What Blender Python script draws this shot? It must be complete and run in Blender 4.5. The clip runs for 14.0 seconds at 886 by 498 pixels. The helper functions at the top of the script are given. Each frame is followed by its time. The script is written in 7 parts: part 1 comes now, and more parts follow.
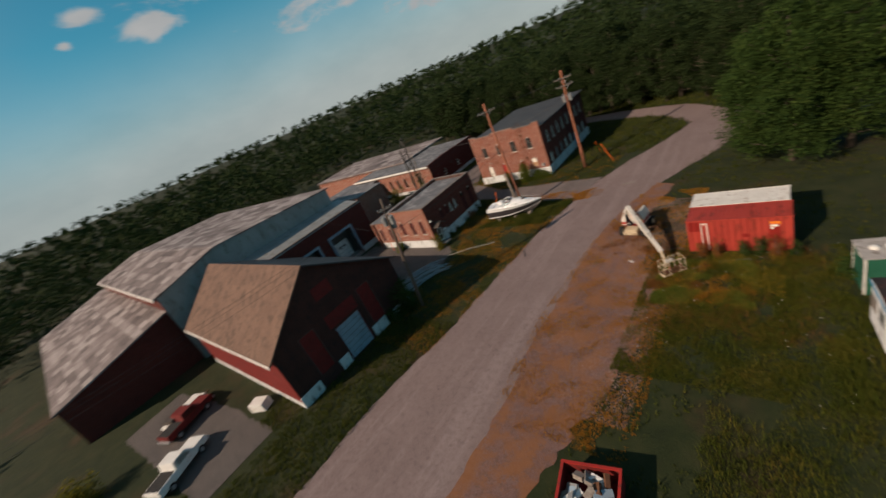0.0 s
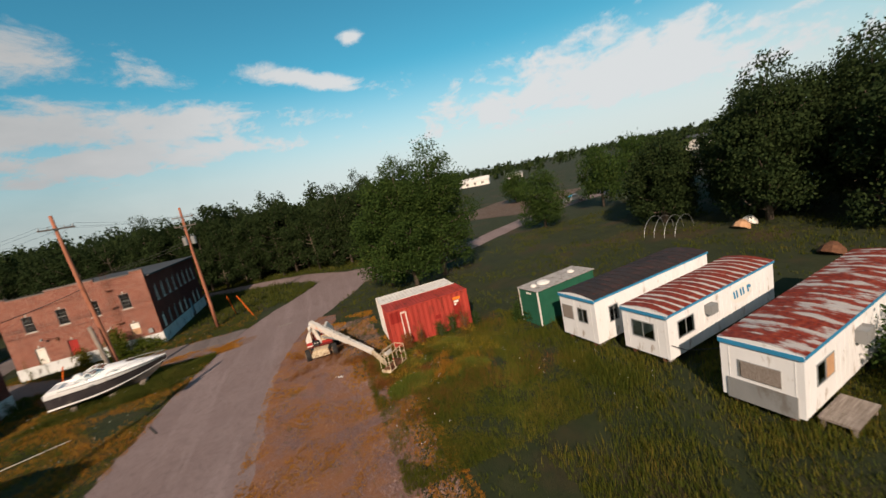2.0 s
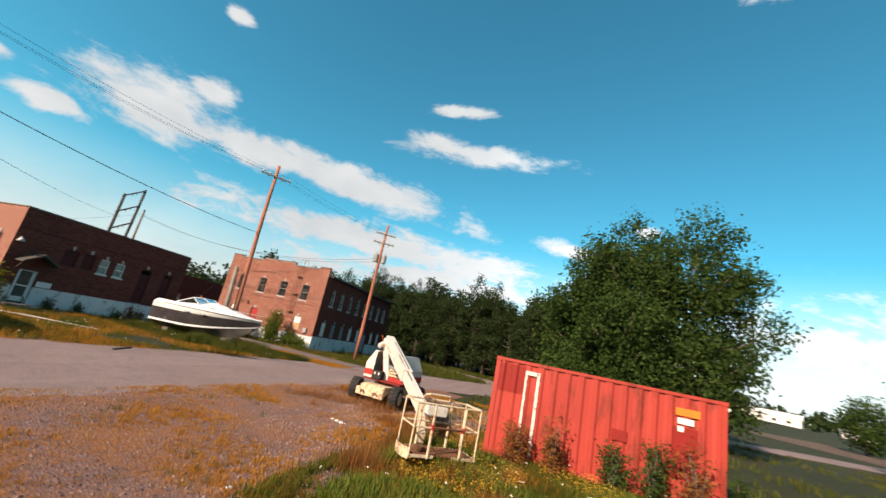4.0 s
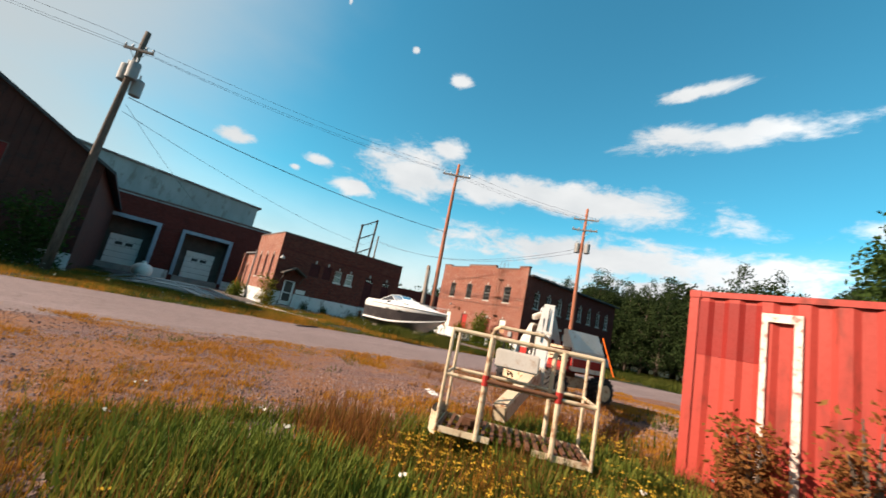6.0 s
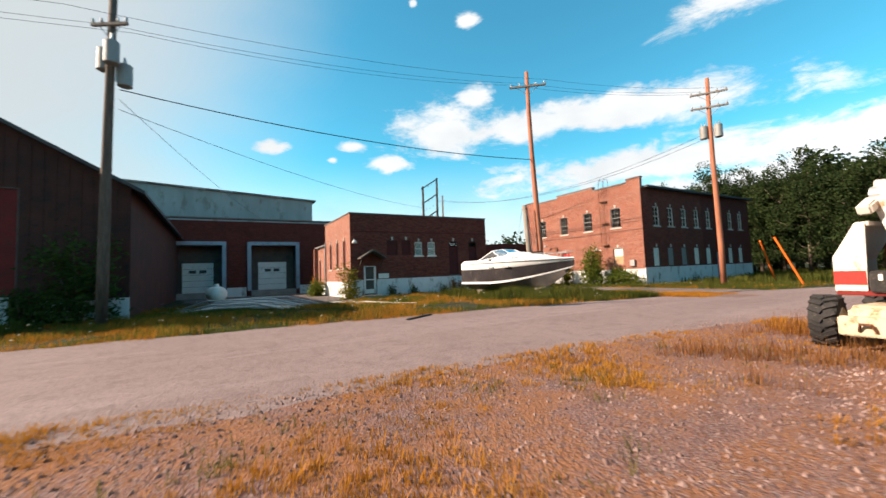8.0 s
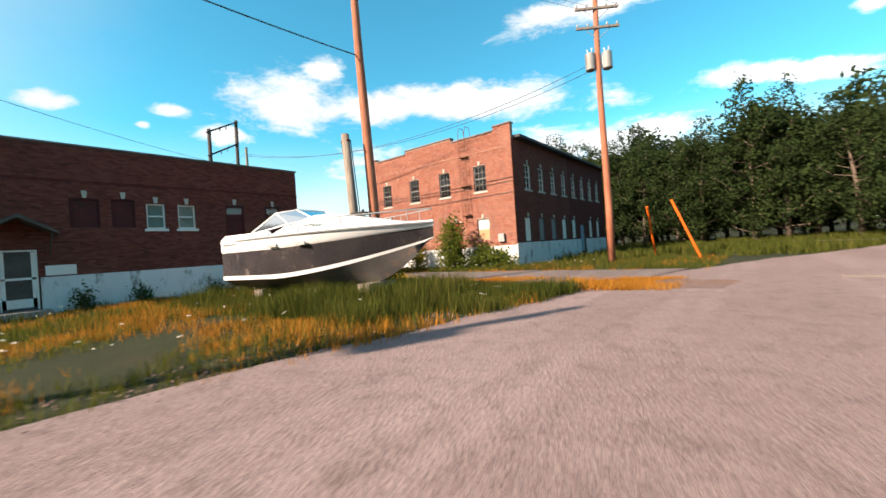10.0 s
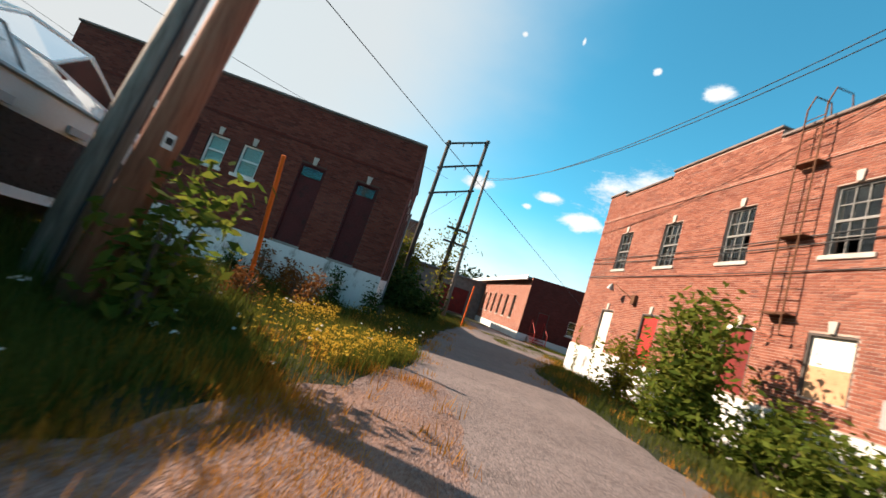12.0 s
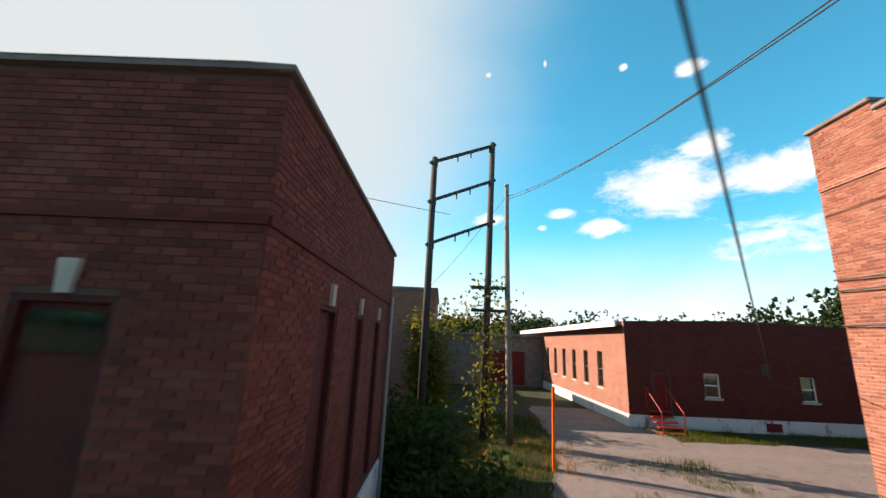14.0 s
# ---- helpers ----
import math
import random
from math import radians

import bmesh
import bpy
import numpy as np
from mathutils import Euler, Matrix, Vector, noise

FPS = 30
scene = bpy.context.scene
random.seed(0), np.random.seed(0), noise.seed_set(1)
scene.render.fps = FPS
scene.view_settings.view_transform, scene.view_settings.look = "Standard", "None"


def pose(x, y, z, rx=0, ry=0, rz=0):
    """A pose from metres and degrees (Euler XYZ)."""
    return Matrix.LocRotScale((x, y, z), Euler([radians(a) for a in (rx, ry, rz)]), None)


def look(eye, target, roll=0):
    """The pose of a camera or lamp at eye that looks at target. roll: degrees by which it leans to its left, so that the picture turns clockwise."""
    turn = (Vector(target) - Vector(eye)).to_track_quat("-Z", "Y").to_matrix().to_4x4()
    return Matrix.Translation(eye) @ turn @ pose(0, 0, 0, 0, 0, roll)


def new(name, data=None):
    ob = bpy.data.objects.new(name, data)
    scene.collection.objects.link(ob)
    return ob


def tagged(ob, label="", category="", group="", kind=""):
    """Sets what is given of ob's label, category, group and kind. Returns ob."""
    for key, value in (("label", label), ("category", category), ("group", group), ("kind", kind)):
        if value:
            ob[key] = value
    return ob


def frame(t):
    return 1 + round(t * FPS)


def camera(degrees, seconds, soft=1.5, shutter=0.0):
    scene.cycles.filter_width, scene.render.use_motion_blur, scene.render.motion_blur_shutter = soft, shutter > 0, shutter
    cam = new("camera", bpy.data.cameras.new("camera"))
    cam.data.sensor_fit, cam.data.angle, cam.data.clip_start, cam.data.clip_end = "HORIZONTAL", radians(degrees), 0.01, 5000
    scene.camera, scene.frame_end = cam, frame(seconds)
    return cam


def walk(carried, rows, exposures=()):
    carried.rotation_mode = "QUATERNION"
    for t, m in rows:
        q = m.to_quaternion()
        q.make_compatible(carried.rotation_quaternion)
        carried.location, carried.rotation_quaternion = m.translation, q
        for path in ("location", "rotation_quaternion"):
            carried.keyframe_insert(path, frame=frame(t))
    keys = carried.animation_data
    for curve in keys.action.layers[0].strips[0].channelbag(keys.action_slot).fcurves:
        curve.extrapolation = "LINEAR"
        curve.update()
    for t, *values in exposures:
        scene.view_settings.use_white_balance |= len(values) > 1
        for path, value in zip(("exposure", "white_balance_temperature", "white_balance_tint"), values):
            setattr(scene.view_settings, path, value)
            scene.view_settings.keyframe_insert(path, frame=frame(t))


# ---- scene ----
cam = camera(97.9, 14.0, shutter=0.24)
PATH = [
    (0, (2.816, 0.582, 20.655), (1.456, 1.823, 19.875), -24.7),
    (0.5, (-0.694, -1.026, 21.421), (-1.335, 0.623, 20.488), -22.8),
    (1, (-3.519, -0.344, 19.601), (-3.671, 1.451, 18.731), -19.2),
    (1.5, (-5.963, 1.439, 15.972), (-5.734, 3.313, 15.312), -15.1),
    (2, (-7.288, 4.637, 11.42), (-6.699, 6.516, 11.074), -11.9),
    (2.5, (-6.742, 8.742, 7.861), (-5.987, 10.594, 7.827), -9.0),
    (3, (-5.687, 11.871, 5.993), (-5.157, 13.782, 6.248), -1.9),
    (3.5, (-3.286, 15.587, 4.113), (-3.363, 17.531, 4.574), 7.2),
    (5.8, (-1.478, 24.74, 1.3), (-2.934, 26.034, 1.754), 12.1),
    (6, (-1.565, 24.778, 1.522), (-3.114, 25.988, 1.89), 12.0),
    (6.5, (-2.215, 25.4, 1.594), (-3.946, 26.372, 1.832), 11.1),
    (7, (-3.587, 25.653, 1.873), (-5.412, 26.458, 2.028), 7.7),
    (7.5, (-5.381, 25.795, 1.767), (-7.203, 26.609, 1.898), 2.8),
    (8, (-7.575, 25.993, 1.524), (-9.301, 26.995, 1.651), -2.2),
    (8.5, (-9.881, 26.868, 1.337), (-11.401, 28.164, 1.44), -6.7),
    (9, (-12.27, 28.171, 1.403), (-13.457, 29.781, 1.409), -9.9),
    (9.2, (-12.992, 29.024, 1.366), (-14.041, 30.726, 1.329), -10.2),
    (11.3, (-18.011, 43.82, 1.399), (-19.886, 44.505, 1.519), 17.3),
    (11.5, (-18.733, 44.926, 1.47), (-20.669, 45.407, 1.615), 19.3),
    (12, (-21.296, 46.509, 1.302), (-23.276, 46.662, 1.542), 18.6),
    (12.5, (-24.012, 47.035, 1.076), (-25.982, 47.053, 1.42), 12.5),
    (13, (-26.622, 46.941, 2.098), (-28.579, 46.935, 2.509), 6.2),
    (13.5, (-29.122, 47.014, 3.048), (-31.073, 47.005, 3.491), 3.0),
    (14, (-31.488, 47.211, 3.904), (-33.434, 47.194, 4.366), 2.5),
]
walk(
    cam,
    [(t, look(eye, target, roll)) for t, eye, target, roll in PATH],
    exposures=[(0, 0.0), (2.0, 0.3), (3.5, 0.85), (6.0, 1.1), (7.5, 1.25), (9.0, 1.5), (11.5, 1.5), (12.5, 1.45), (14.0, 1.5)],
)

# ---- world, sun ----
SUN = Vector((-0.345, -0.785, 0.515)).normalized()
SUN_EL, SUN_AZ = math.asin(SUN.z), math.atan2(SUN.y, SUN.x)

world = bpy.data.worlds.new("sky")
scene.world = world
world.use_nodes = True


class Nodes:
    """Short-hand for building node trees."""

    def __init__(self, tree):
        self.tree = tree
        tree.nodes.clear()

    def add(self, kind, inputs=(), **props):
        n = self.tree.nodes.new(kind)
        for k, v in props.items():
            setattr(n, k, v)
        for k, v in dict(inputs).items():
            if isinstance(v, bpy.types.NodeSocket):
                self.tree.links.new(v, n.inputs[k])
            else:
                n.inputs[k].default_value = v
        return n

    def math(self, op, a, b=0.0, clamp=False):
        return self.add("ShaderNodeMath", {0: a, 1: b}, operation=op, use_clamp=clamp).outputs[0]

    def ramp(self, fac, stops, mode="LINEAR"):
        n = self.add("ShaderNodeValToRGB", {0: fac})
        n.color_ramp.interpolation = mode
        e = n.color_ramp.elements
        while len(e) < len(stops):
            e.new(0.5)
        for el, (p, c) in zip(e, stops):
            el.position = p
            el.color = (*c, 1) if len(c) == 3 else c
        return n.outputs[0]

    def mix(self, fac, a, b, blend="MIX"):
        n = self.add("ShaderNodeMix", {0: fac}, data_type="RGBA", blend_type=blend)
        for k, v in ((6, a), (7, b)):
            if isinstance(v, bpy.types.NodeSocket):
                self.tree.links.new(v, n.inputs[k])
            else:
                n.inputs[k].default_value = (*v, 1) if len(v) == 3 else v
        return n.outputs[2]

    def noise(self, vec, scale, detail=4.0, rough=0.55, distort=0.0):
        return self.add("ShaderNodeTexNoise", {"Vector": vec, "Scale": scale, "Detail": detail, "Roughness": rough, "Distortion": distort}).outputs[0]

    def smooth(self, v, lo, hi):
        return self.add("ShaderNodeMapRange", {0: v, 1: lo, 2: hi, 3: 0.0, 4: 1.0}, interpolation_type="SMOOTHSTEP").outputs[0]


def build_sky():
    n = Nodes(world.node_tree)
    sky = n.add("ShaderNodeTexSky", sky_type="NISHITA", sun_disc=False, sun_elevation=SUN_EL, sun_rotation=math.pi / 2 - SUN_AZ, dust_density=0.6, ozone_density=2.0)
    where = n.add("ShaderNodeTexCoord").outputs["Generated"]
    tint = n.mix(1.0, sky.outputs[0], SKY_TINT, "MULTIPLY")
    # Clouds: azimuth, elevation, half width, half height, lean, in degrees.
    clouds = (
        (128, 20.7, 26, 2.4, 1), (139, 20.3, 10, 2.7, 0), (149, 20.4, 8, 4.2, 0), (144.5, 24.8, 2.4, 1.6, 0), (133, 20.8, 12, 2.4, 0), (157, 16.2, 4, 1.3, 0),
        (118, 13.2, 29, 2.6, 2), (104, 13.4, 13, 1.7, 0), (163, 18.4, 2.2, 0.9, 0), (165.6, 16.6, 0.8, 0.5, 0), (173.8, 17.9, 2.4, 1.1, 0),
        (145, 34, 1.5, 0.9, 0), (153, 36.2, 0.5, 0.45, 0), (174, 37.7, 0.5, 0.4, 0), (164.7, 38.5, 0.3, 0.6, 0),
        (105, 29.0, 13, 1.7, -2), (111, 29.4, 6, 2.0, 0), (109, 34.2, 6.5, 1.0, -9), (86, 16.4, 9, 1.3, 14), (79.2, 20.3, 1.7, 0.9, 0),
        (35.5, 17.8, 7, 1.5, -20), (31.5, 19.4, 2.8, 1.8, -20), (46, 8.0, 36, 6.0, 3), (108, 9.5, 24, 2.6, 0), (60, 46, 6, 2, 5), (100, 55, 9, 4, 0),
    )
    near = None
    for az, el, hw, hh, lean in clouds:
        m = n.add("ShaderNodeMapping", {"Vector": where, "Rotation": (radians(lean), radians(-el), radians(az)), "Scale": (1e4, math.sin(radians(hw)), math.sin(radians(hh)))}, vector_type="TEXTURE")
        d = n.add("ShaderNodeVectorMath", {0: m.outputs[0]}, operation="LENGTH").outputs["Value"]
        near = d if near is None else n.math("MINIMUM", near, d)
    flat = n.add("ShaderNodeMapping", {"Vector": where, "Scale": (1, 1, 2.2)}).outputs[0]
    puff = n.math("ADD", n.math("MULTIPLY", n.noise(flat, 9, 10, 0.68, 0.3), 2.0), n.math("MULTIPLY", n.noise(flat, 3.0, 3), 0.5))
    cover = n.smooth(n.math("SUBTRACT", n.math("SUBTRACT", n.math("MULTIPLY", puff, 1.3), 0.6), near), -0.12, 0.6)
    up = n.add("ShaderNodeSeparateXYZ", {0: where}).outputs[2]
    haze = n.math("MULTIPLY", n.smooth(up, 0.2, 0.0), n.smooth(n.noise(flat, 3.5, 5), 0.25, 0.65))
    haze = n.math("MAXIMUM", haze, n.smooth(up, 0.3, 0.04))
    # Haze thinned in the unseen south-east sky to cut fill light on shaded walls.
    clear = n.add("ShaderNodeVectorMath", {0: where, 1: (0.82, -0.57, 0.0)}, operation="DOT_PRODUCT").outputs["Value"]
    haze = n.math("MULTIPLY", haze, n.smooth(clear, 0.85, 0.45))
    cover = n.math("MAXIMUM", cover, n.math("MULTIPLY", haze, 0.9))
    # Bright veil round the sun.
    toward = n.add("ShaderNodeVectorMath", {0: where, 1: Vector((SUN.x, SUN.y, SUN.z * 0.75)).normalized()}, operation="DOT_PRODUCT").outputs["Value"]
    veil = n.smooth(n.math("ADD", toward, n.math("MULTIPLY", n.noise(flat, 2.2, 5), 0.22)), 0.36, 0.86)
    bank = n.smooth(n.math("ADD", toward, n.math("MULTIPLY", n.noise(flat, 4.5, 8, 0.62), 0.26)), 0.9, 0.99)
    shade = n.ramp(n.noise(flat, 6, 5), ((0.3, CLOUD_LOW), (0.7, CLOUD_HIGH)))
    # Clouds facing the sun shine whiter.
    facing = n.add("ShaderNodeVectorMath", {0: where, 1: (0.545, 0.838, 0.0)}, operation="DOT_PRODUCT").outputs["Value"]
    shade = n.mix(n.smooth(facing, 0.45, 0.95), shade, FRONT_LIT)
    col = n.mix(cover, tint, shade)
    col = n.mix(n.math("MAXIMUM", n.math("MULTIPLY", veil, 0.95), bank), col, VEIL)
    bg = n.add("ShaderNodeBackground", {"Color": col, "Strength": SKY_STRENGTH})
    out = n.add("ShaderNodeOutputWorld", {0: bg.outputs[0]})


SKY_STRENGTH = 0.05
SKY_TINT = (0.66, 1.98, 1.84)
CLOUD_LOW, CLOUD_HIGH = (6.8, 7.1, 7.3), (8.4, 8.5, 8.5)
FRONT_LIT, VEIL = (11.5, 11.9, 12.1), (5.5, 5.75, 5.8)
build_sky()

sun = new("sun", bpy.data.lights.new("sun", "SUN"))
sun.data.energy, sun.data.angle, sun.data.color = 5.0, radians(0.6), (1.0, 0.775, 0.6)
sun.matrix_world = look(SUN * 50, (0, 0, 0))

# ---- materials ----


def base_nodes(name):
    m = bpy.data.materials.new(name)
    m.use_nodes = True
    n = Nodes(m.node_tree)
    n.co = n.add("ShaderNodeTexCoord").outputs["Object"]
    n.geo = n.add("ShaderNodeNewGeometry")
    return m, n


def finish(n, color, rough=0.8, metal=0.0, bump=None, strength=0.3, dist=0.02, translucent=0.0, spec=0.3):
    b = n.add("ShaderNodeBsdfPrincipled", {"Base Color": color if isinstance(color, bpy.types.NodeSocket) else (*color, 1), "Roughness": rough, "Metallic": metal, "Specular IOR Level": spec})
    if bump is not None:
        n.tree.links.new(n.add("ShaderNodeBump", {"Height": bump, "Strength": strength, "Distance": dist}).outputs[0], b.inputs["Normal"])
    shader = b.outputs[0]
    if translucent:
        t = n.add("ShaderNodeBsdfTranslucent", {"Color": color if isinstance(color, bpy.types.NodeSocket) else (*color, 1)})
        shader = n.add("ShaderNodeMixShader", {0: translucent, 1: shader, 2: t.outputs[0]}).outputs[0]
    n.add("ShaderNodeOutputMaterial", {0: shader})


def plain(name, a, b, rough=0.7, metal=0.0, scale=1.5, fine=30.0, stain=None, amount=0.45, strength=0.25, dist=0.01, streak=1.0):
    """A surface that varies between two colours at two scales, with stains where given."""
    m, n = base_nodes(name)
    v = n.add("ShaderNodeMapping", {"Vector": n.co, "Scale": (1, 1, streak)}).outputs[0]
    big, small = n.noise(v, scale, 5), n.noise(n.co, fine, 4, 0.6)
    col = n.mix(n.smooth(big, 0.3, 0.7), a, b)
    col = n.mix(n.math("MULTIPLY", n.smooth(small, 0.45, 0.8), 0.5), col, tuple(x * 0.72 for x in a))
    if stain:
        col = n.mix(n.math("MULTIPLY", n.smooth(n.noise(v, scale * 2.3, 8, 0.68), 0.62 - amount * 0.4, 0.74 - amount * 0.3), 0.85), col, stain)
    finish(n, col, n.ramp(small, ((0.3, (rough - 0.1,) * 3), (0.7, (min(1, rough + 0.12),) * 3))), metal, n.math("ADD", small, n.math("MULTIPLY", big, 0.7)), strength, dist)
    return m


def brick_color(n, rnd, dirt):
    col = n.ramp(rnd, ((0.0, (0.145, 0.042, 0.027)), (0.3, (0.2, 0.063, 0.038)), (0.65, (0.238, 0.084, 0.052)), (0.9, (0.275, 0.108, 0.07)), (1.0, (0.105, 0.034, 0.026))))
    col = n.mix(n.math("MULTIPLY", n.smooth(dirt, 0.54, 0.74), 0.5), col, (0.085, 0.032, 0.026))
    col = n.mix(n.math("MULTIPLY", n.smooth(dirt, 0.45, 0.3), 0.25), col, (0.38, 0.19, 0.14))
    return col


def brick_piece(name, per_object, tint=(1, 1, 1)):
    m, n = base_nodes(name)
    rnd = n.add("ShaderNodeObjectInfo").outputs["Random"] if per_object else n.geo.outputs["Random Per Island"]
    world_co = n.geo.outputs["Position"]
    g = n.noise(world_co, 60, 5, 0.65)
    col = brick_color(n, rnd, n.noise(world_co, 0.55, 6, 0.6))
    col = n.mix(n.math("MULTIPLY", n.smooth(g, 0.5, 0.8), 0.4), col, (0.4, 0.22, 0.165))
    finish(n, n.mix(1.0, col, tint, "MULTIPLY"), 0.88, 0, g, 0.5, 0.004)
    return m


def brick_sheet(name, tint=(1, 1, 1), joint=(0.36, 0.28, 0.24)):
    """Brickwork for walls that stay far off; tint: darkens the bricks in place of shade."""
    m, n = base_nodes(name)
    s = n.add("ShaderNodeSeparateXYZ", {0: n.co})
    v = n.add("ShaderNodeCombineXYZ", {0: s.outputs[0], 1: s.outputs[2]}).outputs[0]
    b = n.add("ShaderNodeTexBrick", {"Vector": v, "Color1": (0.2, 0.2, 0.2, 1), "Color2": (0.9, 0.9, 0.9, 1), "Mortar": (0, 0, 0, 1), "Scale": 1.0, "Mortar Size": 0.006, "Mortar Smooth": 0.3, "Bias": 0.0, "Brick Width": 0.213, "Row Height": 0.0677})
    col = brick_color(n, b.outputs[0], n.noise(n.co, 0.55, 6, 0.6))
    col = n.mix(b.outputs["Fac"], n.mix(1.0, col, tint, "MULTIPLY"), joint)
    h = n.math("SUBTRACT", n.math("MULTIPLY", n.noise(n.co, 50), 0.25), b.outputs["Fac"])
    finish(n, col, 0.88, 0, h, 0.6, 0.008)
    return m


def leafy(name, stops, rough=0.8, translucent=0.28):
    m, n = base_nodes(name)
    r = n.math("ADD", n.math("MULTIPLY", n.geo.outputs["Random Per Island"], 0.45), n.math("MULTIPLY", n.noise(n.geo.outputs["Position"], 0.4, 4), 0.75), True)
    finish(n, n.ramp(r, stops), rough, 0, None, translucent=translucent, spec=0.08)
    return m


def glass(name, color=(0.55, 0.66, 0.66)):
    m, n = base_nodes(name)
    wob = n.noise(n.co, 2.2, 2)
    b = n.add("ShaderNodeBsdfPrincipled", {"Base Color": (*color, 1), "Roughness": 0.06, "Transmission Weight": 1.0, "IOR": 1.45})
    n.tree.links.new(n.add("ShaderNodeBump", {"Height": wob, "Strength": 0.06, "Distance": 0.03}).outputs[0], b.inputs["Normal"])
    n.add("ShaderNodeOutputMaterial", {0: b.outputs[0]})
    return m


def ground_mat():
    m, n = base_nodes("grass_ground")
    p = n.geo.outputs["Position"]
    big, mid, small = n.noise(p, 0.11, 6, 0.6), n.noise(p, 0.5, 6, 0.65), n.noise(p, 9, 6, 0.7)
    col = n.ramp(mid, ((0.25, (0.00979, 0.0152, 0.00402)), (0.45, (0.017, 0.025, 0.0058)), (0.62, (0.0268, 0.0321, 0.00893)), (0.8, (0.0402, 0.033, 0.0134))))
    col = n.mix(n.math("MULTIPLY", n.smooth(big, 0.5, 0.68), 0.8), col, (0.058, 0.0335, 0.0148))
    col = n.mix(n.math("MULTIPLY", n.smooth(small, 0.45, 0.75), 0.6), col, (0.00893, 0.0125, 0.00446))
    finish(n, col, 0.95, 0, small, 0.8, 0.08)
    return m


def gravel_mat(name, a, b, c, dry=0.0, contrast=1.0, relief=0.8):
    m, n = base_nodes(name)
    p = n.geo.outputs["Position"]
    lane = n.add("ShaderNodeMapping", {"Vector": p, "Rotation": (0, 0, radians(6)), "Scale": (1.0, 0.06, 1)}).outputs[0]
    cell = n.add("ShaderNodeTexVoronoi", {"Vector": p, "Scale": 26.0}, feature="F1")
    stones = n.add("ShaderNodeTexVoronoi", {"Vector": p, "Scale": 75.0}, feature="F1")
    big, mid, fine = n.noise(p, 0.22, 6, 0.6), n.noise(p, 2.5, 6, 0.7), n.noise(p, 14, 5, 0.7)
    col = n.mix(n.smooth(big, 0.35, 0.65), a, b)
    col = n.mix(n.math("MULTIPLY", n.smooth(n.noise(lane, 0.8, 3), 0.48, 0.66), 0.6), col, c)
    col = n.mix(n.math("MULTIPLY", n.smooth(mid, 0.45, 0.72), 0.5 * contrast), col, tuple(x * 0.55 for x in a))
    col = n.mix(n.math("MULTIPLY", n.smooth(fine, 0.5, 0.7), 0.45 * contrast), col, tuple(x * 0.5 for x in a))
    grey = n.add("ShaderNodeSeparateColor", {0: stones.outputs["Color"]}).outputs[0]
    coarse = n.add("ShaderNodeSeparateColor", {0: cell.outputs["Color"]}).outputs[1]
    col = n.mix(n.math("MULTIPLY", n.smooth(grey, 0.5, 0.95), 0.6), col, (0.25, 0.2, 0.188))
    col = n.mix(n.math("MULTIPLY", n.smooth(grey, 0.35, 0.0), 0.6), col, tuple(x * 0.35 for x in a))
    col = n.mix(n.math("MULTIPLY", n.math("MULTIPLY", n.smooth(coarse, 0.8, 0.9), n.smooth(cell.outputs["Distance"], 0.5, 0.3)), 0.6), col, (0.24, 0.195, 0.185))
    if dry:
        col = n.mix(n.math("MULTIPLY", n.smooth(n.math("ADD", n.math("MULTIPLY", n.noise(p, 0.7, 4, 0.6), 0.6), n.math("MULTIPLY", n.noise(p, 17, 5, 0.8), 0.6)), 0.55, 0.66), dry), col, (0.25, 0.095, 0.02))
    h = n.math("ADD", n.math("MULTIPLY", stones.outputs["Distance"], 0.8), n.math("ADD", n.math("MULTIPLY", cell.outputs["Distance"], 1.2), mid))
    finish(n, col, 0.95, 0, h, relief, 0.012)
    return m


def rust_roof(name, paint, bands):
    """Painted sheet roof, rusted in blotches and along the ribs."""
    m, n = base_nodes(name)
    s = n.add("ShaderNodeSeparateXYZ", {0: n.co})
    wave = n.math("ABSOLUTE", n.math("SINE", n.math("MULTIPLY", s.outputs[0], math.pi / 0.61)))
    blot = n.noise(n.add("ShaderNodeMapping", {"Vector": n.co, "Scale": (1.0, 0.45, 1)}).outputs[0], 1.6, 7, 0.65)
    f = n.smooth(n.math("ADD", blot, n.math("MULTIPLY", wave, bands)), 0.42 + bands * 0.35, 0.54 + bands * 0.35)
    rust = n.ramp(n.noise(n.co, 5, 6), ((0.3, (0.09, 0.012, 0.007)), (0.55, (0.19, 0.026, 0.012)), (0.75, (0.26, 0.055, 0.024))))
    col = n.mix(f, n.mix(n.noise(n.co, 2, 5), paint, tuple(x * 0.75 for x in paint)), rust)
    finish(n, col, 0.75, 0, n.noise(n.co, 25), 0.3, 0.01)
    return m


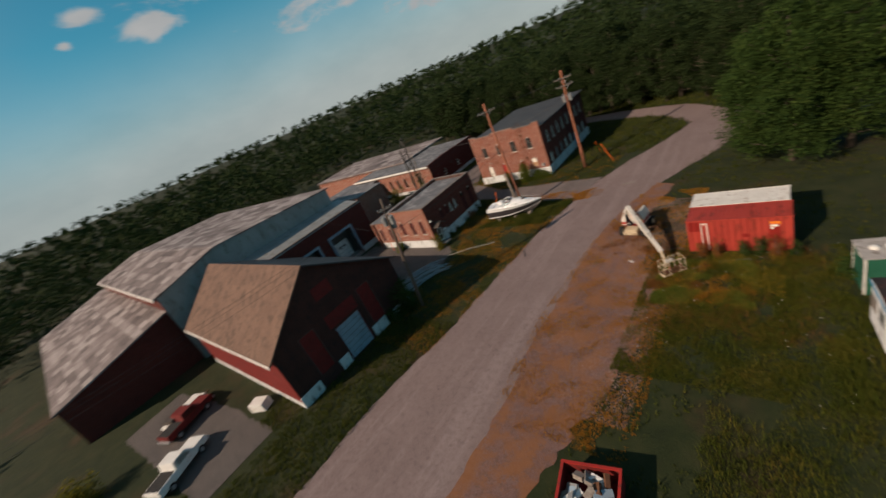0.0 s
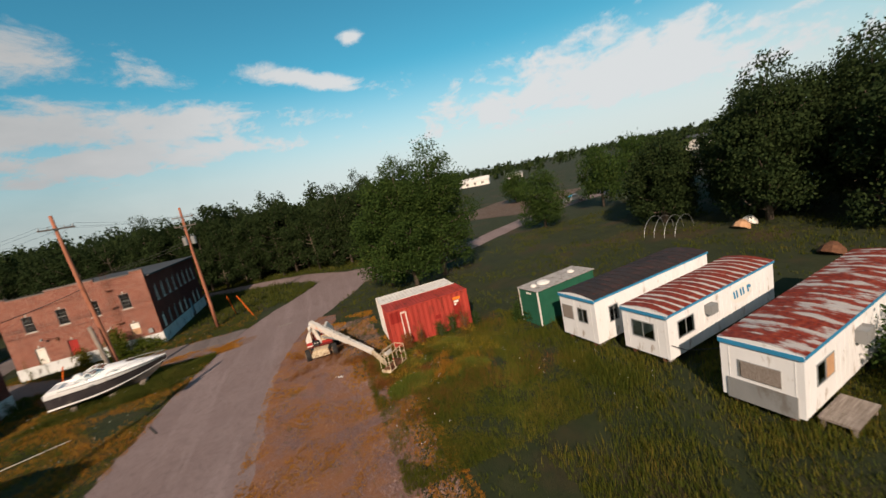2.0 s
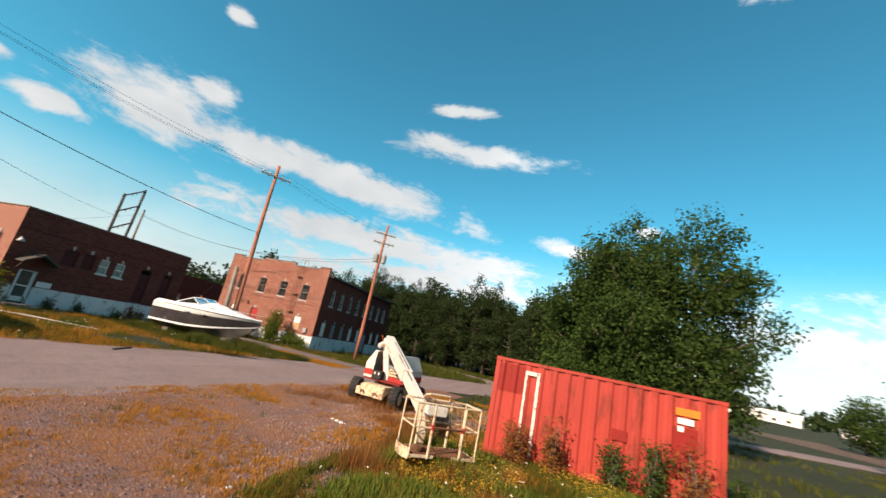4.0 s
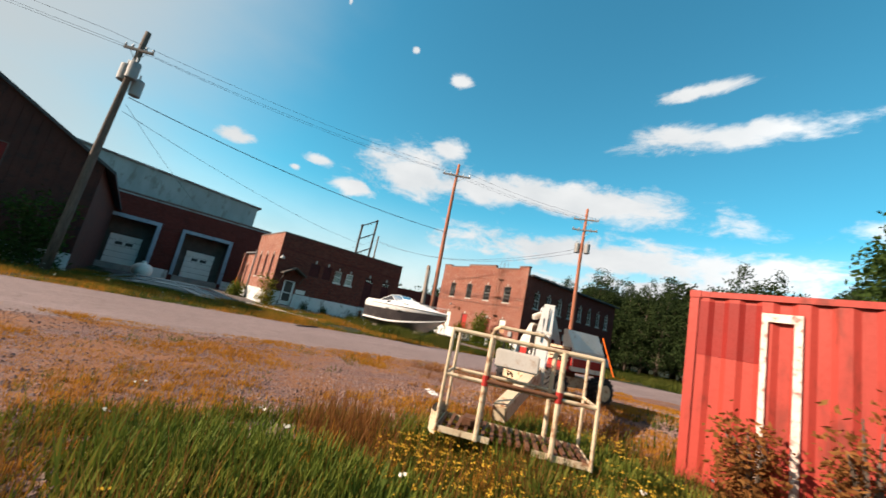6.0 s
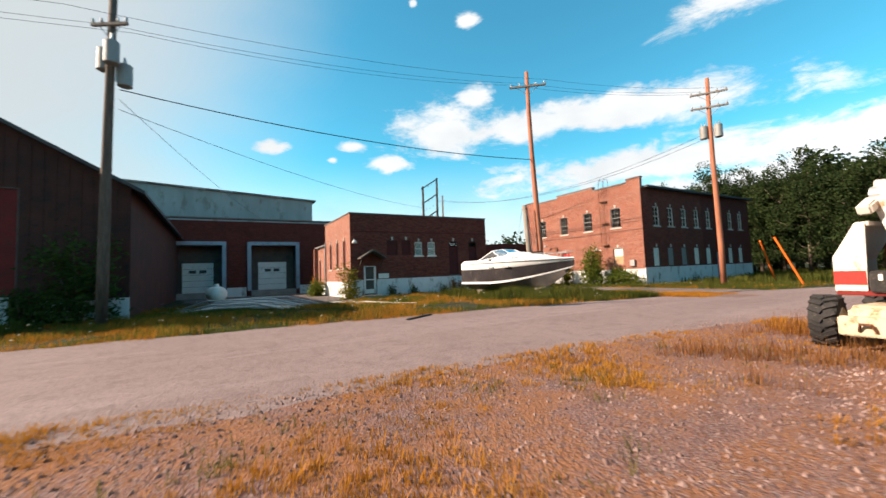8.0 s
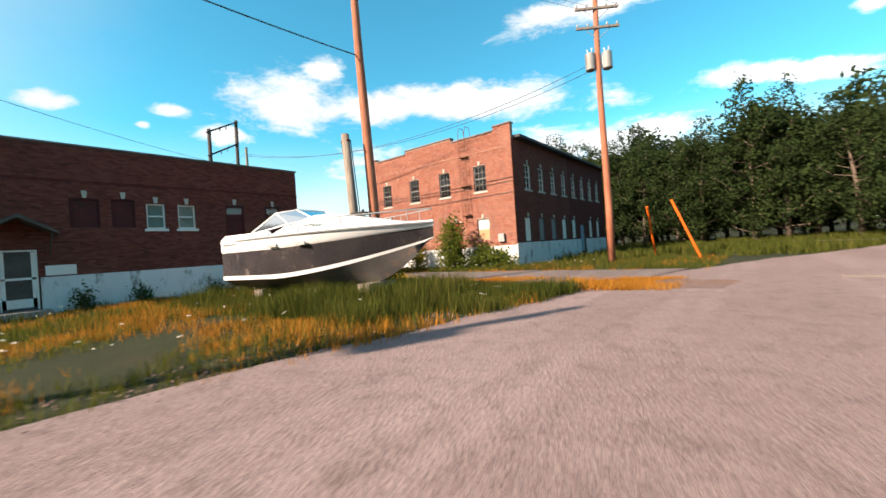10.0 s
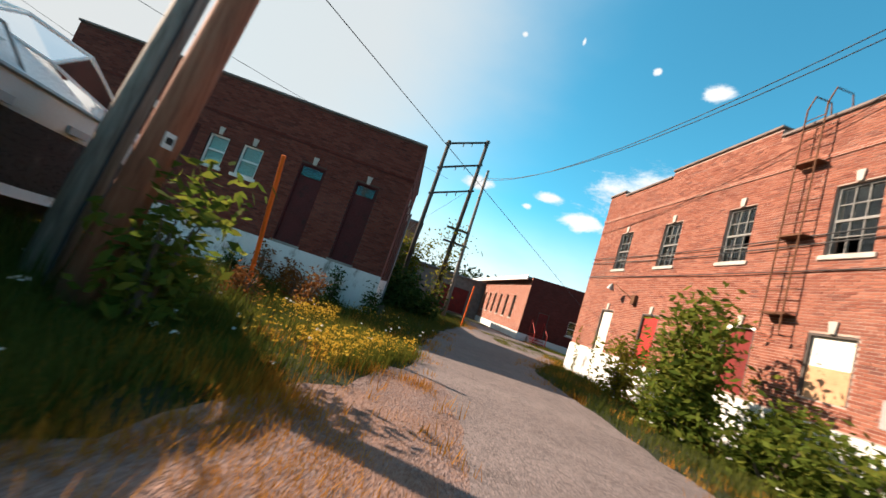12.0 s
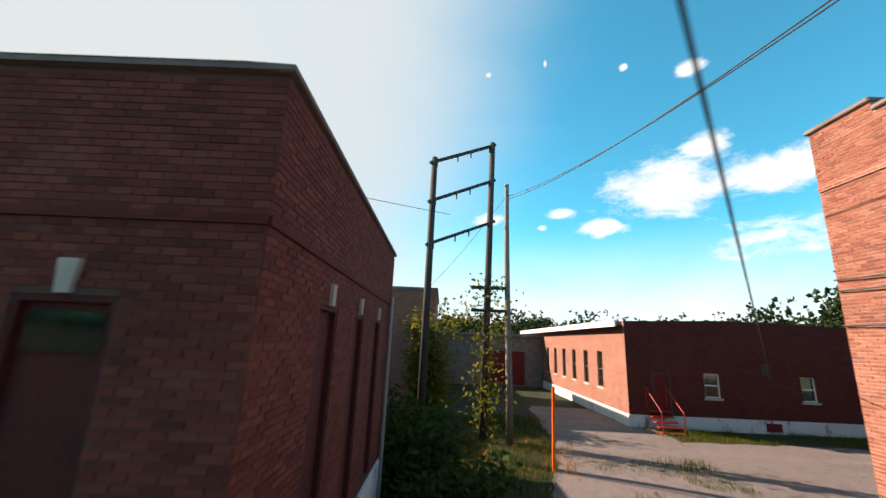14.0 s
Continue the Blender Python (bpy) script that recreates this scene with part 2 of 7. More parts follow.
def patched_roof():
    """Old roofing in sheets of different age, some lost, with stains across them."""
    m, n = base_nodes("patched_roof")
    b = n.add("ShaderNodeTexBrick", {"Vector": n.co, "Color1": (0.0, 0.0, 0.0, 1), "Color2": (1, 1, 1, 1), "Mortar": (0.2, 0.2, 0.2, 1), "Scale": 1.0, "Mortar Size": 0.03, "Bias": 0.1, "Brick Width": 2.6, "Row Height": 1.3})
    f = n.math("ADD", n.math("MULTIPLY", b.outputs[0], 0.45), n.math("MULTIPLY", n.noise(n.co, 0.22, 6, 0.65), 0.75))
    col = n.ramp(f, ((0.25, (0.03, 0.025, 0.025)), (0.38, (0.11, 0.09, 0.088)), (0.6, (0.19, 0.155, 0.15)), (0.85, (0.34, 0.3, 0.29))))
    fine = n.noise(n.co, 7, 5, 0.7)
    col = n.mix(n.math("MULTIPLY", n.smooth(fine, 0.45, 0.75), 0.5), col, (0.06, 0.05, 0.05))
    finish(n, col, 0.9, 0, n.math("ADD", fine, b.outputs[0]), 0.5, 0.04)
    return m


def wood_mat(name, a, b, axis=2):
    m, n = base_nodes(name)
    sc = [9, 9, 9]
    sc[axis] = 0.5
    g = n.noise(n.add("ShaderNodeMapping", {"Vector": n.co, "Scale": sc}).outputs[0], 2.0, 7, 0.65, 0.3)
    col = n.ramp(g, ((0.25, tuple(x * 0.45 for x in a)), (0.48, a), (0.72, b)))
    finish(n, col, 0.85, 0, g, 0.5, 0.012)
    return m


M = {}
M["brick"] = brick_piece("brick_piece", True)
M["bricks"] = brick_piece("brick_course", False)
# Tint that paints shade into the bricks of walls turned from the sun.
SHADE_TINT = (0.6, 0.43, 0.45)
M["shaded_brick"] = brick_piece("shaded_brick_piece", True, SHADE_TINT)
M["shaded_bricks"] = brick_piece("shaded_brick_course", False, SHADE_TINT)
M["brick_sheet"] = brick_sheet("brickwork")
# Maroon copy of the brickwork with the walls' shade put into its colours.
M["shaded_brick_sheet"] = brick_sheet("shaded_maroon_brickwork", (0.42, 0.22, 0.24), (0.07, 0.025, 0.022))
M["mortar"] = plain("mortar", (0.4, 0.3, 0.255), (0.32, 0.235, 0.2), 0.95, scale=0.7, fine=60)
# Mortar for those same walls, likewise darkened in place of shade.
M["mortar_dark"] = plain("shaded_mortar", (0.1, 0.06, 0.05), (0.07, 0.04, 0.034), 0.95, scale=0.7, fine=60)
M["plinth"] = plain("whitewashed_plinth", (0.613, 0.629, 0.629), (0.546, 0.572, 0.572), 0.8, scale=0.8, fine=18, stain=(0.132, 0.124, 0.108), amount=0.25, streak=0.45)
M["ground"] = ground_mat()
M["road"] = gravel_mat("gravel_road", (0.19, 0.136, 0.131), (0.222, 0.163, 0.158), (0.285, 0.22, 0.217), 0.0, 1.3, 0.6)
M["alley"] = gravel_mat("cracked_asphalt", (0.12, 0.0976, 0.092), (0.148, 0.12, 0.114), (0.192, 0.16, 0.152), 0.0, 1.5, 0.5)
M["lot"] = gravel_mat("old_asphalt", (0.06, 0.057, 0.054), (0.09, 0.081, 0.075), (0.078, 0.072, 0.066))
M["bare"] = gravel_mat("bare_gravel", (0.148, 0.0724, 0.0593), (0.179, 0.092, 0.0765), (0.158, 0.0877, 0.0765), 0.6, 1.7, 1.0)
M["mouth"] = gravel_mat("pinkish_gravel", (0.15, 0.1, 0.088), (0.185, 0.125, 0.112), (0.17, 0.12, 0.11), 0.25, 1.7, 1.0)
M["soil"] = gravel_mat("brown_soil", (0.0715, 0.0413, 0.0193), (0.088, 0.0495, 0.0248), (0.066, 0.0413, 0.022))
M["leaf"] = leafy("tree_leaf", ((0.0, (0.0112, 0.024, 0.0064)), (0.4, (0.024, 0.048, 0.0112)), (0.75, (0.044, 0.076, 0.016)), (1.0, (0.08, 0.104, 0.024))))
M["leaf_dark"] = leafy("woodland_leaf", ((0.0, (0.0085, 0.017, 0.00595)), (0.5, (0.017, 0.0306, 0.00935)), (1.0, (0.0357, 0.051, 0.0153))), translucent=0.12)
M["leaf_bright"] = leafy("shrub_leaf", ((0.0, (0.0338, 0.06, 0.0105)), (0.5, (0.0825, 0.12, 0.018)), (1.0, (0.195, 0.188, 0.03))), translucent=0.5)
M["vine_leaf"] = leafy("vine_leaf", ((0.0, (0.0375, 0.06, 0.0105)), (0.5, (0.105, 0.112, 0.015)), (1.0, (0.225, 0.18, 0.0225))), translucent=0.5)
M["grass"] = leafy("grass_blade", ((0.0, (0.0221, 0.0331, 0.00663)), (0.45, (0.0497, 0.0663, 0.011)), (0.8, (0.0944, 0.0994, 0.0194)), (1.0, (0.166, 0.122, 0.0331))), 0.8, 0.35)
M["dry_grass"] = leafy("dry_grass_blade", ((0.0, (0.2, 0.074, 0.01)), (0.5, (0.36, 0.153, 0.019)), (0.85, (0.41, 0.21, 0.032)), (1.0, (0.194, 0.145, 0.026))), 0.8, 0.35)
M["meadow"] = leafy("meadow_blade", ((0.0, (0.0325, 0.0488, 0.0078)), (0.45, (0.0715, 0.0943, 0.013)), (0.75, (0.13, 0.124, 0.0195)), (1.0, (0.234, 0.15, 0.0325))), 0.8, 0.45)
M["fresh"] = leafy("fresh_grass_blade", ((0.0, (0.03, 0.05, 0.008)), (0.45, (0.075, 0.11, 0.015)), (0.75, (0.14, 0.165, 0.026)), (1.0, (0.26, 0.2, 0.04))), 0.6)
M["chips"] = leafy("stone_chips", ((0.0, (0.0255, 0.0159, 0.0146)), (0.35, (0.0714, 0.0427, 0.0385)), (0.6, (0.194, 0.128, 0.113)), (1.0, (0.357, 0.257, 0.227))), 0.9, 0.0)
M["weed"] = leafy("weed_stem", ((0.0, (0.07, 0.028, 0.0105)), (0.5, (0.182, 0.07, 0.021)), (1.0, (0.252, 0.133, 0.042))), 0.8, 0.3)
M["petal_white"] = leafy("white_flower", ((0.0, (0.6, 0.58, 0.5)), (1.0, (0.8, 0.79, 0.72))), 0.7, 0.3)
M["petal_orange"] = leafy("orange_flower", ((0.0, (0.5, 0.24, 0.02)), (1.0, (0.62, 0.43, 0.05))), 0.7, 0.3)
M["bark"] = wood_mat("bark", (0.11, 0.085, 0.065), (0.17, 0.135, 0.105))
M["pole"] = wood_mat("pole_wood", (0.31, 0.115, 0.065), (0.4, 0.175, 0.105))
M["pole_grey"] = wood_mat("weathered_pole", (0.2, 0.165, 0.135), (0.3, 0.26, 0.22))
M["pole_dark"] = wood_mat("dark_pole_wood", (0.1, 0.075, 0.06), (0.16, 0.125, 0.1))
M["tarred"] = wood_mat("tarred_wood", (0.045, 0.04, 0.035), (0.08, 0.07, 0.06))
M["lumber"] = wood_mat("grey_lumber", (0.2, 0.168, 0.144), (0.32, 0.288, 0.256), 0)
M["glass"] = glass("window_glass")
M["dark"] = plain("dark_interior", (0.012, 0.012, 0.013), (0.02, 0.02, 0.02), 0.9)
M["white_paint"] = plain("white_paint", (0.72, 0.71, 0.68), (0.66, 0.64, 0.6), 0.6, scale=1.2, stain=(0.3, 0.22, 0.15), amount=0.12)
M["board"] = plain("white_board", (0.74, 0.72, 0.66), (0.68, 0.64, 0.57), 0.7, scale=2, stain=(0.42, 0.27, 0.12), amount=0.15)
M["plywood"] = plain("plywood", (0.5, 0.3, 0.17), (0.42, 0.24, 0.13), 0.8, scale=3, fine=20, stain=(0.25, 0.13, 0.07), amount=0.2)
M["red_paint"] = plain("red_paint", (0.34, 0.022, 0.016), (0.25, 0.018, 0.014), 0.6, scale=1.0, stain=(0.1, 0.03, 0.022), amount=0.2)
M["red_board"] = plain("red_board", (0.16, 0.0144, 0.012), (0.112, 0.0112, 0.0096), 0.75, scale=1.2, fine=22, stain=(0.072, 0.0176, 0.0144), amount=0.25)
M["maroon_board"] = plain("maroon_board", (0.075, 0.012, 0.012), (0.055, 0.01, 0.01), 0.75, scale=1.2, fine=22, stain=(0.035, 0.012, 0.011), amount=0.25)
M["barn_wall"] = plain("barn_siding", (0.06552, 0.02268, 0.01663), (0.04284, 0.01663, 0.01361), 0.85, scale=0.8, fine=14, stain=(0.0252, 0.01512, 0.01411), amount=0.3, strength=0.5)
M["frame_dark"] = plain("dark_frame", (0.06, 0.05, 0.045), (0.09, 0.075, 0.065), 0.7)
M["coping"] = plain("stone_coping", (0.2, 0.165, 0.15), (0.13, 0.105, 0.095), 0.9, scale=2)
M["stone"] = plain("cut_stone", (0.44, 0.415, 0.375), (0.36, 0.335, 0.3), 0.85, scale=3)
M["tar_roof"] = plain("tar_roof", (0.104, 0.104, 0.112), (0.16, 0.16, 0.168), 0.85, scale=0.35, fine=6, stain=(0.288, 0.288, 0.296), amount=0.3)
M["patch_roof"] = patched_roof()
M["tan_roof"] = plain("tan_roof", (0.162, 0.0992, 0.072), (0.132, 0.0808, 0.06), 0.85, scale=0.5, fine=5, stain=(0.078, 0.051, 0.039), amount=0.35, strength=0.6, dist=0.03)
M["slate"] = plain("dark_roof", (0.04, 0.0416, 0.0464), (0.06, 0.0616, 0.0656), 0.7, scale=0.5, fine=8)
M["grey_metal"] = plain("grey_sheet", (0.288, 0.296, 0.296), (0.224, 0.232, 0.232), 0.55, 0.2, scale=0.6, stain=(0.16, 0.144, 0.128), amount=0.25, streak=0.4)
M["sash_grey"] = plain("weathered_sash", (0.2, 0.205, 0.2), (0.15, 0.15, 0.145), 0.7, scale=3)
M["blue_paint"] = plain("grey_blue_paint", (0.25, 0.33, 0.4), (0.2, 0.27, 0.33), 0.6, scale=0.8, stain=(0.12, 0.13, 0.14), amount=0.2)
M["steel"] = plain("galvanised", (0.42, 0.44, 0.45), (0.34, 0.36, 0.37), 0.45, 0.6, scale=3)
M["wire"] = plain("wire", (0.03, 0.03, 0.032), (0.045, 0.045, 0.045), 0.6)
M["rubber"] = plain("tyre_rubber", (0.018, 0.018, 0.019), (0.03, 0.028, 0.027), 0.85, scale=4, stain=(0.09, 0.075, 0.06), amount=0.15)
M["iron"] = plain("rusty_iron", (0.1, 0.045, 0.025), (0.16, 0.075, 0.04), 0.85, 0.2, scale=5)
M["orange_paint"] = plain("orange_paint", (0.8, 0.15, 0.01), (0.7, 0.12, 0.01), 0.6)
M["concrete"] = plain("concrete", (0.27, 0.255, 0.24), (0.203, 0.195, 0.184), 0.9, scale=1.5, fine=25, stain=(0.112, 0.105, 0.0938), amount=0.2)

# ---- builders ----


class MB:
    """Collects vertices and faces for one mesh."""

    def __init__(self):
        self.v, self.f = [], []

    def face(self, *pts):
        i = len(self.v)
        self.v += [tuple(p) for p in pts]
        self.f.append(tuple(range(i, i + len(pts))))
        return self

    def solid(self, pts, faces, m=None):
        i = len(self.v)
        self.v += [tuple(m @ Vector(p)) if m else tuple(p) for p in pts]
        self.f += [tuple(i + k for k in f) for f in faces]
        return self

    def box(self, x0, x1, y0, y1, z0, z1, m=None):
        p = [(x, y, z) for z in (z0, z1) for x, y in ((x0, y0), (x1, y0), (x1, y1), (x0, y1))]
        return self.solid(p, ((3, 2, 1, 0), (4, 5, 6, 7), (0, 1, 5, 4), (1, 2, 6, 5), (2, 3, 7, 6), (3, 0, 4, 7)), m)

    def prism(self, poly, z0, z1, m=None):
        """A polygon (counter-clockwise) drawn up along z."""
        n = len(poly)
        p = [(*q, z0) for q in poly] + [(*q, z1) for q in poly]
        fs = [tuple(reversed(range(n))), tuple(range(n, 2 * n))] + [(i, (i + 1) % n, n + (i + 1) % n, n + i) for i in range(n)]
        return self.solid(p, fs, m)

    def tube(self, path, radii, n=8, caps=True):
        path = [Vector(p) for p in path]
        radii = [radii] * len(path) if isinstance(radii, (int, float)) else radii
        base, side = len(self.v), None
        for k, p in enumerate(path):
            d = (path[min(k + 1, len(path) - 1)] - path[max(k - 1, 0)]).normalized()
            if side is None:
                side = d.orthogonal().normalized()
            side = (side - d * side.dot(d)).normalized()
            up = d.cross(side)
            for a in range(n):
                w = 2 * math.pi * a / n
                self.v.append(tuple(p + radii[k] * (math.cos(w) * side + math.sin(w) * up)))
        for k in range(len(path) - 1):
            for a in range(n):
                b = (a + 1) % n
                self.f.append((base + k * n + a, base + k * n + b, base + (k + 1) * n + b, base + (k + 1) * n + a))
        if caps:
            self.f.append(tuple(base + a for a in reversed(range(n))))
            self.f.append(tuple(base + (len(path) - 1) * n + a for a in range(n)))
        return self

    def grid(self, rows):
        """A sheet from rows of points of the same length."""
        base, w = len(self.v), len(rows[0])
        for r in rows:
            self.v += [tuple(p) for p in r]
        for i in range(len(rows) - 1):
            for j in range(w - 1):
                a = base + i * w + j
                self.f.append((a, a + 1, a + w + 1, a + w))
        return self

    def mesh(self, name, bevel=0.0, smooth=False):
        me = bpy.data.meshes.new(name)
        me.from_pydata(self.v, [], self.f)
        if bevel:
            bm = bmesh.new()
            bm.from_mesh(me)
            bmesh.ops.remove_doubles(bm, verts=bm.verts, dist=1e-5)
            bmesh.ops.bevel(bm, geom=[e for e in bm.edges if len(e.link_faces) == 2 and e.calc_face_angle(0) > 0.5], offset=bevel, segments=2, affect="EDGES")
            bm.to_mesh(me)
            bm.free()
        if smooth:
            me.shade_smooth()
        me.update()
        return me


def fast_mesh(name, v, k):
    """A mesh of loose faces of k corners each, from an array of corners."""
    v = np.asarray(v, dtype=np.float32).reshape(-1, 3)
    count = len(v) // k
    me = bpy.data.meshes.new(name)
    me.vertices.add(len(v))
    me.vertices.foreach_set("co", v.ravel())
    me.loops.add(len(v))
    me.loops.foreach_set("vertex_index", np.arange(len(v), dtype=np.int32))
    me.polygons.add(count)
    me.polygons.foreach_set("loop_start", np.arange(count, dtype=np.int32) * k)
    me.update(calc_edges=True)
    return me


def part(name, geo, material, parent=None, label="", at=None, bevel=0.0, smooth=False):
    """One mesh object, under a thing or a part."""
    me = geo.mesh(name, bevel, smooth) if isinstance(geo, MB) else geo
    if not me.materials:
        me.materials.append(M[material] if isinstance(material, str) else material)
    ob = new(name, me)
    if parent:
        ob.parent = parent
    if at is not None:
        ob.matrix_basis = at
    return tagged(ob, label=label)


def thing(name, at, label, category, group="", kind=""):
    ob = new(name)
    ob.matrix_basis = at
    return tagged(ob, label, category, group, kind)


def whole(name, geo, material, label, category, at=None, group="", kind="", **opts):
    """A thing that is one mesh."""
    return tagged(part(name, geo, material, None, "", at, **opts), label, category, group, kind)


# ---- ground and roads ----


def smoothstep(a, b, x):
    t = min(1.0, max(0.0, (x - a) / (b - a)))
    return t * t * (3 - 2 * t)


def land(x, y):
    """Height of the land: flat round the yard, rising into wooded hills far to the west and north."""
    d = math.hypot(x + 15, y - 40)
    az = math.degrees(math.atan2(y - 40, x + 15)) % 360
    west = smoothstep(70, 120, az) * (1 - smoothstep(215, 260, az))
    z = west * (7 * smoothstep(150, 480, d) + (20 + 14 * smoothstep(120, 150, az)) * smoothstep(480, 1500, d))
    z += (1 - west) * 10 * smoothstep(900, 2200, d)
    if d > 110:
        z += min(1, (d - 110) / 150) * (2.2 * noise.noise((x * 0.012, y * 0.012, 0.3)) + 1.2)
    return z


def rise(x, y):
    """The trailers stand on slightly higher ground than the road."""
    return 0.4 * smoothstep(2.6, 5.2, x) * (1 - smoothstep(21, 26, x)) * smoothstep(4, 9, y) * (1 - smoothstep(31, 37, y))


def spread_axis(c):
    a = [0.0]
    step = 2.5
    while a[-1] < 2600:
        a.append(a[-1] + step)
        step *= 1.0 if a[-1] < 130 else 1.16
    return [c - q for q in reversed(a[1:])] + [c + q for q in a]


gx, gy = spread_axis(-15), spread_axis(40)
geo = MB().grid([[(x, y, land(x, y) + rise(x, y)) for x in gx] for y in gy])
ground = whole("ground", geo, "ground", "green rough grass with weeds and bare patches", "ground", kind="structure", smooth=True)


SURF = {}


def ribbon(centre, name, material, label, z, wobble=0.35, step=0.4, across=6, seed=0.0):
    """A strip along (x, y, left, right) stations, with uneven edges."""
    pts = [Vector(c[:2]) for c in centre]
    rows = []
    for k in range(len(centre) - 1):
        n = max(1, int((pts[k + 1] - pts[k]).length / step))
        for i in range(n + (k == len(centre) - 2)):
            f = i / n
            a, b = centre[k], centre[k + 1]
            p0, p3 = centre[max(k - 1, 0)], centre[min(k + 2, len(centre) - 1)]
            q = [0.5 * (2 * a[j] + (b[j] - p0[j]) * f + (2 * p0[j] - 5 * a[j] + 4 * b[j] - p3[j]) * f * f + (3 * a[j] - p0[j] - 3 * b[j] + p3[j]) * f**3) for j in range(4)]
            rows.append(q)
    SURF[name] = rows
    out = []
    for i, (x, y, left, right) in enumerate(rows):
        d = Vector(rows[min(i + 1, len(rows) - 1)][:2]) - Vector(rows[max(i - 1, 0)][:2])
        side = Vector((-d.y, d.x)).normalized()
        k = i * step
        left += wobble * (noise.noise((k * 0.33, 3.1 + seed, 0)) + 0.6 * noise.noise((k * 1.1, 7.7 + seed, 0)) + 0.5 * noise.noise((k * 3.1, 5.3 + seed, 0)))
        right += wobble * (noise.noise((k * 0.33, 9.4 + seed, 0)) + 0.6 * noise.noise((k * 1.1, 1.2 + seed, 0)) + 0.5 * noise.noise((k * 3.1, 8.9 + seed, 0)))
        out.append([(*(Vector((x, y)) + side * (left + (-right - left) * j / across)), z + 0.02 * math.sin(math.pi * j / across)) for j in range(across + 1)])
    return whole(name, MB().grid([list(reversed(r)) for r in out]), material, label, "road", kind="structure", smooth=True)


ROAD = ((-14.8, -40, 5.5, 5.5), (-16.4, 5, 6.5, 5), (-16.6, 18, 5.0, 4.0), (-16.4, 28, 4.4, 3.9), (-15.4, 38, 4.3, 4.0), (-12.3, 49, 4.6, 4.2), (-6.5, 60, 4.6, 4.6), (-3.5, 69, 4.0, 4.5))
ribbon(ROAD, "road", "road", "pinkish grey gravel road with worn wheel tracks", 0.03)
ribbon(((-5.5, 66.5, 2.6, 2.6), (-12, 75, 2.6, 2.4), (-22, 80, 2.3, 2.3), (-36, 85, 2.2, 2.2), (-60, 95, 2, 2)), "road_back", "road", "grey gravel lane behind the brick building", 0.022, seed=4)
ribbon(((-4.0, 60, 2.5, 2.5), (4, 60.5, 2.4, 2.4), (15, 63, 2.2, 2.2), (28, 71, 2.4, 2.4), (50, 82, 2.6, 2.6), (75, 84, 3, 3), (130, 78, 3, 3)), "road_far", "road", "pale grey driveway winding across the field", 0.026, seed=8)
ribbon(((-17.5, 47.6, 1.2, 3.2), (-22.5, 48.6, 1.9, 2.6), (-28, 49.2, 2.2, 2.1), (-34, 50.0, 1.9, 1.6), (-40, 51.8, 2.2, 2.8), (-47, 54, 2.4, 3.6), (-58, 55, 2.0, 3.0)), "alley", "alley", "cracked grey alley between the brick buildings", 0.034, 0.3, seed=12)
ribbon(((-15.5, 45.2, 1.5, 2.6), (-19.0, 45.8, 1.6, 1.8), (-23.0, 46.3, 1.2, 1.5), (-27.5, 47.2, 0.5, 0.8)), "mouth_gravel", "mouth", "pinkish gravel and dirt at the alley mouth", 0.031, 0.45, seed=31)
ribbon(((-46.5, 55, 3.2, 5.0), (-47, 63, 3.0, 2.5), (-47, 72, 2.5, 2.5)), "yard_spur", "alley", "pale worn gravel yard", 0.03, 0.4, seed=13)
ribbon(((-30.5, 30.0, 1.4, 3.0), (-34, 29.3, 2.6, 5.4), (-42, 28, 4.0, 6.5), (-50, 28, 5.0, 7.0)), "dock_yard", "lot", "dark old asphalt in front of the loading docks", 0.028, 0.5, seed=16)
ribbon(((-31, 1.0, 3.5, 3.5), (-40, 0.5, 3.5, 3.5), (-52, -1.0, 3.5, 3.5)), "side_yard", "lot", "grey parking ground beside the barn", 0.024, 0.5, seed=19)
ribbon(((-10.2, 4, 4.0, 1.0), (-10.0, 10, 4.0, 2.4), (-9.8, 16, 4.2, 3.4), (-9.6, 23, 4.8, 4.0), (-9.8, 29, 4.8, 3.4), (-10.4, 36, 4.0, 2.2), (-9.4, 42, 3.0, 1.0), (-7.8, 46, 2, 0.4)), "bare_gravel", "bare", "reddish bare gravel with dry orange grass", 0.018, 0.7, seed=23)
ribbon(((32, 92, 10, 12), (48, 104, 14, 14), (70, 118, 14, 12), (100, 130, 10, 10)), "soil_field", "soil", "bare brown soil of a far field", 0.02, 1.0, 3.0, seed=27)

# ---- walls with openings ----


def cells(cuts, spans):
    return sorted({round(c, 4) for c in (*cuts, *spans)})


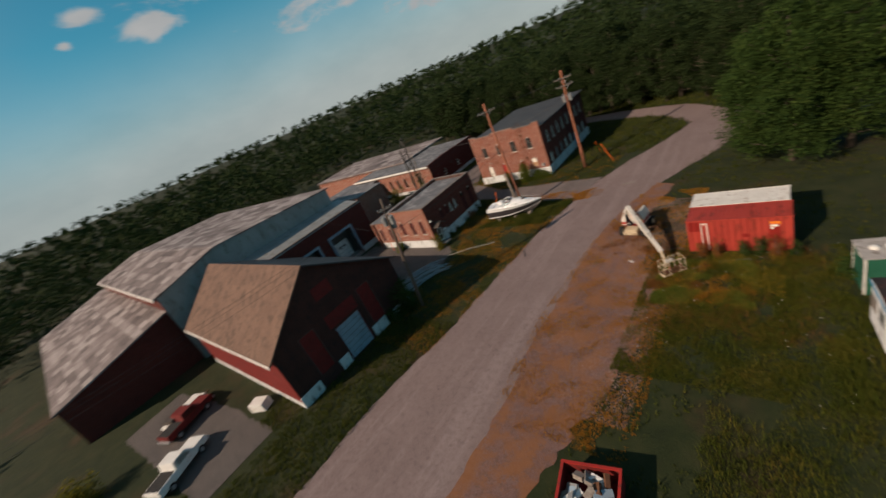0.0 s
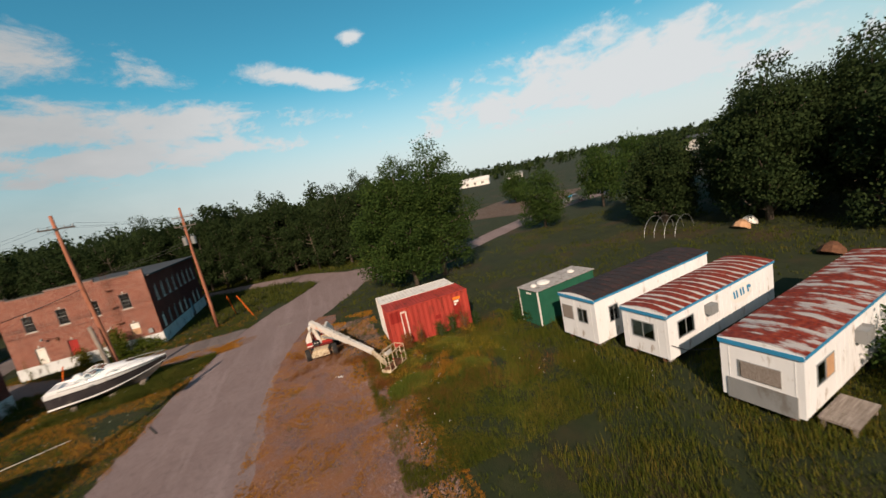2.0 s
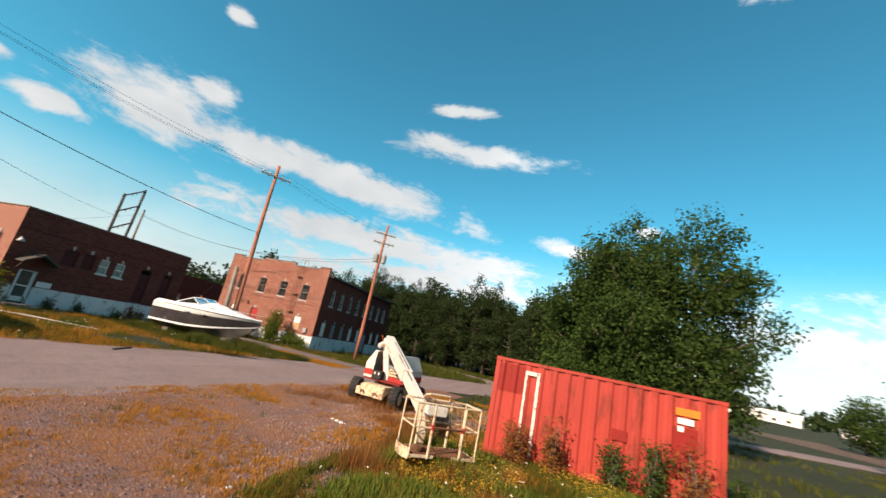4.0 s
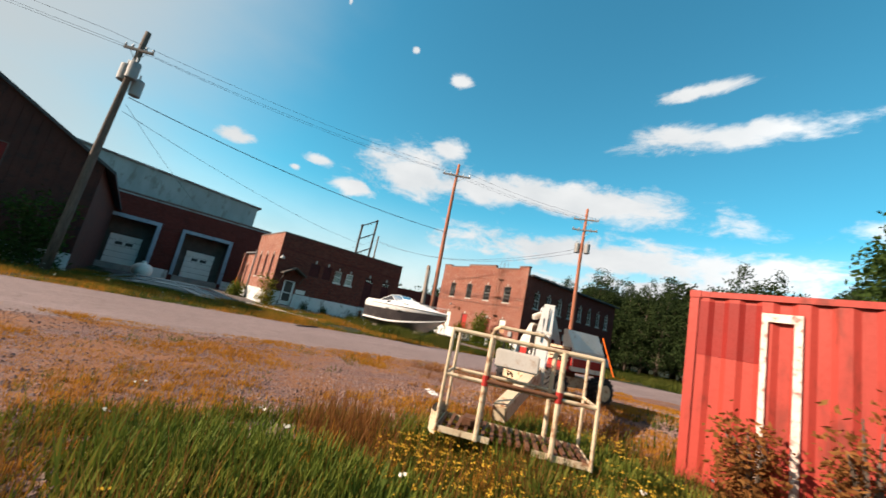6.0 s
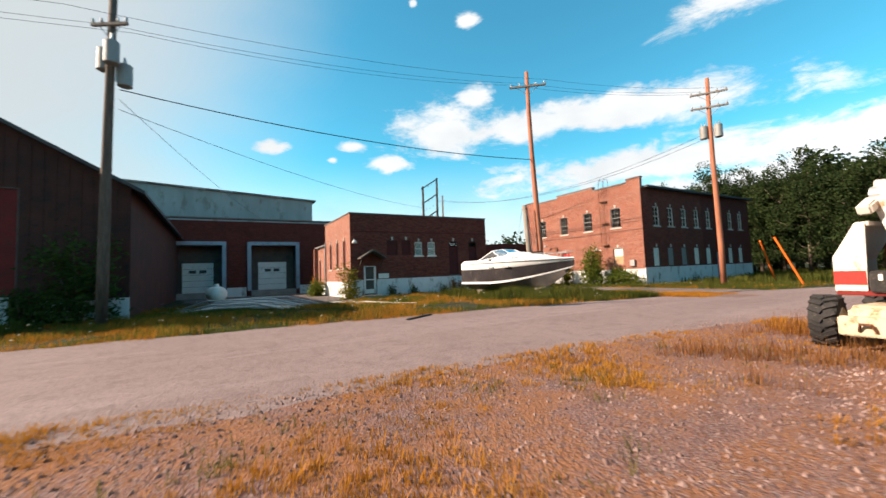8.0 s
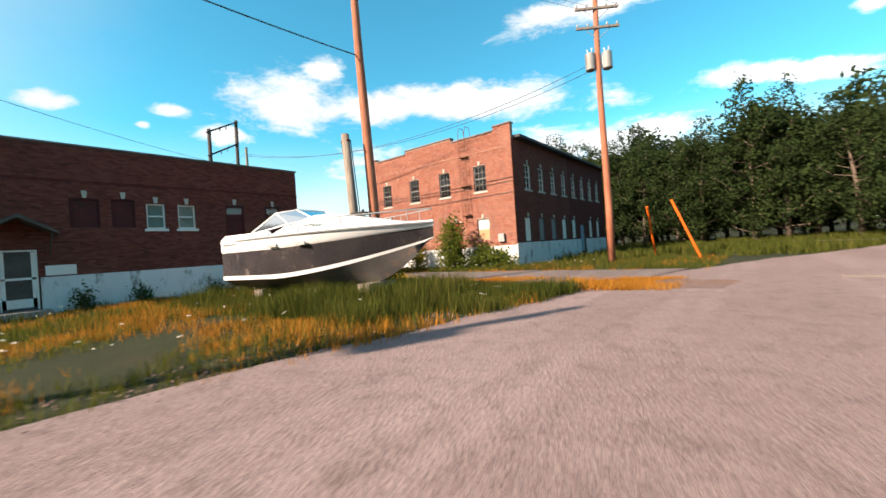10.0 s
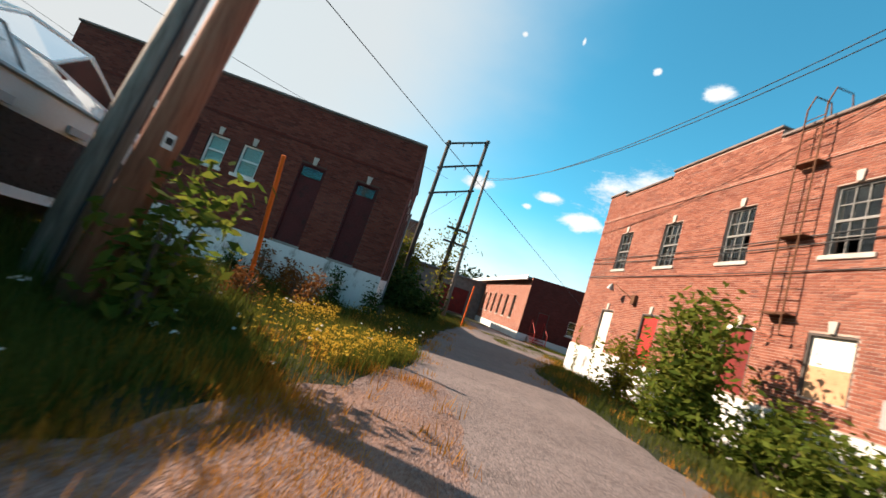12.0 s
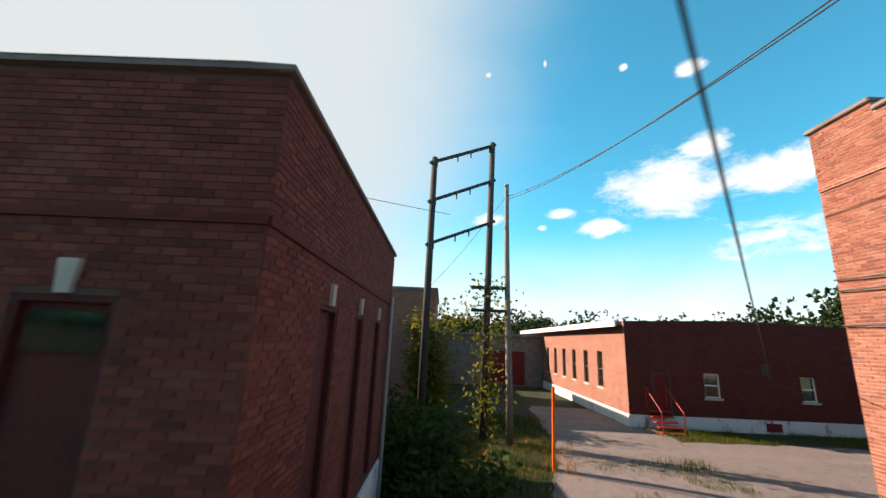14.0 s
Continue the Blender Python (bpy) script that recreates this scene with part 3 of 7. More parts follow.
def slab(length, height, holes, thick=0.3, base=0.0):
    """A wall in its own frame: x along, z up, the outside at y = 0 and facing -y."""
    us = cells((0, length), (h[k] for h in holes for k in (0, 1)))
    vs = cells((base, height), (h[k] for h in holes for k in (2, 3)))
    us, vs = [u for u in us if -0.001 <= u <= length + 0.001], [v for v in vs if base - 0.001 <= v <= height + 0.001]
    g = MB()
    for u0, u1 in zip(us, us[1:]):
        for v0, v1 in zip(vs, vs[1:]):
            cu, cv = (u0 + u1) / 2, (v0 + v1) / 2
            if any(h[0] < cu < h[1] and h[2] < cv < h[3] for h in holes):
                continue
            g.face((u0, 0, v0), (u1, 0, v0), (u1, 0, v1), (u0, 0, v1))
            g.face((u1, thick, v0), (u0, thick, v0), (u0, thick, v1), (u1, thick, v1))
    for u0, u1, v0, v1 in holes:
        g.face((u0, 0, v0), (u0, thick, v0), (u1, thick, v0), (u1, 0, v0))
        g.face((u0, 0, v1), (u1, 0, v1), (u1, thick, v1), (u0, thick, v1))
        g.face((u0, 0, v0), (u0, 0, v1), (u0, thick, v1), (u0, thick, v0))
        g.face((u1, 0, v0), (u1, thick, v0), (u1, thick, v1), (u1, 0, v1))
    g.face((0, 0, height), (length, 0, height), (length, thick, height), (0, thick, height))
    c = 0.004
    g.face((c, 0, base), (c, 0, height), (c, thick, height), (c, thick, base))
    g.face((length - c, 0, base), (length - c, thick, base), (length - c, thick, height), (length - c, 0, height))
    return g


ROW, BRICK = 0.0677, 0.213


def brick_spans(length, v0, v1, holes):
    """Brick by brick: (u0, u1, v0, v1) of a running bond that leaves the openings free."""
    out = []
    for r in range(int((v1 - v0) / ROW)):
        b0 = v0 + r * ROW
        b1 = b0 + ROW - 0.013
        gaps = sorted((h[0], h[1]) for h in holes if h[2] < b1 and h[3] > b0)
        u = -BRICK / 2 if r % 2 else 0.0
        while u < length:
            ends = [(max(u, 0), min(u + BRICK - 0.013, length))]
            for g0, g1 in gaps:
                ends = [q for e0, e1 in ends for q in ((e0, min(e1, g0)), (max(e0, g1), e1)) if q[1] - q[0] > 0.025]
            out += [(*e, b0, b1) for e in ends]
            u += BRICK
    return out


def brickwork(name, spans, parent, at, pieces=None, shade_prefix=""):
    """Bricks standing 8 mm proud of the mortar. pieces: a test for those that become single objects."""
    rng = np.random.default_rng(5)
    single = [s for s in spans if pieces and pieces(s)][:300]
    chosen = set(single)
    b = np.array([s for s in spans if s not in chosen], dtype=np.float32)
    y0 = -0.008 + rng.uniform(-0.003, 0.003, len(b))
    a, c, d, e = b.T
    y1 = np.full(len(b), 0.004)
    P = lambda x, y, z: np.stack((x, y, z), 1)
    quads = np.stack((
        P(a, y0, d), P(c, y0, d), P(c, y0, e), P(a, y0, e),
        P(a, y0, e), P(c, y0, e), P(c, y1, e), P(a, y1, e),
        P(a, y1, d), P(c, y1, d), P(c, y0, d), P(a, y0, d),
        P(a, y1, d), P(a, y0, d), P(a, y0, e), P(a, y1, e),
        P(c, y0, d), P(c, y1, d), P(c, y1, e), P(c, y0, e),
    ), 1)
    me = fast_mesh(name, quads, 4)
    tagged(part(name, me, shade_prefix + "bricks", parent, "weathered red brick courses", at), kind="stuff")
    shapes = {}
    for u0, u1, v0, v1 in single:
        key = (round(u1 - u0, 2), round(v1 - v0, 3))
        if key not in shapes:
            w, h = (u1 - u0) / 2, (v1 - v0) / 2
            shapes[key] = MB().prism([(-w, -0.008), (w, -0.008), (w, 0.004), (-w, 0.004)], -h, h).mesh("brick")
        dy = rng.uniform(-0.003, 0.003)
        part("brick", shapes[key], shade_prefix + "brick", parent, "", at @ pose((u0 + u1) / 2, dy, (v0 + v1) / 2))


def window(parent, at, u0, u1, v0, v1, cols=3, rows=4, frame_mat="frame_dark", key=True, sill="stone", broken=(), deep=0.12):
    """A sash window: frame and bars, panes, a sill and a keystone."""
    w = 0.06
    g = MB()
    y0, y1 = deep - 0.04, deep + 0.05
    for box in ((u0, u0 + w, v0, v1), (u1 - w, u1, v0, v1), (u0 + w, u1 - w, v0, v0 + w), (u0 + w, u1 - w, v1 - w, v1), (u0 + w, u1 - w, (v0 + v1) / 2 - 0.03, (v0 + v1) / 2 + 0.03)):
        g.box(box[0], box[1], y0, y1, box[2], box[3])
    pu, pv = (u1 - u0 - 2 * w) / cols, (v1 - v0 - 2 * w) / rows
    win = part("window", g, frame_mat, parent, "", at)
    for c in range(1, cols):
        part("muntin", MB().box(u0 + w + c * pu - 0.012, u0 + w + c * pu + 0.012, y0 + 0.015, y1 - 0.02, v0 + w, v1 - w), frame_mat, win)
    for r in range(1, rows):
        if r * 2 != rows:
            part("muntin", MB().box(u0 + w, u1 - w, y0 + 0.018, y1 - 0.023, v0 + w + r * pv - 0.012, v0 + w + r * pv + 0.012), frame_mat, win)
    for r in range(rows):
        for c in range(cols):
            if (c, r) in broken:
                continue
            a, b = u0 + w + c * pu, v0 + w + r * pv
            pane = part("pane", MB().box(a + 0.004, a + pu - 0.004, deep, deep + 0.006, b + 0.004, b + pv - 0.004), "glass", win)
            pane.visible_shadow = False
    if sill:
        part("sill", MB().box(u0 - 0.08, u1 + 0.08, -0.05, 0.12, v0 - 0.11, v0 - 0.002), sill, win, bevel=0.008)
    if key:
        m = (u0 + u1) / 2
        part("keystone", MB().prism([(m - 0.055, v1 + 0.01), (m + 0.055, v1 + 0.01), (m + 0.085, v1 + 0.27), (m - 0.085, v1 + 0.27)], -0.035, 0.05, pose(0, 0, 0, 90)), "stone", win)
    return win


def boarded(parent, at, u0, u1, v0, v1, board, name="board", key=True, deep=0.08, frame_mat="frame_dark"):
    """An opening closed with a sheet, with its frame and keystone."""
    g = MB()
    w = 0.05
    for box in ((u0, u0 + w, v0, v1), (u1 - w, u1, v0, v1), (u0 + w, u1 - w, v1 - w, v1)):
        g.box(box[0], box[1], 0.01, deep + 0.06, box[2], box[3])
    fr = part("opening_frame", g, frame_mat, parent, "", at)
    part(name, MB().box(u0 + w, u1 - w, deep, deep + 0.03, v0, v1 - w), board, fr)
    if key:
        m = (u0 + u1) / 2
        part("keystone", MB().prism([(m - 0.055, v1 + 0.01), (m + 0.055, v1 + 0.01), (m + 0.085, v1 + 0.27), (m - 0.085, v1 + 0.27)], -0.035, 0.05, pose(0, 0, 0, 90)), "stone", fr)
    return fr


SOUTH, EAST, NORTH, WEST = 0, 90, 180, 270

# ---- two-storey brick building ----


def brick_mill():
    x0, x1, y0, y1 = -39.2, -26.0, 55.12, 73.2
    L, D = x1 - x0, y1 - y0
    b = thing("brick_building", pose(0, 0, 0), "two-storey red brick mill building with whitewashed base and sash windows", "building")
    s = pose(x0, y0, 0, 0, 0, SOUTH)
    ups = [(1.87, 2.76, 4.84, 6.5), (4.72, 5.62, 4.84, 6.5), (7.52, 8.44, 4.84, 6.5), (10.38, 11.3, 4.84, 6.5)]
    lows = [(1.93, 2.84, 1.3, 3.04), (4.72, 5.66, 1.3, 3.06), (10.42, 11.36, 1.75, 3.1), (8.3, 9.2, 1.35, 3.05)]
    holes = ups + lows
    part("wall", slab(L, 8.3, holes), "mortar", b, "", s)
    spans = brick_spans(L, 1.32, 8.3, holes)
    raised = [(0.0, 1.25, 8.3, 8.66), (1.25, 4.45, 8.3, 8.45), (4.45, 8.7, 8.3, 8.7), (8.7, L - 1.2, 8.3, 8.4), (L - 1.2, L, 8.3, 8.66)]
    for u0, u1, v0, v1 in raised:
        part("parapet", slab(u1 - u0, v1, [], base=v0), "mortar", b, "", s @ pose(u0, 0, 0))
        spans += [(q[0] + u0, q[1] + u0, q[2], q[3]) for q in brick_spans(u1 - u0, v0, v1, [])]
    brickwork("brickwork", spans, b, s, lambda q: q[0] > 0.2 and q[1] < 4.7 and 3.1 < q[2] < 4.4)
    for u0, u1, v in ((-0.06, 1.28, 8.66), (1.28, 4.42, 8.45), (4.42, 8.73, 8.7), (8.73, L - 1.23, 8.4), (L - 1.23, L + 0.06, 8.66)):
        part("coping", MB().box(u0, u1, -0.07, 0.36, v, v + 0.09), "coping", b, "", s, bevel=0.015)
    part("belt_course", MB().box(0, L, -0.035, 0, 7.3, 7.42), "brick_sheet", b, "", s)
    part("plinth", MB().box(-0.05, L + 0.05, -0.05, 0.0, 0, 1.28), "plinth", b, "whitewashed base, flaking", s, bevel=0.01)
    for k, (u0, u1, v0, v1) in enumerate(ups):
        window(b, s, u0, u1, v0, v1, 3, 4, "sash_grey", broken=((1, 3),) if k == 0 else ((2, 1),) if k == 2 else ((0, 0), (1, 0)) if k == 3 else ())
    boarded(b, s, *lows[0], "board")
    boarded(b, s, *lows[1], "red_paint", "door")
    lower = boarded(b, s, *lows[2], "board")
    part("plywood", MB().box(10.48, 11.3, 0.068, 0.079, 1.75, 2.42), "plywood", lower, "bare tan plywood half")
    boarded(b, s, *lows[3], "red_board", "door")
    e = pose(x1, y0, 0, 0, 0, EAST)
    up = [(1.5 + 2.04 * k, 2.42 + 2.04 * k, 4.78, 6.38) for k in range(8)]
    lo = [(1.2 + 2.04 * k, 2.12 + 2.04 * k, 1.5, 3.0) for k in range(8) if k != 5]
    door = [(11.2, 12.3, 0.4, 2.6)]
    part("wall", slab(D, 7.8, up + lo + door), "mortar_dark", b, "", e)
    brickwork("brickwork", brick_spans(9.0, 1.4, 7.8, up + lo), b, e, None, "shaded_")
    part("wall_face", slab(D - 9.02, 7.8, [(h[0] - 9.02, h[1] - 9.02, h[2], h[3]) for h in up + lo + door if h[0] > 9.02], 0.012, 1.4), "shaded_brick_sheet", b, "", e @ pose(9.02, -0.012, 0))
    for u0, u1 in ((0, 11.1), (12.4, D)):
        part("plinth", MB().box(u0, u1, -0.05, 0, 0, 1.4), "plinth", b, "whitewashed base, flaking", e, bevel=0.01)
    for h in up:
        window(b, e, *h, 2, 4, "white_paint")
    for h in lo:
        boarded(b, e, *h, "board" if h[0] < 3 or h[0] > 6 else "grey_metal")
    boarded(b, e, *door[0], "blue_paint", "door", False)
    part("hood", MB().prism([(10.9, 2.75), (12.6, 2.75), (11.75, 3.4)], -0.9, 0, pose(0, 0, 0, 90)), "grey_metal", b, "", e)
    n = pose(x1, y1, 0, 0, 0, NORTH)
    part("wall", slab(L, 7.8, []), "brick_sheet", b, "", n)
    part("wall", slab(D, 7.8, []), "brick_sheet", b, "", pose(x0, y1, 0, 0, 0, WEST))
    part("roof", MB().box(x0 - 0.35, x1 + 0.45, y0 + 0.32, y1 + 0.3, 7.8, 7.98), "slate", b, "dark flat roof with overhanging eaves", bevel=0.02)
    part("floor_slab", MB().box(x0 + 0.3, x1 - 0.3, y0 + 0.3, y1 - 0.3, 3.7, 3.9), "dark", b)
    # Gooseneck lamp over the boarded opening.
    lamp = part("gooseneck_lamp", MB().tube([(4.1, -0.02, 3.6), (3.9, -0.2, 3.66), (3.6, -0.42, 3.84), (3.35, -0.5, 4.02), (3.1, -0.5, 3.99)], 0.018, 6), "iron", b, "rusty gooseneck wall lamp", s)
    part("shade", MB().tube([(3.1, -0.5, 4.02), (3.07, -0.5, 3.94), (3.02, -0.5, 3.8)], [0.04, 0.09, 0.15], 12, False), "grey_metal", lamp, smooth=True)
    part("box", MB().box(4.0, 4.22, -0.14, -0.01, 3.34, 3.7), "iron", b, "", s, bevel=0.01)
    # Caged roof ladder.
    lad = part("roof_ladder", MB().tube([(9.52, -0.25, 3.0), (9.52, -0.25, 8.75), (9.52, -0.1, 9.2), (9.52, 0.35, 9.2), (9.52, 0.5, 8.4)], 0.02, 6).tube([(10.0, -0.25, 3.0), (10.0, -0.25, 8.75), (10.0, -0.1, 9.2), (10.0, 0.35, 9.2), (10.0, 0.5, 8.4)], 0.02, 6), "iron", b, "rusty roof ladder with hoops over the parapet", s)
    for k in range(20):
        part("rung", MB().tube([(9.52, -0.25, 3.1 + 0.28 * k), (10.0, -0.25, 3.1 + 0.28 * k)], 0.012, 5), "iron", lad)
    for z in (3.4, 5.3, 7.2):
        part("bracket", MB().box(9.44, 10.08, -0.27, -0.0, z, z + 0.03), "iron", lad)
    # Hood over the side door behind the shrub.
    part("hood", MB().prism([(7.95, 2.8), (8.08, 2.75), (8.85, 3.12), (9.62, 2.75), (9.75, 2.8), (8.85, 3.26)], -1.0, 0, pose(0, 0, 0, 90)), "white_paint", b, "white wooden gable hood", s)
    for z, sag in ((4.52, 0.06), (5.2, 0.12), (5.42, 0.14)):
        part("cable", MB().tube([(u, -0.06 - 0.02 * math.sin(u), z - sag * math.sin(math.pi * u / L)) for u in np.linspace(0, L, 15)], 0.016, 5), "wire", b, "", s)
    part("meter_box", MB().box(12.0, 12.42, -0.2, 0, 1.55, 2.05), "grey_metal", b, "", s, bevel=0.01)
    part("chimney_stub", MB().box(8.0, 8.35, 0.05, 0.3, 8.46, 8.75), "coping", b, "", s)


brick_mill()

# ---- one-storey brick office ----


def brick_office():
    x0, x1, y0, y1, H = -41.7, -34.36, 33.97, 45.82, 6.06
    L, D = x1 - x0, y1 - y0
    b = thing("brick_office", pose(0, 0, 0), "one-storey dark red brick office with flat parapet and whitewashed base", "building")
    e = pose(x1, y0, 0, 0, 0, EAST)
    door = (0.95, 1.87, 0.22, 2.27)
    reds = [(2.75, 3.62, 3.04, 4.15), (3.95, 4.7, 3.04, 4.17)]
    wins = [(5.06, 5.72, 3.0, 4.04), (6.18, 6.86, 3.0, 4.04)]
    talls = [(8.12, 8.98, 1.38, 4.12), (10.03, 10.83, 1.36, 4.12)]
    holes = [door, *reds, *wins, *talls]
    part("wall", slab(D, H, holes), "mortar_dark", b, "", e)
    brickwork("brickwork", brick_spans(D, 1.2, H - 0.02, holes), b, e, lambda q: q[0] > 10.85 and 3.2 < q[2] < 5.9, "shaded_")
    for u0, u1 in ((-0.04, 0.9), (1.92, D + 0.05)):
        part("plinth", MB().box(u0, u1, -0.05, 0, 0, 1.3), "plinth", b, "whitewashed base, stained", e, bevel=0.01)
    for h in reds:
        boarded(b, e, *h, "maroon_board", frame_mat="maroon_board")
    for h in wins:
        win = window(b, e, *h, 1, 2, "white_paint", sill="white_paint")
        part("blind", MB().box(h[0] + 0.05, h[1] - 0.05, 0.2, 0.21, h[2] + 0.05, h[3] - 0.05), "board", win, "pale drawn blind")
    for h in talls:
        fr = boarded(b, e, *h, "maroon_board", "panel", frame_mat="maroon_board")
        part("transom", MB().box(h[0] + 0.1, h[1] - 0.1, 0.055, 0.062, h[3] - 0.42, h[3] - 0.12), "glass", fr)
        # Dark sheet added behind the transom glass to dim it.
        part("dark_pane", MB().box(h[0] + 0.1, h[1] - 0.1, 0.066, 0.076, h[3] - 0.42, h[3] - 0.12), "dark", fr)
        part("sill", MB().box(h[0] - 0.05, h[1] + 0.05, -0.06, 0.08, h[2] - 0.08, h[2]), "concrete", fr)
    fr = boarded(b, e, *door, "frame_dark", "door", False, frame_mat="white_paint")
    part("rail", MB().box(1.0, 1.82, 0.055, 0.08, 0.3, 0.6).box(1.0, 1.82, 0.055, 0.08, 1.25, 1.33).box(1.0, 1.1, 0.055, 0.08, 0.3, 2.2).box(1.72, 1.82, 0.055, 0.08, 0.3, 2.2), "white_paint", fr)
    part("step", MB().box(0.7, 2.1, -0.9, 0, 0, 0.2), "concrete", b, "", e, bevel=0.02)
    hood = part("door_hood", MB().prism([(0.45, 2.75), (1.4, 3.3), (2.35, 2.75), (2.35, 2.85), (1.4, 3.42), (0.45, 2.85)], -0.05, 1.0, pose(0, 0, 0, 90)), "frame_dark", b, "small dark gable hood over the door", e)
    for u in (0.6, 2.2):
        part("brace", MB().tube([(u, 0, 2.1), (u, -0.75, 2.8)], 0.035, 4), "frame_dark", hood)
    part("sign_plate", MB().box(2.05, 2.85, -0.03, 0, 1.35, 1.7), "white_paint", b, "", e)
    lamp = part("wall_lamp", MB().tube([(0.2, 0, 4.1), (0.2, -0.3, 4.2), (0.2, -0.34, 4.05)], 0.025, 6), "steel", b, "", e)
    part("shade", MB().tube([(0.2, -0.34, 4.1), (0.2, -0.34, 3.9)], [0.08, 0.2], 10), "white_paint", lamp, smooth=True)
    part("belt_course", MB().box(0, D, -0.03, 0, 4.72, 4.8), "shaded_brick_sheet", b, "", e)
    s = pose(x0, y0, 0, 0, 0, SOUTH)
    sh = [(1.5, 2.2, 2.2, 4.2), (3.6, 4.3, 2.2, 4.2), (5.5, 6.2, 2.2, 4.2)]
    part("wall", slab(L, H, sh), "brick_sheet", b, "", s)
    for h in sh:
        boarded(b, s, *h, "maroon_board")
        part("sill", MB().box(h[0] - 0.08, h[1] + 0.08, -0.05, 0.05, h[2] - 0.12, h[2]), "stone", b, "", s)
    part("plinth", MB().box(-0.02, L, -0.05, 0, 0, 1.2), "plinth", b, "", s, bevel=0.01)
    part("downpipe", MB().tube([(0.25, -0.08, 0.1), (0.25, -0.08, 4.6)], 0.06, 8), "grey_metal", b, "", s)
    n = pose(x1, y1, 0, 0, 0, NORTH)
    nh = [(1.5, 2.25, 1.25, 4.25), (3.2, 3.95, 1.25, 4.25), (5.0, 5.75, 1.25, 4.25)]
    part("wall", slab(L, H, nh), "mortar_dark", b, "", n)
    brickwork("brickwork", brick_spans(L, 1.2, H - 0.02, nh), b, n, None, "shaded_")
    for h in nh:
        boarded(b, n, *h, "maroon_board", "panel", frame_mat="maroon_board")
    part("belt_course", MB().box(0, L, -0.03, 0, 4.72, 4.8), "shaded_brick_sheet", b, "", n)
    part("plinth", MB().box(0, L, -0.05, 0, 0, 1.2), "plinth", b, "", n, bevel=0.01)
    part("downpipe", MB().tube([(6.9, -0.08, 0.1), (6.9, -0.08, 4.9)], 0.05, 8), "grey_metal", b, "", n)
    part("wall", slab(D, H, []), "brick_sheet", b, "", pose(x0, y1, 0, 0, 0, WEST))
    part("coping", MB().box(x0 - 0.05, x1 + 0.06, y0 - 0.06, y0 + 0.36, H, H + 0.07).box(x0 - 0.05, x1 + 0.06, y1 - 0.36, y1 + 0.06, H, H + 0.07).box(x1 - 0.36, x1 + 0.06, y0 + 0.36, y1 - 0.36, H, H + 0.07).box(x0 - 0.05, x0 + 0.36, y0 + 0.36, y1 - 0.36, H, H + 0.07), "coping", b, bevel=0.01)
    part("roof", MB().box(x0 + 0.3, x1 - 0.3, y0 + 0.3, y1 - 0.3, 5.55, 5.7), "tar_roof", b, "patched grey flat roof")
    # The lower wing behind it.
    w = pose(-46.9, y0 + 0.4, 0, 0, 0, SOUTH)
    wh = [(0.9, 1.6, 1.2, 3.2), (3.0, 3.7, 1.2, 3.2)]
    part("wall", slab(5.2, 4.4, wh), "brick_sheet", b, "", w)
    for h in wh:
        boarded(b, w, *h, "maroon_board")
    part("plinth", MB().box(0, 5.2, -0.05, 0, 0, 0.9), "plinth", b, "", w)
    part("roof", MB().box(-47.0, -41.7, y0 + 0.2, y1 - 2, 4.4, 4.55), "tar_roof", b)
    part("wall", slab(9.6, 4.4, []), "brick_sheet", b, "", pose(-46.9, y1 - 2.2, 0, 0, 0, WEST))


brick_office()

# ---- loading dock and the hall behind it ----


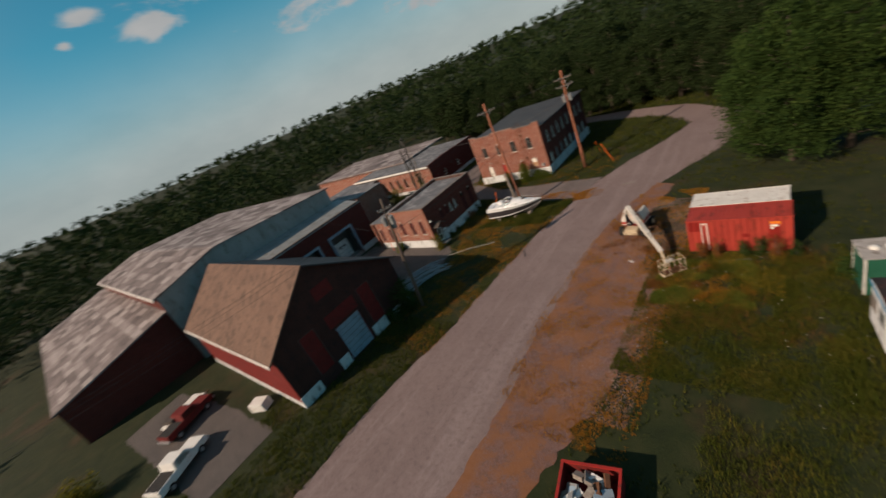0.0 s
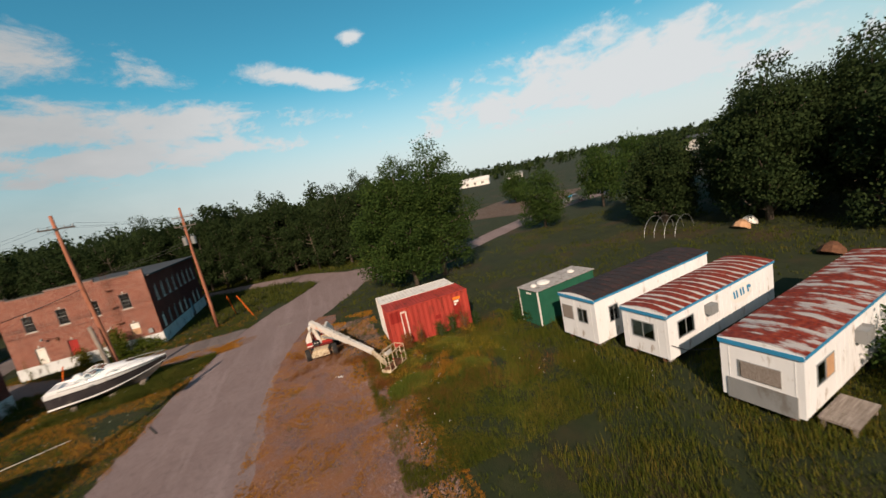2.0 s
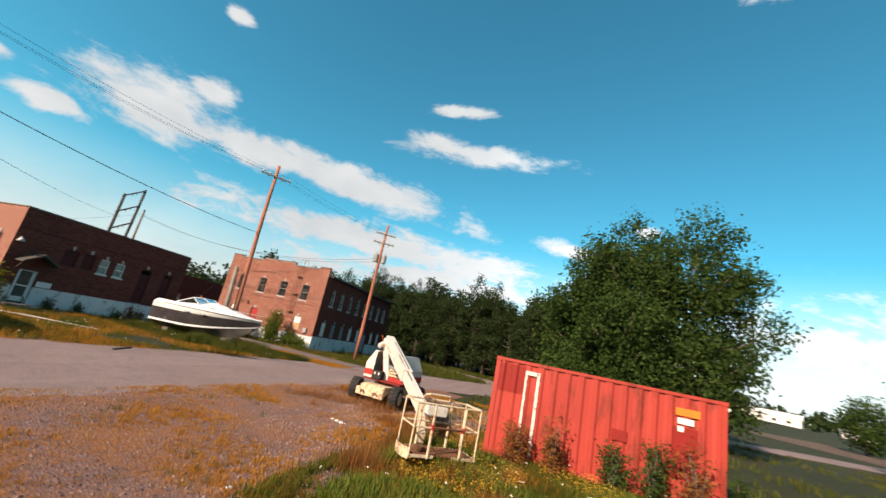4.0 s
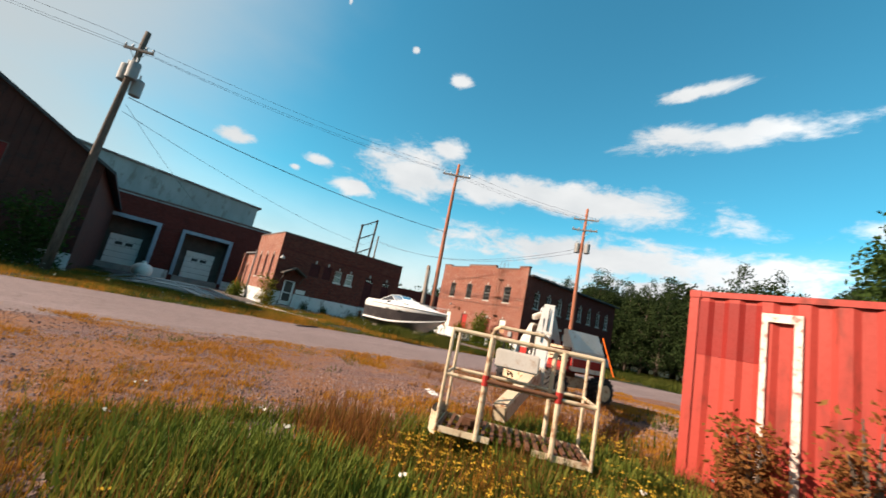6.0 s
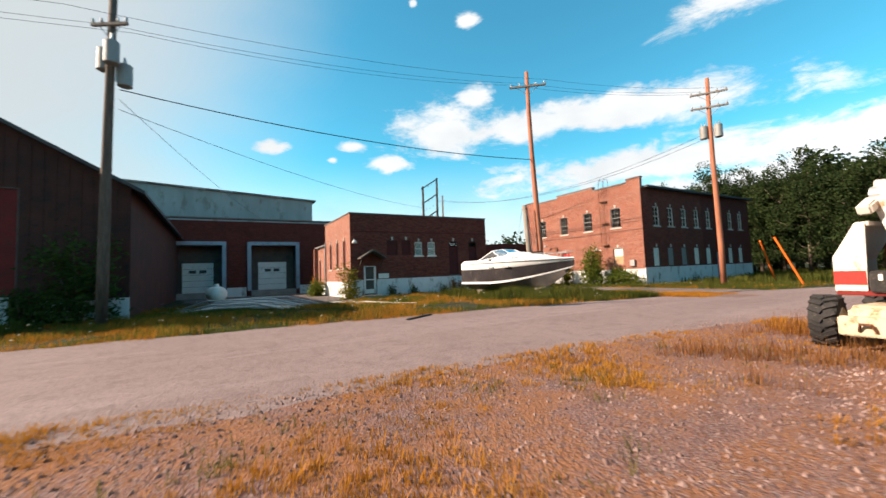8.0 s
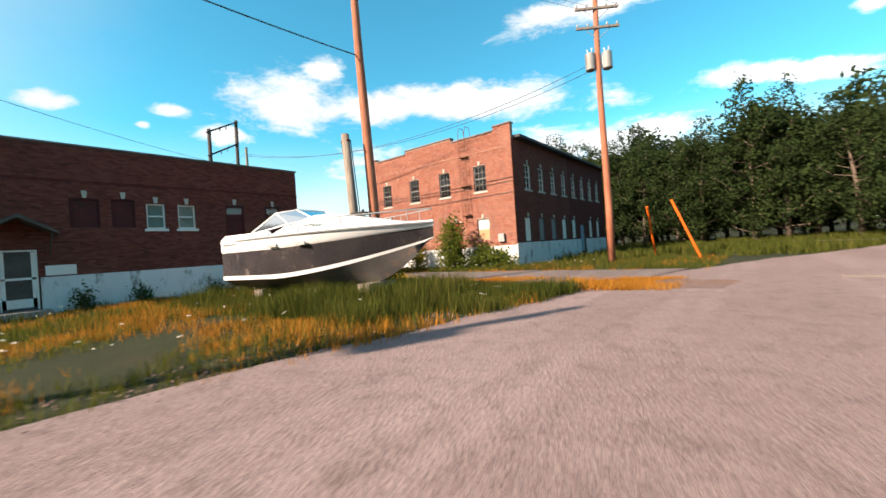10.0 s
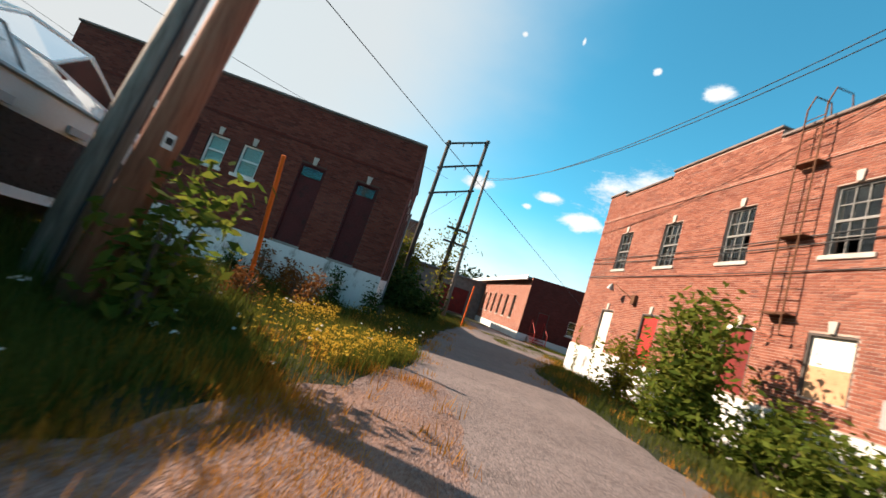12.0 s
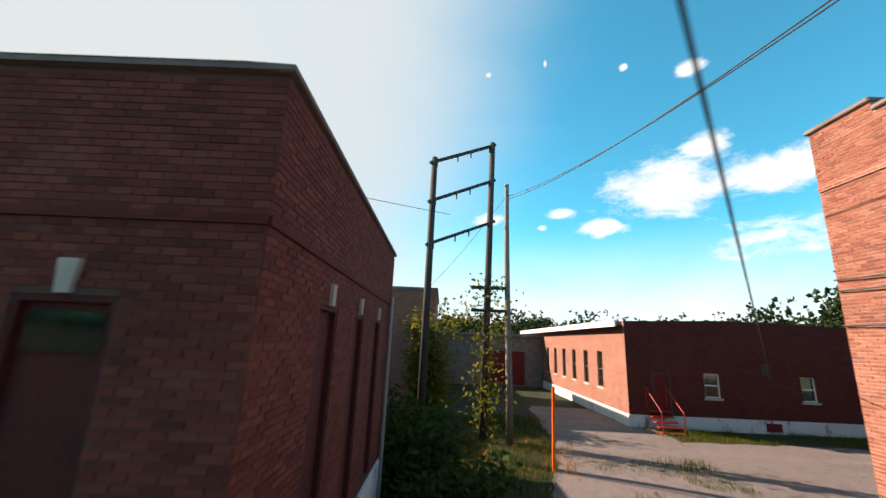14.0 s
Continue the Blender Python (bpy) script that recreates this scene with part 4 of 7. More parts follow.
def dock_building():
    b = thing("loading_dock_building", pose(0, 0, 0), "dark red brick warehouse with two recessed loading docks", "building")
    x1, y0, y1, H = -51.0, 18.0, 37.0, 7.75
    e = pose(x1, y0, 0, 0, 0, EAST)
    docks = [(4.1, 8.2, 0.55, 5.1), (10.75, 15.0, 0.55, 5.1)]
    part("wall", slab(y1 - y0, H, docks), "shaded_brick_sheet", b, "", e)
    part("coping", MB().box(0, y1 - y0, -0.06, 0.36, H, H + 0.1), "coping", b, "", e)
    for u0, u1, v0, v1 in docks:
        fr = part("dock_frame", MB().box(u0 - 0.35, u0, -0.3, 0, v0, v1 + 0.35).box(u1, u1 + 0.35, -0.3, 0, v0, v1 + 0.35).box(u0, u1, -0.3, 0, v1, v1 + 0.35), "blue_paint", b, "grey-blue dock shelter frame", e, bevel=0.02)
        g = MB().box(u0, u1, 1.6, 1.65, v0, v1).box(u0 - 0.05, u0, 0.3, 1.6, v0, v1).box(u1, u1 + 0.05, 0.3, 1.6, v0, v1).box(u0, u1, 0.3, 1.6, v1, v1 + 0.05)
        part("recess", g, "frame_dark", fr)
        part("dock_floor", MB().box(u0, u1, -0.25, 1.6, 0, v0), "concrete", fr, bevel=0.02)
        d = part("dock_door", MB().box(u0 + 0.75, u1 - 0.75, 1.45, 1.59, v0, v0 + 2.9), "white_paint", fr, "white sectional dock door with small panes")
        m = (u0 + u1) / 2
        for k in range(1, 5):
            part("seam", MB().box(u0 + 0.75, u1 - 0.75, 1.44, 1.452, v0 + 0.58 * k - 0.012, v0 + 0.58 * k + 0.012), "frame_dark", d)
        for o in (-0.75, 0.1):
            part("pane", MB().box(m + o, m + o + 0.6, 1.435, 1.45, v0 + 1.9, v0 + 2.2), "frame_dark", d)
    for u0, u1 in ((8.6, 10.3), (15.4, 19)):
        part("plinth", MB().box(u0, u1, -0.04, 0, 0, 0.92), "plinth", b, "", e)
    part("wall", slab(12, H, []), "shaded_brick_sheet", b, "", pose(x1, y1, 0, 0, 0, NORTH))
    part("roof", MB().solid([(x1 + 0.05, y0, H - 0.1), (x1 + 0.05, y1, H - 0.1), (-57, y1, 8.6), (-57, y0, 8.6), (x1 + 0.05, y0, H - 0.25), (x1 + 0.05, y1, H - 0.25), (-57, y1, 8.4), (-57, y0, 8.4)], ((0, 1, 2, 3), (7, 6, 5, 4), (0, 4, 5, 1), (1, 5, 6, 2), (2, 6, 7, 3), (3, 7, 4, 0))), "grey_metal", b, "grey lean-to roof")


def big_hall():
    h = thing("old_factory_hall", pose(0, 0, 0), "long factory hall with a patched weathered roof and grey sheet gable", "building")
    x0, x1, y0, y1 = -112.0, -57.0, 7.0, 36.0
    ry, rz, s0, s1 = 16.0, 12.2, 10.3, 11.1
    gable = lambda: [(y0, 0), (y1, 0), (y1, s1), (ry, rz), (y0, s0)]
    for x, dx in ((x1 - 0.3, 0.3), (x0, 0.3)):
        part("gable_wall", MB().prism(gable(), 0, dx, Matrix(((0, 0, 1, x), (1, 0, 0, 0), (0, 1, 0, 0), (0, 0, 0, 1)))), "grey_metal", h, "grey sheet gable wall")
    for a, za, bb, zb in ((y0 - 0.4, s0 - 0.08, ry, rz), (ry, rz, y1 + 0.4, s1 - 0.02)):
        part("roof", MB().solid([(x0 - 0.3, a, za), (x1 + 0.3, a, za), (x1 + 0.3, bb, zb), (x0 - 0.3, bb, zb), (x0 - 0.3, a, za + 0.18), (x1 + 0.3, a, za + 0.18), (x1 + 0.3, bb, zb + 0.18), (x0 - 0.3, bb, zb + 0.18)], ((3, 2, 1, 0), (4, 5, 6, 7), (0, 1, 5, 4), (1, 2, 6, 5), (2, 3, 7, 6), (3, 0, 4, 7))), "patch_roof", h, "patched brown-grey roofing")
    part("wall", slab(x1 - x0, s0, []), "shaded_brick_sheet", h, "", pose(x0, y0, 0, 0, 0, SOUTH))
    part("wall", slab(x1 - x0, s1, []), "shaded_brick_sheet", h, "", pose(x1, y1, 0, 0, 0, NORTH))
    part("eave_board", MB().box(x0, x1 + 0.35, y0 - 0.5, y0 - 0.42, s0 - 0.25, s0 + 0.12), "white_paint", h, "white eave board")
    w = thing("low_workshop", pose(0, 0, 0), "low brick workshop with a sagging grey roof and two pale windows", "building")
    wx0, wx1, wy0 = -118.0, -58.0, -7.0
    lights = [(41, 45, 1.4, 3.6), (47, 51, 1.4, 3.6)]
    part("wall", slab(wx1 - wx0, 5.0, lights), "shaded_brick_sheet", w, "", pose(wx0, wy0, 0, 0, 0, SOUTH))
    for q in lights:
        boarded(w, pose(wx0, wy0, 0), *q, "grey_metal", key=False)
    part("wall", slab(14, 5.0, []), "shaded_brick_sheet", w, "", pose(wx1, wy0, 0, 0, 0, EAST))
    part("gable", MB().prism([(0, 5.0), (14, 5.0), (14, 8.0)], 0, 0.3, Matrix(((1, 0, 0, 0), (0, 0, 1, 0), (0, 1, 0, 0), (0, 0, 0, 1)))), "shaded_brick_sheet", w, "", pose(wx1, wy0, 0, 0, 0, EAST))
    part("roof", MB().solid([(wx0, wy0 - 0.4, 5), (wx1 + 0.3, wy0 - 0.4, 5), (wx1 + 0.3, y0, 8), (wx0, y0, 8), (wx0, wy0 - 0.4, 5.2), (wx1 + 0.3, wy0 - 0.4, 5.2), (wx1 + 0.3, y0, 8.2), (wx0, y0, 8.2)], ((3, 2, 1, 0), (4, 5, 6, 7), (0, 1, 5, 4), (1, 2, 6, 5), (2, 3, 7, 6), (3, 0, 4, 7))), "patch_roof", w, "weathered grey roofing")


def barn():
    b = thing("red_barn_building", pose(0, 0, 0), "dark red gabled shed with tan roof and boarded red openings", "building")
    x0, x1, y0, y1, E, R = -54.0, -29.7, 7.4, 22.5, 5.95, 10.95
    ym = 13.7
    um = ym - y0
    e = pose(x1, y0, 0, 0, 0, EAST)
    garage = (6.0, 9.0, 0.1, 3.95)
    wins = [(2.6, 4.3, 1.3, 5.6), (9.8, 11.5, 1.3, 5.7)]
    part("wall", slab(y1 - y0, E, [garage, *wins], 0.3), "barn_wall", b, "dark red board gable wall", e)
    part("gable", MB().prism([(0, E), (y1 - y0, E), (um, R)], 0, 0.3, Matrix(((1, 0, 0, 0), (0, 0, 1, 0), (0, 1, 0, 0), (0, 0, 0, 1)))), "barn_wall", b, "", e)
    for k in range(38):
        u = 0.2 + k * 0.4
        top = E + (R - E) * (u / um if u < um else (y1 - y0 - u) / (y1 - ym)) - 0.25
        lo = 1.25
        for q in (garage, *wins):
            if q[0] - 0.05 < u < q[1] + 0.05:
                lo = q[3] + 0.1
        if top - lo > 0.3:
            part("batten", MB().box(u - 0.025, u + 0.025, -0.022, 0, lo, top), "barn_wall", b, "", e)
    for q in wins:
        boarded(b, e, *q, "red_board", key=False)
    g = boarded(b, e, *garage, "blue_paint", "garage_door", False, frame_mat="red_board")
    for k in range(1, 7):
        part("seam", MB().box(garage[0] + 0.05, garage[1] - 0.05, 0.07, 0.082, 0.1 + 0.55 * k - 0.015, 0.1 + 0.55 * k + 0.015), "frame_dark", g)
    part("loft_panel", MB().box(5.9, 7.9, -0.04, 0, 7.3, 8.6), "red_board", b, "", e)
    part("lintel_panel", MB().box(5.6, 9.2, -0.03, 0, 4.2, 5.6), "red_board", b, "", e)
    for u0, u1, h in ((-0.05, 2.2, 1.2), (4.6, 5.8, 1.2), (9.3, 11.3, 1.25), (12.2, y1 - y0, 1.0)):
        part("plinth", MB().box(u0, u1, -0.1, 0, 0, h), "plinth", b, "pale whitewashed base block", e, bevel=0.02)
    s = pose(x0, y0, 0, 0, 0, SOUTH)
    # The south wall has a brighter red than the other three.
    part("wall", slab(x1 - x0, E, []), "red_board", b, "red board side, brighter than the other walls", s)
    part("plinth", MB().box(0, x1 - x0, -0.08, 0, 0, 0.5), "plinth", b, "", s)
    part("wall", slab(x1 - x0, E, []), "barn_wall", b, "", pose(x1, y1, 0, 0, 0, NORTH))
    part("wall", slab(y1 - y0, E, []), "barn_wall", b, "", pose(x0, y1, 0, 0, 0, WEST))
    part("gable", MB().prism([(0, E), (y1 - y0, E), (um, R)], -0.3, 0, Matrix(((1, 0, 0, 0), (0, 0, 1, 0), (0, 1, 0, 0), (0, 0, 0, 1)))), "barn_wall", b, "", e @ pose(0, x1 - x0, 0))
    # The slopes differ in colour: tan to the south, dark to the north.
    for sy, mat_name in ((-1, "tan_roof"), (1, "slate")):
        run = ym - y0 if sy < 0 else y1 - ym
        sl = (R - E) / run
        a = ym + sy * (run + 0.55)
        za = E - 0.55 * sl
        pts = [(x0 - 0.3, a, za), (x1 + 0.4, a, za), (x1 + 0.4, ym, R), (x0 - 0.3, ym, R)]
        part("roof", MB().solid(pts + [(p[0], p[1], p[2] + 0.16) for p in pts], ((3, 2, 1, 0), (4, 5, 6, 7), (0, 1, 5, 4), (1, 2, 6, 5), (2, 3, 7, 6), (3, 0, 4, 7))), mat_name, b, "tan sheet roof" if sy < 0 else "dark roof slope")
    sl = (R - E) / (ym - y0)
    part("eave_board", MB().box(x0 - 0.3, x1 + 0.4, y0 - 0.6, y0 - 0.55, E - 0.55 * sl - 0.12, E - 0.55 * sl + 0.2), "white_paint", b)


dock_building()
big_hall()
barn()


def back_buildings():
    b = thing("brick_workshop", pose(0, 0, 0), "low red brick workshop with whitewashed base and red steps", "building")
    x1, y0, D = -52.7, 56.95, 17.0
    e = pose(x1, y0, 0, 0, 0, EAST)
    holes = [(4.02, 4.85, 1.6, 2.82), (9.05, 9.85, 1.6, 2.82), (1.3, 2.25, 0.7, 2.75), (7.1, 7.6, 2.8, 3.4)]
    part("wall", slab(D, 5.3, holes), "shaded_brick_sheet", b, "", e)
    part("gable", MB().prism([(0, 5.3), (D, 5.3), (D, 5.4), (D / 3, 5.6), (0, 5.36)], 0, 0.3, Matrix(((1, 0, 0, 0), (0, 0, 1, 0), (0, 1, 0, 0), (0, 0, 0, 1)))), "shaded_brick_sheet", b, "", e)
    for h in holes[:2]:
        window(b, e, *h, 1, 2, "white_paint", key=False)
    boarded(b, e, *holes[2], "red_board", "door", False)
    boarded(b, e, *holes[3], "frame_dark", key=False)
    part("plinth", MB().box(-0.05, D, -0.06, 0, 0, 0.64), "plinth", b, "", e)
    part("vent", MB().box(6.9, 7.7, -0.08, -0.06, 0.1, 0.5), "red_board", b, "", e)
    s = pose(-78, y0, 0, 0, 0, SOUTH)
    L = x1 + 78
    sh = [(L - 3.9 - 2.4 * k, L - 3.1 - 2.4 * k, 1.6, 3.7) for k in range(8)]
    part("wall", slab(L, 5.3, sh), "brick_sheet", b, "", s)
    for h in sh:
        window(b, s, *h, 2, 4, "frame_dark", key=False)
    part("plinth", MB().box(0, L, -0.06, 0, 0, 0.64), "plinth", b, "", s)
    part("roof", MB().box(-78.3, x1 - 0.31, y0 - 0.5, y0 + D, 5.16, 5.34), "tar_roof", b)
    part("eave", MB().box(-78.3, x1 + 0.1, y0 - 0.55, y0 - 0.45, 5.05, 5.4), "white_paint", b)
    st = part("steps", MB(), "red_paint", b, "red wooden steps with handrail", e @ pose(0.9, 0, 0))
    for k in range(5):
        part("tread", MB().box(0, 1.1, -0.28 * (5 - k), -0.28 * (4 - k), 0.2 * k + 0.02, 0.2 * k + 0.08), "red_paint", st)
    for u in (0.02, 1.08):
        part("rail", MB().tube([(u, -1.4, 0.0), (u, -1.4, 1.0), (u, 0, 2.0), (u, 0, 1.0)], 0.03, 5), "red_paint", st)
    g = thing("grey_garage", pose(0, 0, 0), "low grey shed with a dark red garage door", "building")
    ge = pose(-70, 44, 0, 0, 0, EAST)
    # Wall takes the dark coping colour to stand in for shade.
    part("wall", slab(13.5, 4.6, [(7.6, 11.2, 0.1, 3.2)]), "coping", g, "", ge)
    boarded(g, ge, 7.6, 11.2, 0.1, 3.2, "red_board", "garage_door", False)
    part("roof", MB().box(-82, -69.6, 43.6, 57.4, 4.6, 4.8), "tar_roof", g)
    t = thing("brick_annex", pose(0, 0, 0), "dark brick annex covered with climbing leaves", "building")
    part("wall", slab(6.5, 7.0, []), "brick_sheet", t, "", pose(-56, 40.2, 0, 0, 0, EAST))
    part("wall", slab(10, 7.0, []), "brick_sheet", t, "", pose(-56, 46.7, 0, 0, 0, NORTH))
    part("roof", MB().box(-66, -55.9, 40.1, 46.8, 7.0, 7.15), "tar_roof", t)
    f = thing("long_brick_mill", pose(0, 0, 0), "long low brick mill with pale roof", "building")
    part("wall", slab(40, 5.5, []), "brick_sheet", f, "", pose(-84, 62, 0, 0, 0, SOUTH) @ pose(-22, 2, 0))
    part("roof", MB().box(-106, -66, 63.5, 80, 5.5, 5.8), "patch_roof", f)


back_buildings()

# ---- containers ----
M["red_steel"] = plain("red_container_paint", (0.36, 0.0446, 0.0302), (0.302, 0.036, 0.0259), 0.55, scale=0.9, fine=14, stain=(0.158, 0.0252, 0.0158), amount=0.3, streak=0.3)
M["red_patch"] = plain("darker_red_paint", (0.231, 0.014, 0.0098), (0.196, 0.014, 0.0098), 0.6)
M["white_steel"] = plain("white_container_paint", (0.68, 0.66, 0.62), (0.6, 0.57, 0.53), 0.6, scale=1.0, stain=(0.25, 0.15, 0.1), amount=0.22)
M["green_steel"] = plain("green_container_paint", (0.014, 0.085, 0.05), (0.02, 0.105, 0.063), 0.6, scale=1.0, stain=(0.05, 0.05, 0.035), amount=0.12)
M["grey_roof"] = plain("grey_flat_roof", (0.3, 0.28, 0.27), (0.38, 0.36, 0.34), 0.8, scale=1.2, stain=(0.16, 0.13, 0.11), amount=0.3)
M["rust_white"] = rust_roof("white_roof_with_rust_bands", (0.5, 0.47, 0.45), 0.42)
M["rust_blotch"] = rust_roof("rust_blotched_roof", (0.4, 0.38, 0.37), 0.1)
M["black_roof"] = plain("black_tar_roof", (0.022, 0.017, 0.017), (0.035, 0.024, 0.022), 0.75, scale=0.7, fine=9, stain=(0.07, 0.03, 0.024), amount=0.3)
M["siding"] = plain("white_siding", (0.722, 0.73, 0.739), (0.66, 0.669, 0.669), 0.55, scale=0.9, stain=(0.282, 0.22, 0.167), amount=0.16, streak=0.35)
M["blue_trim"] = plain("blue_trim", (0.03, 0.22, 0.4), (0.03, 0.18, 0.33), 0.5, stain=(0.3, 0.3, 0.3), amount=0.1)


def corrugated(length, height, pitch=0.28, depth=0.036):
    """Trapezoid ribs in a sheet along x, facing -y."""
    g = MB()
    prof, x = [], 0.0
    while x < length:
        for dx, y in ((0, 0), (pitch * 0.32, 0), (pitch * 0.5, depth), (pitch * 0.82, depth)):
            if x + dx < length:
                prof.append((x + dx, y))
        x += pitch
    prof.append((length, 0))
    g.grid([[(x, y, 0) for x, y in prof], [(x, y, height) for x, y in prof]])
    g.grid([[(x, y + 0.004, height) for x, y in prof], [(x, y + 0.004, 0) for x, y in prof]])
    return g


def container(at, L, W, H, side, roof, label, name="shipping_container", flat=False, rib=0.28):
    c = thing(name, at, label, "container")
    p = 0.14
    for k, (x, y) in enumerate(((0, 0), (L - p, 0), (L - p, W - p), (0, W - p))):
        post = part("corner_post", MB().box(x, x + p, y, y + p, 0.1, H - 0.12), side, c, bevel=0.008)
        part("casting", MB().box(x - 0.006, x + p + 0.02, y - 0.006, y + p + 0.006, H - 0.12, H), side, post, bevel=0.006)
        part("casting", MB().box(x - 0.006, x + p + 0.02, y - 0.006, y + p + 0.006, 0, 0.11), side, post, bevel=0.006)
    for z0, z1 in ((0.02, 0.16), (H - 0.1, H - 0.01)):
        for y in (0.01, W - 0.08):
            part("rail", MB().box(p, L - p, y, y + 0.07, z0, z1), side, c)
        for x in (0.01, L - 0.08):
            part("rail", MB().box(x, x + 0.07, p, W - p, z0, z1), side, c)
    pitch, deep = (1.2, 0.006) if flat else (rib, 0.04)
    part("side_panel", corrugated(L - 2 * p, H - 0.26, pitch, deep), side, c, "", pose(p, 0.03, 0.16))
    part("side_panel", corrugated(L - 2 * p, H - 0.26, pitch, deep), side, c, "", pose(L - p, W - 0.03, 0.16, 0, 0, 180))
    part("end_panel", corrugated(W - 2 * p, H - 0.26, pitch, deep), side, c, "", pose(0.03, W - p, 0.16, 0, 0, 270))
    door = part("door", MB().box(L - 0.06, L - 0.03, p, W / 2 - 0.01, 0.16, H - 0.1).box(L - 0.06, L - 0.03, W / 2 + 0.01, W - p, 0.16, H - 0.1), side, c)
    for y in (0.45, 0.95, W - 0.95, W - 0.45):
        part("lock_bar", MB().tube([(L - 0.01, y, 0.16), (L - 0.01, y, H - 0.1)], 0.02, 6), "steel", door)
    if flat:
        part("roof", MB().box(-0.09, L + 0.09, -0.09, W + 0.09, H, H + 0.05), roof, c, "", bevel=0.012)
    else:
        part("roof", corrugated(L - 0.16, W - 0.14, 0.28, 0.022), roof, c, "", pose(0.08, 0.07, H - 0.02, -90))
    return c


red = container(pose(-3.95, 31.96, 0.0), 6.4, 2.38, 2.9, "red_steel", "red_steel", "red corrugated steel container standing in tall weeds", rib=0.4)
M["peeling"] = plain("peeling_white_paint", (0.68, 0.62, 0.56), (0.6, 0.5, 0.44), 0.75, scale=3.5, fine=24, stain=(0.3, 0.05, 0.035), amount=0.3)
M["orange_label"] = plain("orange_label", (0.75, 0.2, 0.02), (0.68, 0.17, 0.02), 0.6)
fr = part("painted_door_outline", MB().box(0.95, 1.02, -0.008, 0.03, 0.2, 2.62).box(1.31, 1.4, -0.008, 0.03, 0.2, 2.62).box(1.02, 1.31, -0.008, 0.03, 2.5, 2.62), "peeling", red, "peeling white door outline")
part("paint_patch", corrugated(0.8, 0.85, 0.4, 0.04), "red_patch", red, "", pose(0.14, 0.024, 1.88))
part("paint_patch", MB().box(3.55, 3.95, 0.004, 0.03, 1.25, 1.55), "red_patch", red)
part("paint_patch", MB().box(5.1, 5.7, 0.0, 0.03, 0.7, 2.0), "red_patch", red)
part("sticker", MB().box(5.15, 5.75, -0.006, 0.03, 2.3, 2.5), "orange_label", red, "orange label")
part("sticker", MB().box(5.2, 5.6, -0.006, 0.03, 2.08, 2.24), "board", red)
part("sticker", MB().box(5.2, 5.36, -0.006, 0.03, 1.88, 2.02), "board", red)
container(pose(-4.0, 34.38, 0.0), 6.3, 2.38, 2.92, "white_steel", "white_steel", "white steel container parked against the red one")

green = container(pose(5.4, 26.55, 0.4, 0, 0, 9), 5.4, 1.95, 2.5, "green_steel", "grey_roof", "dark green storage box with grey flat roof and white vents", "storage_container", True)
for x, r in ((1.5, 0.46), (0.6, 0.22), (4.2, 0.26)):
    part("roof_vent", MB().tube([(x, 1.0, 2.54), (x, 1.0, 2.62), (x, 1.0, 2.7)], [r, r, r * 0.55], 16), "white_paint", green, "white dome vent", smooth=False)
for y in (-0.03, 1.9):
    part("corner_trim", MB().box(-0.03, 0.06, y, y + 0.09, 0.05, 2.5), "white_steel", green)
part("breaker_box", MB().box(1.9, 2.3, -0.14, 0.03, 0.95, 1.4), "board", green)
part("lamp_plate", MB().box(-0.02, 0.03, 0.7, 1.15, 2.2, 2.3), "board", green)
part("meter", MB().tube([(2.75, -0.12, 1.15), (2.75, 0.03, 1.15)], 0.15, 12), "grey_metal", green)

# ---- office trailers ----


def shape_bar(g, a, b, w, y=0.0):
    """A stroke of width w from a to b on the plane y."""
    a, b = Vector((a[0], 0, a[1])), Vector((b[0], 0, b[1]))
    d = (b - a).normalized()
    s = Vector((d.z, 0, -d.x)) * w / 2
    g.solid([(p.x, yy, p.z) for yy in (y, y + 0.012) for p in (a - s, b - s, b + s, a + s)], ((0, 1, 2, 3), (7, 6, 5, 4), (0, 4, 5, 1), (1, 5, 6, 2), (2, 6, 7, 3), (3, 7, 4, 0)))


def slider(parent, at, u0, u1, v0, v1, half_board=None):
    """A two-light sliding window set in a trailer wall."""
    m = (u0 + u1) / 2
    w = part("window", MB().box(u0, u1, -0.03, 0.02, v0, v0 + 0.05).box(u0, u1, -0.03, 0.02, v1 - 0.05, v1).box(u0, u0 + 0.05, -0.03, 0.02, v0 + 0.05, v1 - 0.05).box(u1 - 0.05, u1, -0.03, 0.02, v0 + 0.05, v1 - 0.05).box(m - 0.025, m + 0.025, -0.03, 0.02, v0 + 0.05, v1 - 0.05), "steel", parent, "", at)
    part("pane", MB().box(u0 + 0.05, m - 0.025, -0.012, -0.004, v0 + 0.05, v1 - 0.05), "glass", w)
    part("pane", MB().box(m + 0.025, u1 - 0.05, -0.012, -0.004, v0 + 0.05, v1 - 0.05), half_board or "glass", w)


